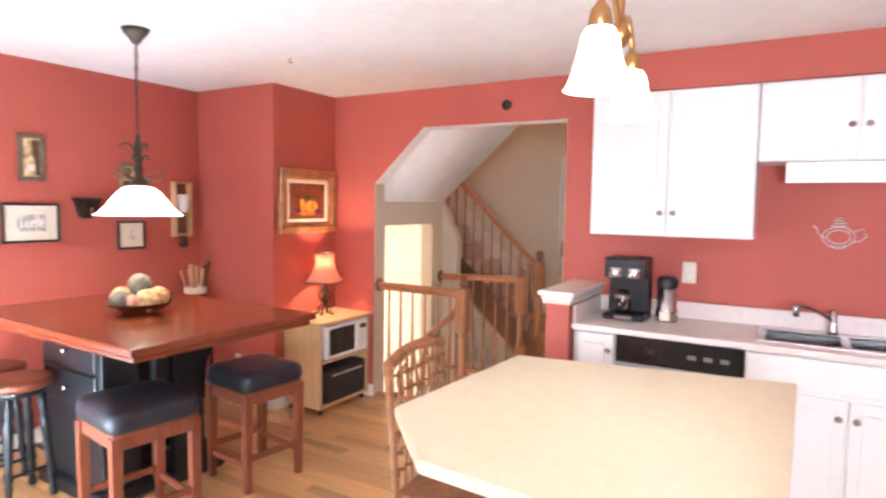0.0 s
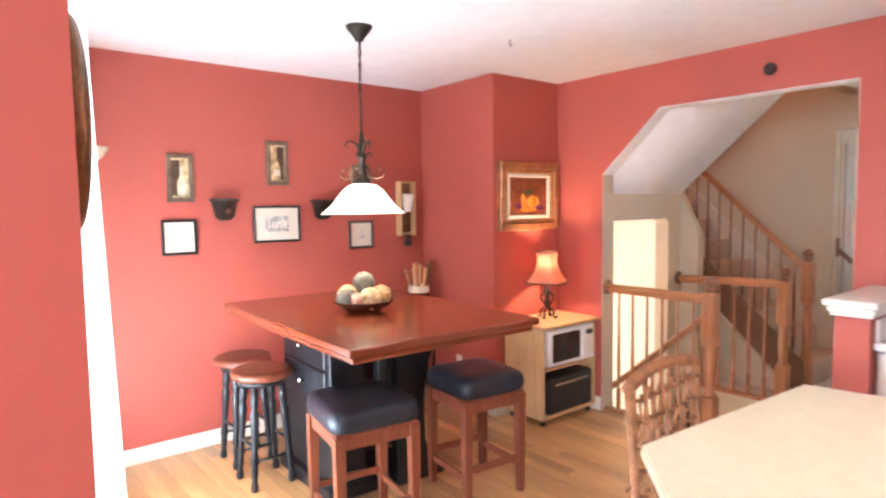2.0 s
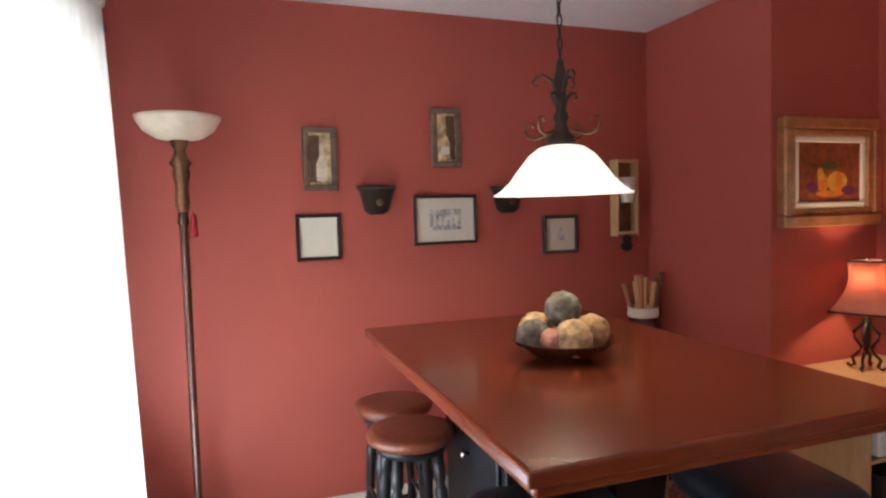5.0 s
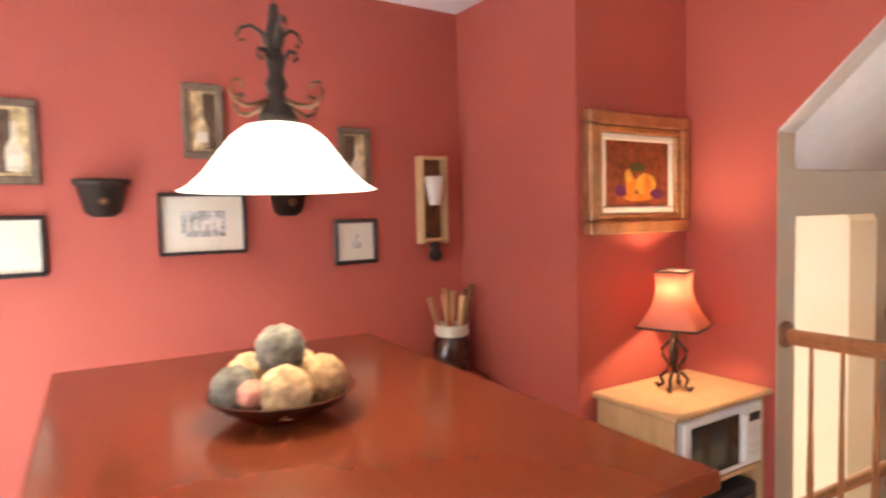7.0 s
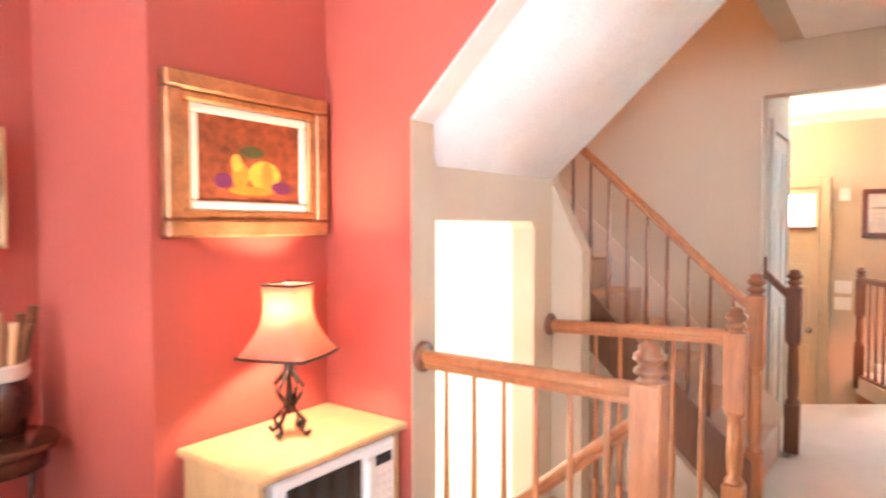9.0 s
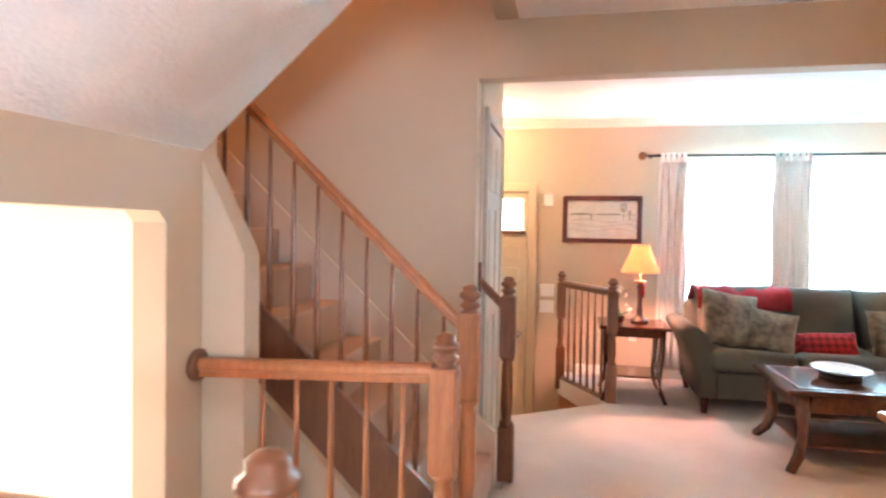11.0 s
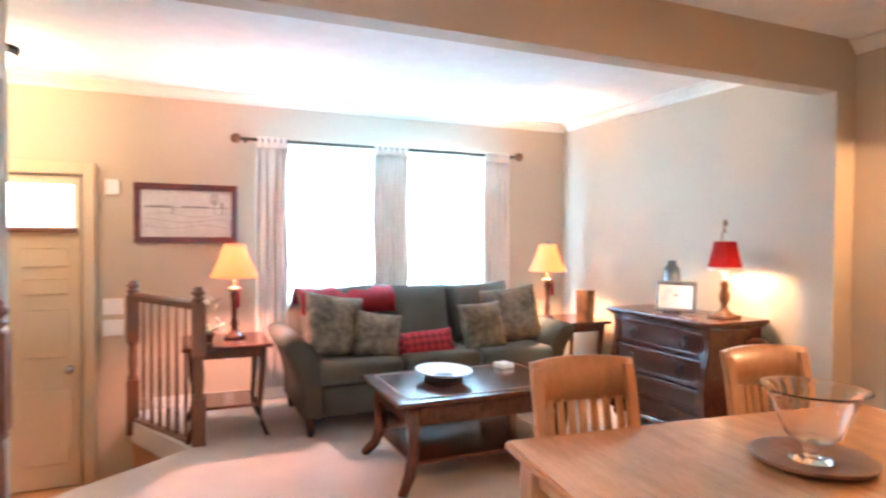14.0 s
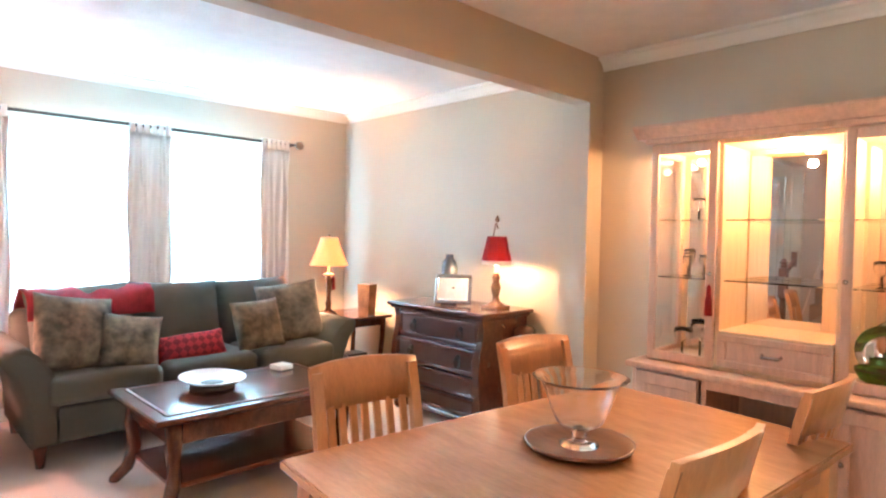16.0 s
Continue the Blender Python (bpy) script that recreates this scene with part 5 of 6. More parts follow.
def table_lamp(at, label):
    L = thing("table_lamp", at, 0, label, "lamp", "lamps beside the sofa")
    part("base", lathe([(0.0, 0.0), (0.07, 0.0), (0.075, 0.012), (0.055, 0.03), (0.03, 0.045), (0.022, 0.07), (0.028, 0.10), (0.018, 0.14), (0.024, 0.26), (0.030, 0.31), (0.018, 0.335), (0.026, 0.35), (0.012, 0.37), (0.010, 0.44)], 18), MAHOG, L)
    part("collar", lathe([(0.045, 0.335), (0.05, 0.345), (0.045, 0.355), (0.02, 0.36)], 16), BRONZE, L)
    part("shade", shell([(0.16, 0.425), (0.135, 0.48), (0.105, 0.55), (0.08, 0.62), (0.07, 0.66)], 0.003, seg=28, flute=0.02, nf=14), AMBER, L, "lit amber fabric bell shade")
    part("finial", lathe([(0.0, 0.66), (0.008, 0.67), (0.0, 0.69)], 8), BRONZE, L)
    part("tassel", lathe([(0.0, 0.34), (0.012, 0.32), (0.016, 0.22), (0.0, 0.22)], 8, (-0.045, -0.02, 0)), REDCL, L, "red tassel")


table_lamp((9.20, 2.06, 0.62), "dark turned lamp with a lit amber shade")
table_lamp((9.24, -0.54, 0.62), "dark turned lamp with a lit amber shade")
for k, (w_, d_, h_, m_) in enumerate(((0.24, 0.17, 0.028, DARKF), (0.22, 0.16, 0.022, REDCL), (0.20, 0.15, 0.026, SNOWCLOTH), (0.19, 0.14, 0.020, DARKF))):
    bk = thing("book", (9.10, -0.70, 0.21 + (0.0, 0.028, 0.050, 0.076)[k]), (4, -6, 9, -2)[k], ("dark bound book", "red bound book", "grey bound book", "dark bound book")[k] + " in a stack on the table shelf", "book", "books under the corner table")
    part("pages", box(-d_ / 2 + 0.004, d_ / 2 - 0.004, -w_ / 2, w_ / 2 - 0.004, 0.003, h_ - 0.003), PAPER, bk)
    part("cover", box(-d_ / 2, d_ / 2, -w_ / 2 - 0.002, w_ / 2, 0.0, 0.003), m_, bk)
    part("cover", box(-d_ / 2, d_ / 2, -w_ / 2 - 0.002, w_ / 2, h_ - 0.003, h_), m_, bk)
    part("spine", box(-d_ / 2 - 0.003, -d_ / 2, -w_ / 2 - 0.002, w_ / 2, 0.0, h_), m_, bk)
v = thing("square_vase", (9.02, -0.78, 0.62), 15, "tall tapered bronze vase", "vase")
part("body", prism([(-0.05, 0.0), (0.05, 0.0), (0.065, 0.27), (-0.065, 0.27)], 'y', -0.05, 0.05), BRONZE, v)
o = thing("orchid", (9.02, 2.24, 0.62), 0, "small potted orchid with pale blooms", "plant")
part("pot", shell([(0.03, 0.0), (0.045, 0.06), (0.05, 0.07)], 0.004, seg=14), MAHOG, o)
part("soil", lathe([(0.0, 0.002), (0.032, 0.002), (0.04, 0.055), (0.0, 0.058)], 12), DOAK, o)
part("stem", tube([(0, 0, 0.05), (-0.01, 0.01, 0.18), (-0.03, 0.0, 0.27), (-0.02, -0.08, 0.30)], 0.004, 6), mat("stem_green", (0.07, 0.11, 0.03), 0.6), o)
PETAL = mat("pale_petal", (0.75, 0.68, 0.52), 0.6, vary=0.15)
LEAFG = mat("leaf_green", (0.05, 0.10, 0.03), 0.5, vary=0.3)
rng = random.Random(8)
for i in range(7):
    fl = part("bloom", pillow(0.045, 0.045, 0.018, 4), PETAL, o)
    fl.matrix_basis = pose(-0.02 + rng.uniform(-0.03, 0.02), 0.02 - 0.018 * i + rng.uniform(-0.01, 0.01), 0.20 + 0.10 * math.sin(i * 0.9), rng.uniform(40, 130), rng.uniform(-40, 40), rng.uniform(0, 180))
for i in range(5):
    lf = part("leaf", pillow(0.14, 0.035, 0.006, 6), LEAFG, o)
    lf.matrix_basis = pose(0.04 * math.cos(i * 1.3), 0.04 * math.sin(i * 1.3), 0.09, 0, -25, i * 74)

# chest of drawers
CH = thing("chest_of_drawers", (8.0, -0.86, 0), 0, "dark mahogany three-drawer bombe chest with ring pulls", "chest")
part("top", box(-0.50, 0.50, -0.25, 0.285, 0.785, 0.815, 0.010, seg=2), MAHOG, CH)
part("top_moulding", box(-0.475, 0.475, -0.24, 0.265, 0.765, 0.785, 0.006), MAHOG, CH)
part("carcass", box(-0.45, 0.45, -0.24, 0.215, 0.07, 0.765, 0.006), MAHOG, CH)
CHESTF = mat("chest_drawer_front", (0.075, 0.026, 0.015), 0.40, vary=0.3, scale=6, fine=30, bump=0.06, stretch=(1, 5, 3))
for i, (z0, z1, out) in enumerate(((0.575, 0.745, 0.222), (0.385, 0.555, 0.245), (0.235, 0.370, 0.250), (0.10, 0.22, 0.240))):
    d = part("drawer", box(-0.40, 0.40, 0.20, out, z0, z1, 0.006, seg=2), CHESTF, CH)
    lip = 0.022
    for x0, x1, c0_, c1_ in ((-0.40, 0.40, z1 - lip, z1), (-0.40, 0.40, z0, z0 + lip), (-0.40, -0.40 + lip, z0 + lip, z1 - lip), (0.40 - lip, 0.40, z0 + lip, z1 - lip)):
        part("drawer_moulding", box(x0, x1, out - 0.002, out + 0.011, c0_, c1_, 0.004, seg=2), MAHOG, d)
    if i < 2:
        for x in (-0.24, 0.24):
            part("ring_pull", tube([(x + 0.028 * math.cos(a), out + 0.016, (z0 + z1) / 2 - 0.016 + 0.034 * math.sin(a)) for a in [2 * math.pi * k / 14 for k in range(15)]], 0.006, 6), IRON, d)
            part("pull_plate", lathe([(0.0, 0), (0.022, 0.0), (0.016, 0.012), (0.0, 0.016)], 10), IRON, d).matrix_basis = pose(x, out + 0.001, (z0 + z1) / 2 + 0.02, -90, 0, 0)
for x in (-0.455, 0.40):
    post = [(0.16, 0.07), (0.262, 0.07), (0.250, 0.14), (0.262, 0.26), (0.268, 0.40), (0.256, 0.52), (0.232, 0.62), (0.226, 0.70), (0.240, 0.765), (0.16, 0.765)]
    part("corner_post", prism(post, 'x', x, x + 0.055), MAHOG, CH)
    for y in (-0.2, 0.2):
        part("foot", lathe([(0.03, 0), (0.045, 0.03), (0.04, 0.07)], 12, (x + 0.027, y, 0)), MAHOG, CH)
part("bottom_rail", box(-0.46, 0.46, -0.24, 0.255, 0.055, 0.09, 0.008), MAHOG, CH)
# on the chest
pf = thing("photo_frame", (7.97, -0.76, 0.815), 214, "silver photo frame on an easel, its print tinted by mirrored daylight", "picture frame")
q = pose(0, 0, 0.012, -14, 0, 0)
for x0, x1, z0, z1 in ((-0.135, 0.135, 0.19, 0.215), (-0.135, 0.135, 0.0, 0.025), (-0.135, -0.11, 0.025, 0.19), (0.11, 0.135, 0.025, 0.19)):
    part("frame_bar", box(x0, x1, -0.008, 0.008, z0, z1, 0.003), STEEL, pf).matrix_basis = q
# print coloured bluish white for the daylight its glass reflects
part("print", box(-0.11, 0.11, -0.003, 0.003, 0.025, 0.19), mat("photo_print_sky_tint", (0.66, 0.72, 0.76), 0.2, vary=0.12, scale=9, fine=40, bump=0.0, coat=0.4), pf).matrix_basis = q
part("easel_leg", bar((0, 0.02, 0.13), (0, 0.09, 0.0), 0.02, 0.006), IRON, pf)
bt = thing("glass_bottle", (8.17, -0.92, 0.815), 0, "tall dark bottle vase", "vase")
part("body", lathe([(0.0, 0), (0.055, 0.0), (0.062, 0.02), (0.062, 0.26), (0.05, 0.31), (0.03, 0.33), (0.03, 0.36), (0.0, 0.36)], 18), mat("grey_glaze", (0.10, 0.12, 0.14), 0.12, vary=0.2, coat=0.5, bump=0.02), bt)
cl_ = thing("chest_lamp", (7.68, -0.90, 0.815), 0, "bronze figure lamp with a lit red bell shade", "lamp")
part("base", lathe([(0.0, 0.022), (0.066, 0.022), (0.066, 0.026), (0.055, 0.036), (0.03, 0.05), (0.02, 0.08), (0.032, 0.12), (0.036, 0.15), (0.022, 0.19), (0.03, 0.22), (0.012, 0.25), (0.008, 0.30)], 16), BRONZE, cl_)
part("plinth", box(-0.075, 0.075, -0.075, 0.075, 0.0, 0.022, 0.006), BRONZE, cl_)
part("candle_tube", lathe([(0.0, 0.24), (0.014, 0.24), (0.014, 0.33), (0.0, 0.33)], 10), PAPER, cl_, "cream candle tube")
part("stem", tube([(0.0, 0, 0.25), (0.03, 0, 0.35), (0.035, 0, 0.5), (0.01, 0, 0.60), (-0.01, 0, 0.56)], 0.006, 7), BRONZE, cl_)
REDSHADE = cloth("red_lamp_shade", (0.22, 0.016, 0.012), 0.4)
part("shade", shell([(0.105, 0.335), (0.085, 0.42), (0.068, 0.505)], 0.003, seg=8, smooth=False), REDSHADE, cl_, "lit red fabric shade")
part("fringe", shell([(0.102, 0.31), (0.101, 0.336)], 0.003, seg=28, flute=0.02, nf=14), PAPER, cl_, "cream bead fringe")
part("finial", lathe([(0.0, 0.60), (0.018, 0.615), (0.012, 0.64), (0.0, 0.655)], 10, (0.0, 0, 0)), BRONZE, cl_)
dv = thing("dark_jar", (7.50, -1.0, 0.0), 0, "dark tall jar on the floor beside the chest", "jar")
part("body", lathe([(0.0, 0), (0.06, 0.0), (0.075, 0.02), (0.09, 0.45), (0.08, 0.68), (0.05, 0.71), (0.0, 0.71)], 16), MAHOG, dv)

# wall things
SNOW = mat("snow_scene", (0.62, 0.62, 0.60), 0.6, vary=0.12, scale=8, fine=40, bump=0.05)
SNOWGREY = mat("grey_paint_twigs", (0.42, 0.41, 0.40), 0.6, vary=0.3, scale=30, fine=90, bump=0.05)
GREYP = mat("grey_paint_strip", (0.25, 0.25, 0.24), 0.6, vary=0.4, scale=20, fine=80, bump=0.05)
o = framed("landscape_picture", (X0, 2.36, 1.505), 0.74, 0.455, 0.045, mat("red_mahogany_frame", (0.10, 0.02, 0.015), 0.3, vary=0.3, scale=8, fine=40, bump=0.08, coat=0.3), SNOW, None, "mahogany framed snowy landscape print", axis='x', face=-1, d=0.03)
for x, z, w_, h_ in ((0, 0.045, 0.31, 0.005), (-0.20, 0.052, 0.09, 0.014), (0.06, 0.052, 0.10, 0.010)):
    part("painted_treeline", box(x - w_, x + w_, -0.0125, -0.010, z - h_ / 2, z + h_ / 2), GREYP, o)
for k, z in enumerate((-0.01, -0.055, -0.10)):
    pts = [(-0.30 + 0.05 * i, z + 0.014 * math.sin(0.62 * i + 1.3 * k)) for i in range(13)]
    part("painted_drift", prism(pts + [(x, q - 0.005) for x, q in pts[::-1]], 'y', -0.0125, -0.010), SNOWGREY, o)
for x, h_ in ((0.20, 0.16), (0.255, 0.09), (-0.10, 0.06)):
    part("painted_tree", box(x - 0.004, x + 0.004, -0.0135, -0.0125, 0.0, h_ * 0.7), GREYP, o)
    part("painted_crown", prism([(x + h_ * 0.22 * math.cos(a), h_ * 0.72 + h_ * 0.30 * math.sin(a)) for a in [2 * math.pi * i / 10 for i in range(10)]], 'y', -0.0132, -0.0125), SNOWGREY, o)
th = thing("thermostat", (X0, 2.87, 1.69), 0, "small white thermostat on the wall", "thermostat")
part("body", box(-0.03, 0.0, -0.045, 0.045, -0.06, 0.06, 0.006), CABW, th)
for z in (0.80, 0.64):
    tp = thing("switch_plate", (X0, 2.87, z), 0, "white switch plate on the wall", "switch", "switch plates by the entry")
    part("plate", box(-0.008, 0.0, -0.07, 0.07, -0.06, 0.06, 0.003), CABW, tp)
    for y in (-0.04, 0.0, 0.04):
        part("toggle", box(-0.016, -0.008, y - 0.008, y + 0.008, -0.015, 0.015, 0.002), CABW, tp)
ou = thing("outlet", (X0, 2.05, 0.40), 0, "white wall outlet behind the end table", "outlet")
part("plate", box(-0.006, 0.0, -0.035, 0.035, -0.057, 0.057, 0.003), CABW, ou)
el = thing("entry_ceiling_light", (8.6, 3.75, 2.47), 0, "small dark ceiling light over the entry", "lamp")
part("canopy", lathe([(0.0, -0.03), (0.03, -0.025), (0.05, 0.0), (0.0, 0.0)], 14), IRON, el)
part("stem", tube([(0, 0, -0.02), (0, 0, -0.10)], 0.008, 8), IRON, el)
part("shade", shell([(0.03, -0.10), (0.09, -0.14), (0.11, -0.19)], 0.004, seg=20), SHADE, el, "lit frosted shade")

# entry ceiling light
E = thing("ceiling_light", (9.2, 3.46, 2.47), 0, "flush ceiling light with a dark rim and lit glass", "lamp")
part("rim", lathe([(0.0, 0.0), (0.15, 0.0), (0.155, -0.02), (0.14, -0.045), (0.12, -0.045), (0.0, -0.03)], 24), IRON, E, "dark metal rim")
part("dome", lathe([(0.125, -0.046), (0.12, -0.085), (0.08, -0.12), (0.0, -0.135)], 24), glow("lit_dome_glass", (1.0, 0.82, 0.55), 5.0), E, "lit frosted glass dome")

# ---- dining room things ----
DT = thing("dining_table", (5.80, 0.87, 0), -5, "blond wood dining table with a polished top", "table")
b = prism([(-0.43, -0.70), (0.0, -0.72), (0.43, -0.70), (0.44, 0.0), (0.43, 0.70), (0.0, 0.72), (-0.43, 0.70), (-0.44, 0.0)], 'z', 0.712, 0.742)
bmesh.ops.bevel(b, geom=[e for e in b.edges if abs(e.verts[0].co.z - e.verts[1].co.z) < 1e-5], offset=0.006, segments=2, affect='EDGES')
part("tabletop", b, BLOND, DT)
for s in (-1, 1):
    part("apron", box(s * 0.37 - 0.011, s * 0.37 + 0.011, -0.60, 0.60, 0.63, 0.712, 0.003), BLONDV, DT)
    part("apron", box(-0.355, 0.355, s * 0.63 - 0.011, s * 0.63 + 0.011, 0.63, 0.712, 0.003), BLONDV, DT)
    for q in (-1, 1):
        part("leg", prism([(s * 0.37 + u * 0.034, q * 0.63 + v * 0.034) for u, v in ((-1, -1), (1, -1), (1, 1), (-1, 1))], 'z', 0, 0.712), BLONDV, DT)


def dining_chair():
    """A slat-back chair facing -x; its back stands at +x."""
    c = thing("dining_chair", (0, 0, 0), 0, "blond wooden dining chair with a slatted back", "chair", "chairs round the dining table")
    b = box(-0.23, 0.20, -0.22, 0.22, 0.435, 0.465, 0.012, seg=2)
    part("seat", b, BLONDV, c)

    def back(v):
        return 0.19 + 0.02 * v + 0.07 * v * v
    for s in (-1, 1):
        pts = [(0.20, 0.0), (0.185, 0.25), (0.18, 0.45)] + [(back(v), 0.45 + 0.50 * v) for v in (0.25, 0.5, 0.7, 0.87)]
        poly = [(x - 0.014, z) for x, z in pts] + [(x + 0.014, z) for x, z in pts[::-1]]
        part("back_post", prism(poly, 'y', s * 0.18 - 0.018, s * 0.18 + 0.018), BLONDV, c)
        part("front_leg", prism([(-0.20 + u * 0.019, s * 0.19 + v * 0.019) for u, v in ((-1, -1), (1, -1), (1, 1), (-1, 1))], 'z', 0, 0.435), BLONDV, c)
        part("side_rail", box(-0.18, 0.17, s * 0.19 - 0.009, s * 0.19 + 0.009, 0.375, 0.435, 0.002), BLONDV, c)
    part("front_rail", box(-0.21, -0.19, -0.17, 0.17, 0.375, 0.435, 0.002), BLONDV, c)

    def curved(z0, z1, name):
        bm = bmesh.new()
        rings = []
        for i in range(11):
            u = i / 10 * 2 - 1
            y = u * 0.20 if z1 > 0.85 else u * 0.155
            bow = 0.035 * (1 - u * u)
            ring = []
            for dx, z in ((-0.010, z0), (0.010, z0), (0.010, z1), (-0.010, z1)):
                v = (z - 0.45) / 0.50
                ring.append(bm.verts.new((back(v) + bow + dx, y, z + (0.012 * (1 - u * u) if z == z1 and z1 > 0.85 else 0))))
            rings.append(ring)
        for a, d in zip(rings, rings[1:]):
            for k in range(4):
                f = bm.faces.new((a[k], a[(k + 1) % 4], d[(k + 1) % 4], d[k]))
                f.smooth = k % 2 == 1
        bm.faces.new(rings[0][::-1])
        bm.faces.new(rings[-1])
        bmesh.ops.recalc_face_normals(bm, faces=bm.faces)
        part(name, bm, BLONDV, c)
    curved(0.765, 0.902, "top_rail")
    curved(0.545, 0.59, "lower_rail")
    for i in range(7):
        u = (i + 0.5) / 7 * 2 - 1
        y = u * 0.158
        bow = 0.035 * (1 - u * u)
        poly = [(back(v) + bow - 0.006, 0.45 + 0.5 * v) for v in (0.26, 0.46, 0.65)]
        poly += [(x + 0.012, z) for x, z in poly[::-1]]
        part("slat", prism(poly, 'y', y - 0.012, y + 0.012), BLONDV, c)
    return c


c0 = dining_chair()
c0.matrix_basis = pose(6.25, 1.13, 0, 0, 0, -7)
copy_thing(c0, pose(6.165, 0.325, 0, 0, 0, -7))
copy_thing(c0, pose(5.655, 0.965, 0, 0, 0, 177))
copy_thing(c0, pose(5.645, 0.155, 0, 0, 0, 177))
tr = thing("tray", (5.825, 0.862, 0.742), 0, "round dark wooden tray on the dining table", "tray")
part("plate", lathe([(0.0, 0.0), (0.11, 0.0), (0.148, 0.012), (0.152, 0.02), (0.146, 0.022), (0.11, 0.010), (0.0, 0.009)], 36), mat("brown_tray_wood", (0.20, 0.075, 0.032), 0.3, vary=0.3, scale=7, fine=40, bump=0.06, coat=0.3, stretch=(1, 6, 1)), tr)
gb = thing("glass_bowl", (5.825, 0.862, 0.752), 0, "clear footed glass trifle bowl", "bowl")
part("foot", lathe([(0.0, 0.0), (0.055, 0.0), (0.055, 0.004), (0.018, 0.012), (0.014, 0.02), (0.022, 0.03), (0.014, 0.04), (0.02, 0.05), (0.0, 0.05)], 28), GLASS, gb)
part("cup", shell([(0.012, 0.050), (0.048, 0.053), (0.066, 0.066), (0.082, 0.10), (0.098, 0.145), (0.112, 0.178), (0.130, 0.190), (0.134, 0.191)], 0.0055, seg=40), GLASS, gb)

# china cabinet
CC = thing("china_cabinet", (5.80, -1.12, 0), 0, "pickled oak china cabinet with lit glass shelves", "cabinet")
CC.matrix_basis = pose(5.84, -1.125, 0) @ Matrix.Diagonal((0.9, 0.92, 0.95, 1))
part("base_side", box(0.70, 0.73, 0, 0.50, 0.0, 0.68, 0.004), PICKLE, CC)
part("base_side", box(-0.73, -0.70, 0, 0.50, 0.0, 0.68, 0.004), PICKLE, CC)
part("base_top", box(-0.76, 0.76, 0, 0.54, 0.68, 0.715, 0.010, seg=2), PICKLE, CC)
part("base_back", box(-0.70, 0.70, 0.0, 0.02, 0.06, 0.68), PICKLE, CC)
part("base_floor", box(-0.70, 0.70, 0.02, 0.48, 0.06, 0.09), PICKLE, CC)
part("plinth", box(-0.72, 0.72, 0.02, 0.47, 0.0, 0.06, 0.004), PICKLE, CC)
for s in (-1, 1):
    part("divider", box(s * 0.31 - 0.015, s * 0.31 + 0.015, 0.02, 0.49, 0.09, 0.68, 0.003), PICKLE, CC)
    x0, x1 = sorted((s * 0.70, s * 0.325))
    d = part("base_door", box(x0 + 0.01, x1, 0.49, 0.508, 0.10, 0.665, 0.004), PICKLE, CC)
    for u0, u1, z0, z1 in ((x0 + 0.01, x1, 0.60, 0.665), (x0 + 0.01, x1, 0.10, 0.165), (x0 + 0.01, x0 + 0.065, 0.165, 0.60), (x1 - 0.055, x1, 0.165, 0.60)):
        part("door_border", box(u0, u1, 0.508, 0.520, z0, z1, 0.004), PICKLE, d)
    part("knob", lathe([(0.0, 0), (0.008, 0.0), (0.014, 0.016), (0.0, 0.024)], 10), STEEL, d).matrix_basis = pose(s * 0.35, 0.520, 0.42, -90, 0, 0)
part("top_rail", box(-0.295, 0.295, 0.47, 0.50, 0.625, 0.68, 0.003), PICKLE, CC)
Z0, Z1 = 0.715, 1.925
for s in (-1, 1):
    x0, x1 = sorted((s * 0.67, s * 0.695))
    sd_ = part("hutch_side", box(x0, x1, 0.355, 0.40, Z0, Z1, 0.003), PICKLE, CC)
    part("side_stile", box(x0, x1, 0.0, 0.05, Z0, Z1, 0.003), PICKLE, sd_)
    part("side_rail", box(x0, x1, 0.05, 0.355, Z0, Z0 + 0.05, 0.003), PICKLE, sd_)
    part("side_rail", box(x0, x1, 0.05, 0.355, Z1 - 0.06, Z1, 0.003), PICKLE, sd_)
    part("side_pane", box((x0 + x1) / 2 - 0.002, (x0 + x1) / 2 + 0.002, 0.05, 0.355, Z0 + 0.05, Z1 - 0.06), GLASS, sd_).visible_shadow = False
# hutch interior oak, lightened and yellowed with the cabinet lamps' glow
LPINE = mat("pickled_oak_lit", (0.66, 0.46, 0.28), 0.45, vary=0.12, scale=6, fine=50, bump=0.08, stretch=(6, 6, 0.7))
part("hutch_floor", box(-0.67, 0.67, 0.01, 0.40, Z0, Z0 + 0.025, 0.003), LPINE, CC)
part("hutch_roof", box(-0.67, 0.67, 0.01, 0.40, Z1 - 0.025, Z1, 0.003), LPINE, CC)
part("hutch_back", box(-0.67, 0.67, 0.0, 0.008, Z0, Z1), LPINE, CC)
for x0, x1 in ((-0.63, -0.32), (-0.12, 0.27), (0.34, 0.63)):
    part("mirror_back", box(x0, x1, 0.008, 0.013, Z0 + 0.04, Z1 - 0.05), MIRROR, CC, "mirror back panel")
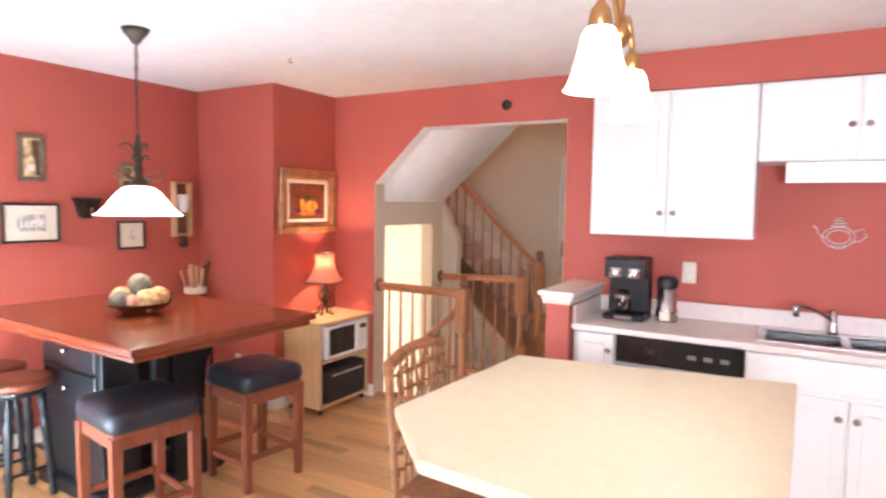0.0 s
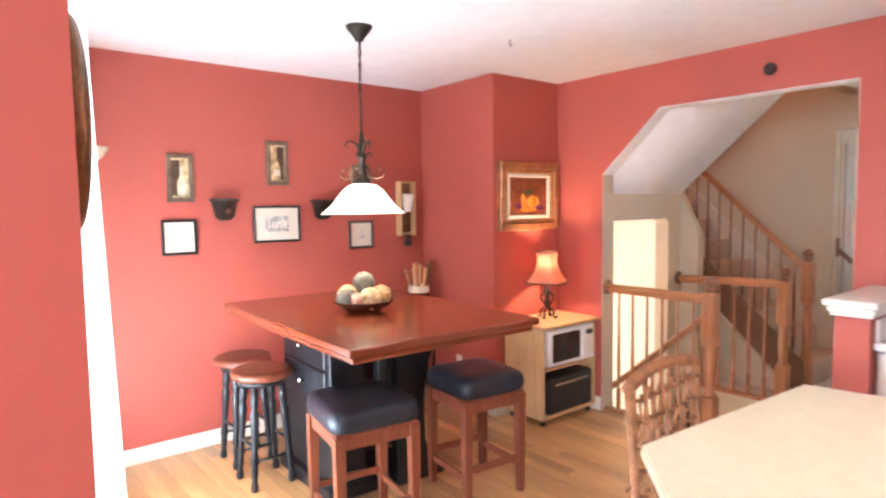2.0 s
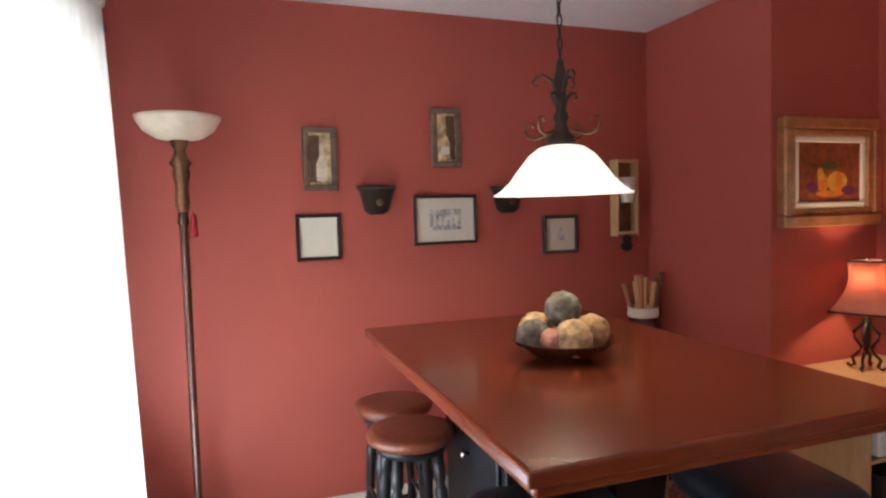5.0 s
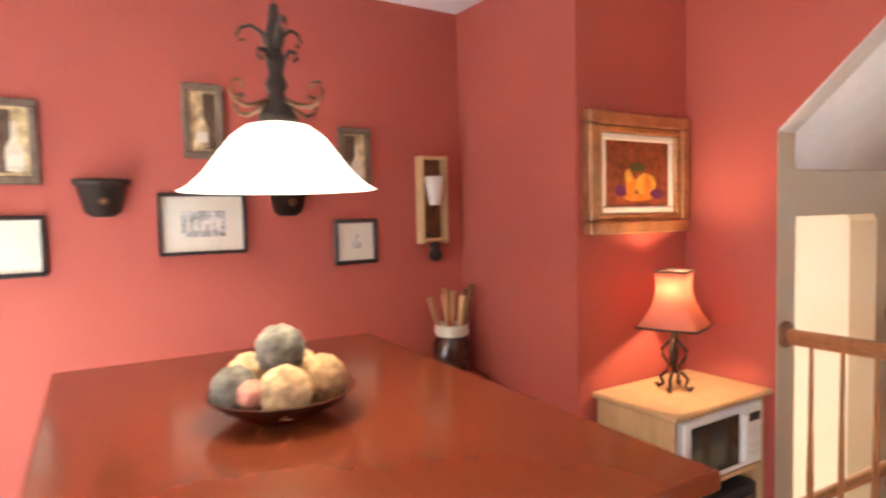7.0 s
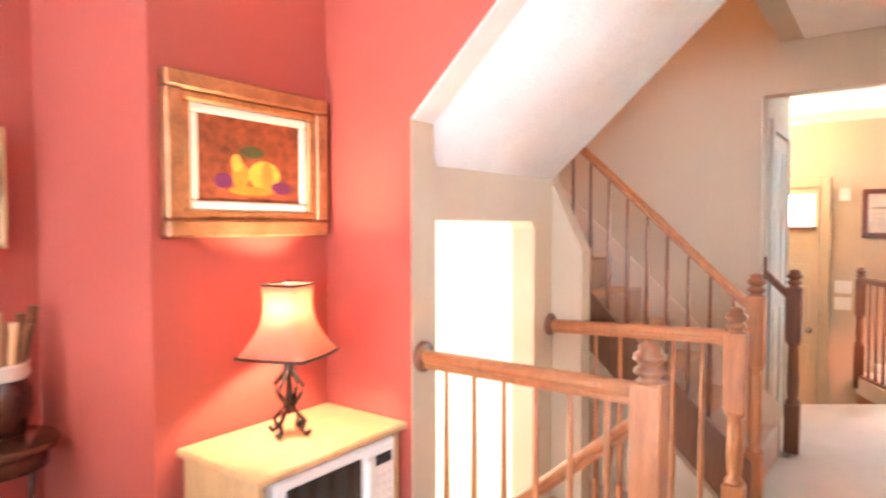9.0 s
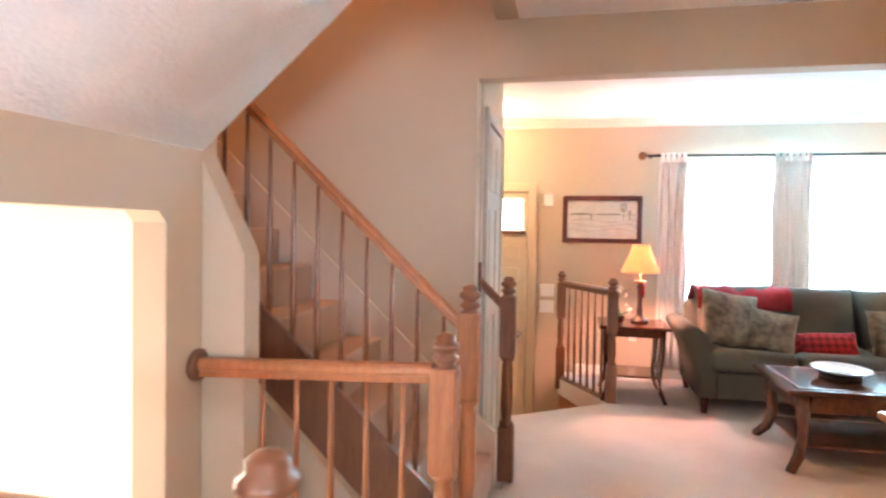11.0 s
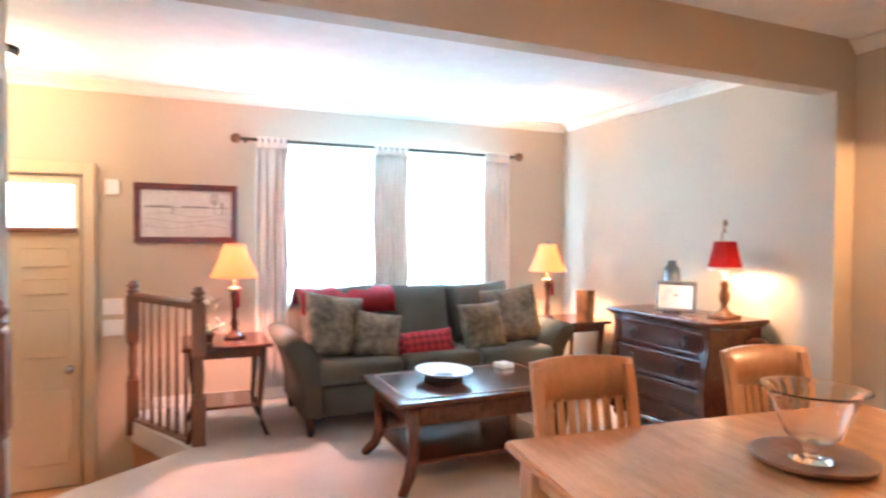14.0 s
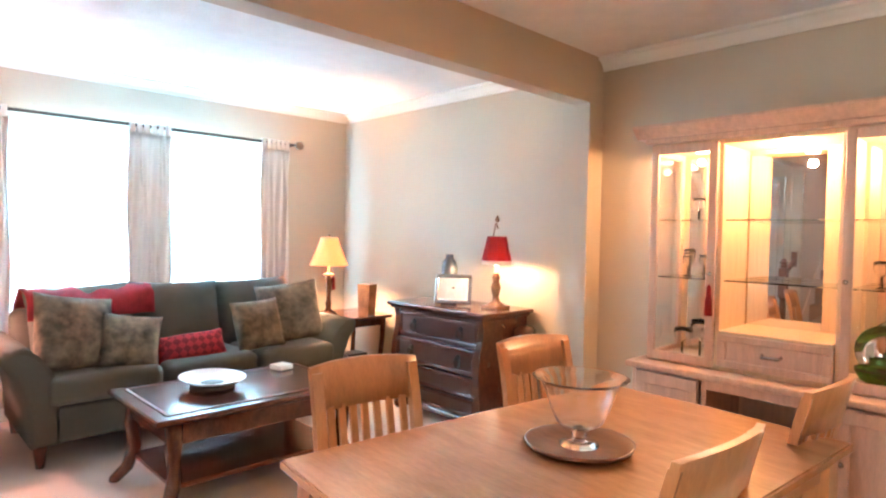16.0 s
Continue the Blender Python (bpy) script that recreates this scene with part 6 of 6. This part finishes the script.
for s in (-1, 1):
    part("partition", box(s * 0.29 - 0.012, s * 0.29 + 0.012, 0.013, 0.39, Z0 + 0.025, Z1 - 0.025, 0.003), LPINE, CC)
    x0, x1 = sorted((s * 0.685, s * 0.30))
    d = part("glass_door", box(x0, x0 + 0.045, 0.40, 0.42, Z0 + 0.01, Z1 - 0.01, 0.003), PICKLE, CC)
    part("door_stile", box(x1 - 0.045, x1, 0.40, 0.42, Z0 + 0.01, Z1 - 0.01, 0.003), PICKLE, d)
    part("door_rail", box(x0 + 0.045, x1 - 0.045, 0.40, 0.42, Z0 + 0.01, Z0 + 0.06, 0.003), PICKLE, d)
    part("door_rail", box(x0 + 0.045, x1 - 0.045, 0.40, 0.42, Z1 - 0.06, Z1 - 0.01, 0.003), PICKLE, d)
    g = part("door_pane", box(x0 + 0.045, x1 - 0.045, 0.408, 0.412, Z0 + 0.06, Z1 - 0.06), GLASS, d)
    g.visible_shadow = False
    part("door_knob", lathe([(0.0, 0), (0.006, 0.0), (0.012, 0.014), (0.0, 0.02)], 10), STEEL, d).matrix_basis = pose(s * 0.32, 0.42, 1.22, -90, 0, 0)
part("door_tassel", lathe([(0.0, 0.0), (0.012, -0.02), (0.014, -0.07), (0.02, -0.09), (0.022, -0.17), (0.0, -0.17)], 10, (0.32, 0.437, 1.17)), REDCL, CC, "red tassel hanging on the door knob")
SHELFG = glass("green_edge_glass", (0.85, 0.97, 0.93))
for z in (1.18, 1.50):
    for x0, x1 in ((-0.66, -0.31), (-0.275, 0.275), (0.31, 0.66)):
        part("glass_shelf", box(x0, x1, 0.02, 0.35, z, z + 0.007), SHELFG, CC).visible_shadow = False
dr = part("drawer", box(-0.275, 0.275, 0.39, 0.408, Z0 + 0.028, Z0 + 0.195, 0.003), PICKLE, CC)
for x0, x1, z0, z1 in ((-0.275, 0.275, 0.160, 0.195), (-0.275, 0.275, 0.028, 0.063), (-0.275, -0.23, 0.063, 0.160), (0.23, 0.275, 0.063, 0.160)):
    part("drawer_border", box(x0, x1, 0.408, 0.421, Z0 + z0, Z0 + z1, 0.004), PICKLE, dr)
part("drawer_pull", tube([(-0.045, 0.408, Z0 + 0.115), (-0.04, 0.436, Z0 + 0.108), (0.04, 0.436, Z0 + 0.108), (0.045, 0.408, Z0 + 0.115)], 0.009, 8), STEEL, dr)
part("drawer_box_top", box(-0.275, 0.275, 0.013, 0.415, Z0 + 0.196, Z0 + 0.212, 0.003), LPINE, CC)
b = box(-0.72, 0.72, 0.0, 0.44, Z1, Z1 + 0.03, 0.006)
prof = [(0.44, Z1 + 0.03), (0.50, Z1 + 0.085), (0.50, Z1 + 0.10), (0.0, Z1 + 0.10), (0.0, Z1 + 0.03)]
prism([(0 + y, z) for y, z in prof], 'x', -0.77, 0.77, b)
part("cornice", b, PICKLE, CC)
for x in (-0.48, 0.0, 0.48):
    part("puck_light", lathe([(0.0, 0.0), (0.035, 0.0), (0.04, 0.012), (0.0, 0.012)], 16, (x, 0.20, Z1 - 0.038)), glow("puck_light_glass", (1.0, 0.85, 0.6), 8.0), CC, "small lit puck light")


def stemware(x, y, z, h, r, label="clear glass goblet on a cabinet shelf", material=None):
    o = thing("goblet", (5.84 + 0.9 * x, -1.125 + 0.92 * y, 0.95 * z), 0, label, "glass", "glassware in the china cabinet")
    part("stem", lathe([(0.0, 0.0), (r * 0.9, 0.0), (0.006, 0.006), (0.005, h * 0.45), (0.0, h * 0.45)], 14), material or GLASS, o)
    part("cup", shell([(0.006, h * 0.45), (r * 0.8, h * 0.58), (r, h * 0.8), (r * 0.9, h)], 0.002, seg=16), material or GLASS, o)


for x, y, z, h, r in ((0.42, 0.15, 1.187, 0.13, 0.035), (0.52, 0.24, 1.187, 0.15, 0.03), (0.44, 0.25, 0.74, 0.20, 0.05), (0.57, 0.2, 0.74, 0.14, 0.045), (0.58, 0.13, 1.187, 0.11, 0.03),
                      (-0.42, 0.2, 1.187, 0.12, 0.035), (-0.52, 0.24, 1.187, 0.12, 0.04), (-0.47, 0.12, 1.507, 0.13, 0.035), (0.5, 0.18, 1.507, 0.12, 0.035)):
    stemware(x, y, z, h, r)
gp = thing("green_plate", (5.84 - 0.405, -1.125 + 0.22, 0.704), 0, "standing pale plate over a green glass bowl", "plate")
part("plate", lathe([(0.0, 0.0), (0.07, 0.0), (0.125, 0.015), (0.13, 0.018), (0.07, 0.006), (0.0, 0.006)], 28), GLASS, gp).matrix_basis = pose(0, -0.06, 0.13, 80, 0, 0)
part("bowl", shell([(0.04, 0.0), (0.09, 0.02), (0.11, 0.06), (0.11, 0.075)], 0.005, seg=24), glass("green_glass", (0.15, 0.55, 0.12)), gp, "green glass bowl")
# black block added to make the open base read as a shaded recess
bx = part("dark_recess_block", box(-0.2, 0.2, -0.13, 0.13, 0, 0.30, 0.02, seg=2), BLACK)
bx.matrix_basis = pose(5.84, -0.90, 0.0865)
tagged(bx, "black block standing for the shade inside the open cabinet base", "basket")

# ---- kitchen things ----
KN = mat("pewter_knob", (0.42, 0.34, 0.28), 0.35, 0.8, vary=0.2)


def knob(parent, x, y, z):
    part("knob", lathe([(0.0, 0), (0.008, 0.0), (0.006, 0.012), (0.016, 0.02), (0.013, 0.03), (0.0, 0.032)], 12), KN, parent).matrix_basis = pose(x, y, z, 0, -90, 0)


def wall_cabinet(name, y0, y1, z0, z1, xf, label, knob_z):
    c = thing(name, (0, 0, 0), 0, label, "cabinet", "white upper kitchen cabinets")
    part("body", box(xf, 4.515, y0, y1, z0, z1, 0.003), CABW, c)
    n = 2
    w = (y1 - y0) / n
    for i in range(n):
        a, e = y0 + w * i + 0.006, y0 + w * (i + 1) - 0.006
        d = part("door", box(xf - 0.018, xf, a, e, z0 + 0.006, z1 - 0.006, 0.004), CABW, c)
        part("door_panel", box(xf - 0.024, xf - 0.018, a + 0.055, e - 0.055, z0 + 0.06, z1 - 0.06, 0.005), CABW, d)
        knob(d, xf - 0.018, (e - 0.03) if i == 0 else (a + 0.03), knob_z)


wall_cabinet("upper_cabinet", 1.055, 1.945, 1.43, 2.26, 4.205, "white raised-panel upper cabinet over the coffee maker", 1.565)
wall_cabinet("upper_cabinet", 0.165, 1.05, 1.845, 2.26, 4.205, "short white upper cabinet over the sink", 2.02)
vl = thing("light_valance", (0, 0, 0), 0, "white light valance under the short cabinet", "valance")
part("board", box(4.23, 4.25, 0.165, 0.92, 1.735, 1.843, 0.003), CABW, vl)
part("top_board", box(4.25, 4.50, 0.165, 0.92, 1.82, 1.842, 0.003), CABW, vl)
ct = thing("kitchen_counter", (0, 0, 0), 0, "long pinkish white laminate counter with a backsplash", "counter")
b = box(3.93, 4.05, -0.30, 1.955, 0.885, 0.92, 0.006)
part("front_strip", b, CTR, ct)
part("slab", box(4.05, 4.515, 1.0, 1.955, 0.885, 0.9195, 0.0), CTR, ct)
part("slab", box(4.05, 4.515, -0.30, 0.22, 0.885, 0.9195, 0.0), CTR, ct)
part("slab", box(4.43, 4.515, 0.22, 1.0, 0.885, 0.9195, 0.0), CTR, ct)
part("backsplash", box(4.497, 4.516, -0.30, 1.955, 0.92, 1.02, 0.004), CTR, ct)
part("side_splash", box(3.95, 4.497, 1.938, 1.956, 0.92, 1.02, 0.004), CTR, ct)
sk = thing("kitchen_sink", (4.24, 0.61, 0.92), 0, "double steel sink with a chrome faucet", "sink")
part("rim", box(-0.20, -0.17, -0.40, 0.40, -0.01, 0.006, 0.003), STEEL, sk)
part("rim", box(0.14, 0.20, -0.40, 0.40, -0.01, 0.006, 0.003), STEEL, sk)
for y in (-0.385, 0.0, 0.385):
    part("rim", box(-0.17, 0.14, y - 0.015, y + 0.015, -0.01, 0.006, 0.003), STEEL, sk)
for y in (-0.19, 0.19):
    b = bmesh.new()
    box(-0.17, 0.14, y - 0.17, y + 0.17, -0.19, -0.18, 0, b)
    for x0, x1, y0, y1 in ((-0.175, -0.17, y - 0.175, y + 0.175), (0.14, 0.145, y - 0.175, y + 0.175), (-0.17, 0.14, y - 0.175, y - 0.17), (-0.17, 0.14, y + 0.17, y + 0.175)):
        box(x0, x1, y0, y1, -0.19, 0.0, 0, b)
    part("basin", b, STEEL, sk)
part("faucet_base", lathe([(0.0, 0.006), (0.028, 0.006), (0.024, 0.03), (0.016, 0.06), (0.018, 0.13), (0.0, 0.14)], 14, (0.17, 0.05, 0)), STEEL, sk)
part("faucet_spout", tube([(0.17, 0.05, 0.08), (0.14, 0.09, 0.11), (0.05, 0.17, 0.16), (-0.01, 0.22, 0.17), (-0.02, 0.225, 0.14)], 0.011, 8), STEEL, sk)
part("faucet_head", lathe([(0.014, 0.0), (0.02, 0.04), (0.016, 0.06), (0.0, 0.06)], 10, (-0.02, 0.225, 0.115)), STEEL, sk)
sb = part("soap_bottle", lathe([(0.0, 0), (0.022, 0.0), (0.024, 0.06), (0.008, 0.075), (0.008, 0.09), (0.0, 0.09)], 12), BLACK)
sb.matrix_basis = pose(4.45, 0.33, 0.92)
tagged(sb, "small dark bottle behind the sink", "bottle")


def base_cabinet(y0, y1, n, drawer, label):
    c = thing("base_cabinet", (0, 0, 0), 0, label, "cabinet", "white lower kitchen cabinets")
    part("body", box(3.985, 4.50, y0, y1, 0.10, 0.66 if drawer else 0.884, 0.002), CABW, c)
    part("toe_kick", box(4.05, 4.50, y0, y1, 0.0, 0.10), CABW, c)
    w = (y1 - y0) / n
    if drawer:
        part("drawer_front", box(3.965, 3.985, y0 + 0.006, y1 - 0.006, 0.715, 0.872, 0.004), CABW, c)
        part("face_frame", box(3.985, 4.02, y0, y1, 0.66, 0.884, 0.002), CABW, c)
    for i in range(n):
        a, e = y0 + w * i + 0.006, y0 + w * (i + 1) - 0.006
        zt = 0.69 if drawer else 0.872
        d = part("door", box(3.965, 3.985, a, e, 0.115, zt, 0.004), CABW, c)
        if w > 0.2:
            part("door_panel", box(3.958, 3.965, a + 0.05, e - 0.05, 0.17, zt - 0.055, 0.005), CABW, d)
        knob(d, 3.965, (e - 0.03) if (i == 0 and n > 1) else (a + 0.03), 0.60 if drawer else 0.78)


base_cabinet(0.15, 1.05, 2, True, "white sink base cabinet with two doors")
base_cabinet(1.71, 1.955, 1, False, "narrow white base cabinet at the half wall")
base_cabinet(-0.30, 0.145, 1, True, "white base cabinet with one door")
dw = thing("dishwasher", (0, 0, 0), 0, "grey dishwasher with a black control panel", "dishwasher")
part("body", box(3.985, 4.50, 1.055, 1.705, 0.10, 0.882), BLACK, dw)
part("control_panel", box(3.955, 3.985, 1.06, 1.70, 0.735, 0.872, 0.006), mat("gloss_black", (0.01, 0.011, 0.013), 0.15, vary=0.2, bump=0.0, coat=0.4), dw, "glossy black control panel")
for y in (1.14, 1.22, 1.30):
    part("button", box(3.951, 3.955, y - 0.022, y + 0.022, 0.79, 0.815, 0.001), STEEL, dw)
part("dial", lathe([(0.0, 0), (0.028, 0.0), (0.024, 0.016), (0.0, 0.018)], 16), BLACK, dw).matrix_basis = pose(3.955, 1.52, 0.80, 0, -90, 0)
part("door", box(3.96, 3.985, 1.06, 1.70, 0.12, 0.725, 0.005), mat("grey_enamel", (0.42, 0.42, 0.42), 0.35, vary=0.06), dw)
part("toe_panel", box(4.02, 4.03, 1.06, 1.70, 0.0, 0.10), BLACK, dw)

cm = thing("coffee_maker", (4.30, 1.725, 0.92), 0, "black twin coffee maker with chrome trim", "coffee maker")
cm.scale = (0.95, 0.86, 0.98)
part("base", box(-0.12, 0.12, -0.14, 0.14, 0.0, 0.035, 0.008), BLACK, cm)
part("tower", box(0.02, 0.12, -0.14, 0.14, 0.035, 0.38, 0.010), BLACK, cm)
part("head", box(-0.12, 0.02, -0.14, 0.14, 0.255, 0.38, 0.014, seg=2), BLACK, cm)
for y in (-0.065, 0.065):
    part("chrome_ring", lathe([(0.052, 0.225), (0.055, 0.228), (0.055, 0.255), (0.05, 0.255)], 18, (-0.05, y, 0.06)), STEEL, cm)
part("carafe", lathe([(0.0, 0.036), (0.05, 0.036), (0.062, 0.07), (0.06, 0.14), (0.045, 0.18), (0.0, 0.185)], 18, (-0.05, 0.02, 0)), mat("dark_carafe", (0.015, 0.012, 0.01), 0.06, vary=0.1, bump=0, coat=0.5), cm)
part("carafe_handle", tube([(-0.10, 0.0, 0.17), (-0.135, -0.03, 0.15), (-0.135, -0.03, 0.08), (-0.10, 0.0, 0.07)], 0.008, 7), STEEL, cm)
for y in (-0.065, 0.065):
    part("chrome_cup", lathe([(0.0, 0.262), (0.054, 0.262), (0.058, 0.268), (0.058, 0.318), (0.05, 0.325), (0.0, 0.325)], 20, (-0.082, y, 0)), STEEL, cm, "chrome brew cup")
part("carafe_band", lathe([(0.061, 0.13), (0.064, 0.132), (0.058, 0.155), (0.055, 0.155)], 18, (-0.05, 0.02, 0)), STEEL, cm, "chrome carafe band")
part("switch_strip", box(-0.122, -0.118, -0.06, 0.06, 0.008, 0.028, 0.001), STEEL, cm)
gr = thing("coffee_grinder", (4.33, 1.50, 0.92), 0, "tall steel and black coffee grinder", "grinder")
part("body", lathe([(0.0, 0), (0.062, 0.0), (0.064, 0.07), (0.055, 0.08), (0.055, 0.20), (0.0, 0.20)], 18), STEEL, gr)
part("lid", lathe([(0.056, 0.20), (0.06, 0.21), (0.06, 0.25), (0.045, 0.265), (0.0, 0.27)], 18), BLACK, gr)
part("front_plate", box(-0.066, -0.058, -0.03, 0.03, 0.01, 0.06, 0.002), PAPER, gr)
ou = thing("outlet", (4.517, 1.41, 1.20), 0, "beige wall outlet over the counter", "outlet")
part("plate", box(-0.006, 0.0, -0.04, 0.04, -0.065, 0.065, 0.003), PAPER, ou)
for z in (-0.025, 0.025):
    part("socket", box(-0.009, -0.006, -0.017, 0.017, z - 0.016, z + 0.016, 0.002), WHITE, ou)
tp = thing("teapot_wall_art", (4.512, 0.655, 1.46), 0, "white wire teapot decoration on the red wall", "wall art")


def wire(pts, name="wire"):
    part(name, tube([(-0.006, y, z) for y, z in pts], 0.0025, 5), CABW, tp)


wire([(0.075 * math.cos(a), 0.055 * math.sin(a) - 0.01) for a in [2 * math.pi * k / 20 for k in range(21)]], "pot_outline")
wire([(0.055 * math.cos(a), 0.038 * math.sin(a) - 0.01) for a in [2 * math.pi * k / 20 for k in range(21)]], "inner_outline")
wire([(0.06, -0.02), (0.095, 0.0), (0.10, 0.03), (0.125, 0.05)], "spout")
wire([(-0.07, 0.02), (-0.11, 0.04), (-0.125, 0.0), (-0.10, -0.03), (-0.065, -0.035)], "handle")
for k in range(4):
    wire([(-0.04 + 0.008 * k, 0.05 + 0.014 * k), (0.04 - 0.008 * k, 0.05 + 0.014 * k)], "lid_line")
wire([(-0.045, -0.062), (0.0, -0.075), (0.045, -0.062)], "foot_line")

# island
IS = thing("kitchen_island", (0, 0, 0), 0, "kitchen island with a cream laminate top and clipped corner", "island")
top = [(1.80, 0.84), (3.29, 0.82), (3.09, 1.925), (2.20, 1.99), (1.88, 1.69)]
b = prism(top, 'z', 0.875, 0.913)
bmesh.ops.bevel(b, geom=[e for e in b.edges if abs(e.verts[0].co.z - e.verts[1].co.z) < 1e-5], offset=0.006, segments=2, affect='EDGES')
part("top", b, LAMI, IS)
part("base", prism([(2.20, 0.86), (3.12, 0.84), (3.06, 1.62), (2.45, 1.68), (2.20, 1.45)], 'z', 0.0, 0.875), CABW, IS)
WICK = mat("wicker", (0.30, 0.13, 0.055), 0.55, vary=0.4, scale=18, fine=70, bump=0.4)


def wicker_chair(at, rz, h, label):
    c = thing("wicker_chair", at, rz, label, "chair", "wicker chairs at the island")
    w = 0.24
    for x in (-w, w):
        part("back_post", tube([(x, 0.02, 0.0), (x, 0.02, 0.45), (x * 1.02, 0.06, h - 0.03)], 0.014, 8), WICK, c)
        part("front_leg", tube([(x, -0.40, 0.0), (x, -0.40, 0.44)], 0.014, 8), WICK, c)
        part("seat_rail", tube([(x, -0.40, 0.43), (x, 0.02, 0.43)], 0.013, 8), WICK, c)
        part("stretcher", tube([(x, -0.40, 0.18), (x, 0.02, 0.18)], 0.009, 7), WICK, c)
    pts = [(x / 8 * w * 1.02, 0.06 + 0.02 * math.cos(x / 8 * 1.5), h - 0.03 + 0.03 * (1 - (x / 8) ** 2)) for x in range(-8, 9)]
    part("top_roll", tube(pts, 0.022, 10), WICK, c)
    part("seat", box(-w, w, -0.41, 0.03, 0.435, 0.455, 0.008), WICK, c)
    rng = random.Random(3)
    for i in range(8):
        x = -w + 2 * w * (i + 0.5) / 8
        part("cane", tube([(x, 0.025, 0.45), (x + rng.uniform(-0.01, 0.01), 0.035 + 0.012 * (-1) ** i, 0.45 + 0.5 * (h - 0.48)), (x, 0.06, h - 0.01)], 0.0065, 6), WICK, c)
    for k in range(6):
        z = 0.52 + (h - 0.56) * k / 5.5
        pts = [(-w + 2 * w * i / 16, 0.03 + 0.03 * (z - 0.45) / (h - 0.45) + 0.011 * (-1) ** (i + k), z + rng.uniform(-0.006, 0.006)) for i in range(17)]
        part("weave", tube(pts, 0.007, 6), WICK, c)
    rng2 = random.Random(5)
    for k in range(5):
        x0 = -w + 0.09 * k
        pts = [(x0 + 0.10 * i / 5 + rng2.uniform(-0.01, 0.01), 0.055 + 0.012 * (-1) ** i, 0.62 + (h - 0.66) * i / 5) for i in range(6)]
        part("diagonal_cane", tube(pts, 0.006, 6), WICK, c)


wicker_chair((2.70, 2.16, 0), 5, 0.99, "woven wicker chair with a curved back")
wicker_chair((1.86, 1.40, 0), 98, 0.86, "dark wicker chair tucked under the island")
ob = part("grey_cloth", pillow(0.40, 0.34, 0.09, 8), mat("grey_cloth", (0.12, 0.10, 0.085), 0.9, vary=0.3, scale=8, fine=120, bump=0.6))
ob.matrix_basis = pose(2.10, 1.42, 0.50, 0, 0, 8)
tagged(ob, "grey seat cushion on the tucked wicker chair", "cushion")

# kitchen chandelier
BRASS = mat("brushed_brass", (0.50, 0.30, 0.12), 0.3, 0.9, vary=0.15)
KSH = glow("white_lit_glass", (1.0, 0.93, 0.82), 9.0)
K = thing("kitchen_chandelier", (2.37, 1.325, 0), 0, "brass two-arm chandelier with lit white bell shades", "lamp")
part("canopy", lathe([(0.0, 2.43), (0.03, 2.435), (0.06, 2.47), (0.0, 2.47)], 16), BRASS, K)
part("stem", tube([(0, 0, 2.45), (0, 0, 2.08)], 0.012, 9), BRASS, K)
part("hub", lathe([(0.0, 2.05), (0.02, 2.06), (0.034, 2.09), (0.022, 2.12), (0.0, 2.13)], 14), BRASS, K)
for x, y in ((-0.265, -0.02), (0.265, 0.025)):
    pts = [(x * u, y * u, 2.09 + 0.09 * math.sin(u * 3.0)) for u in [k / 12 for k in range(13)]]
    a = part("arm", tube(pts, 0.009, 8), BRASS, K)
    part("shade_cap", lathe([(0.0, 2.115), (0.012, 2.105), (0.026, 2.085), (0.032, 2.045), (0.024, 2.035), (0.0, 2.035)], 14, (x, y, 0)), BRASS, a)
    part("shade", shell([(0.035, 2.04), (0.046, 2.02), (0.056, 1.97), (0.070, 1.92), (0.080, 1.895), (0.086, 1.888)], 0.003, seg=24, at=(x, y, 0)), KSH, a, "lit white glass bell shade")

# ---- oak floor boards ----
FL = tagged(new("floor_oak"), "honey oak strip floor", "floor", "", "structure")
rng = random.Random(11)
W = 0.083
sizes = {}


def board_mesh(l):
    if l not in sizes:
        bm = box(0.0007, W - 0.0007, 0.0007, l - 0.0007, -0.02, 0.0, 0.0012)
        me = bpy.data.meshes.new("floor_board")
        bm.to_mesh(me)
        bm.free()
        me.materials.append(OAKF)
        sizes[l] = me
    return sizes[l]


rest = bmesh.new()
nx = int((4.64 + 2.5) / W)
for i in range(nx):
    x = 4.64 - W * (i + 1)
    y = -2.5 - rng.uniform(0, 0.8)
    while y < 5.08:
        l = round(rng.choice((0.7, 0.9, 1.1, 1.3, 1.5)), 2)
        y0, y1 = max(y, -2.5), min(y + l, 5.08)
        near = x > 1.0 and y1 > 2.2
        if near and y0 == y and y1 == y + l:
            ob = new("floor_board", board_mesh(l))
            ob.location = (x, y, 0)
            ob.parent = FL
        elif y1 > y0 + 0.01:
            if near:
                bm = box(x + 0.0007, x + W - 0.0007, y0 + 0.0007, y1 - 0.0007, -0.02, 0.0, 0.0012)
                part("floor_board", bm, OAKF, FL)
            else:
                box(x + 0.0007, x + W - 0.0007, y0 + 0.0007, y1 - 0.0007, -0.02, 0.0, 0, rest)
        y += l
part("far_floor_boards", rest, OAKF, FL)["kind"] = "stuff"
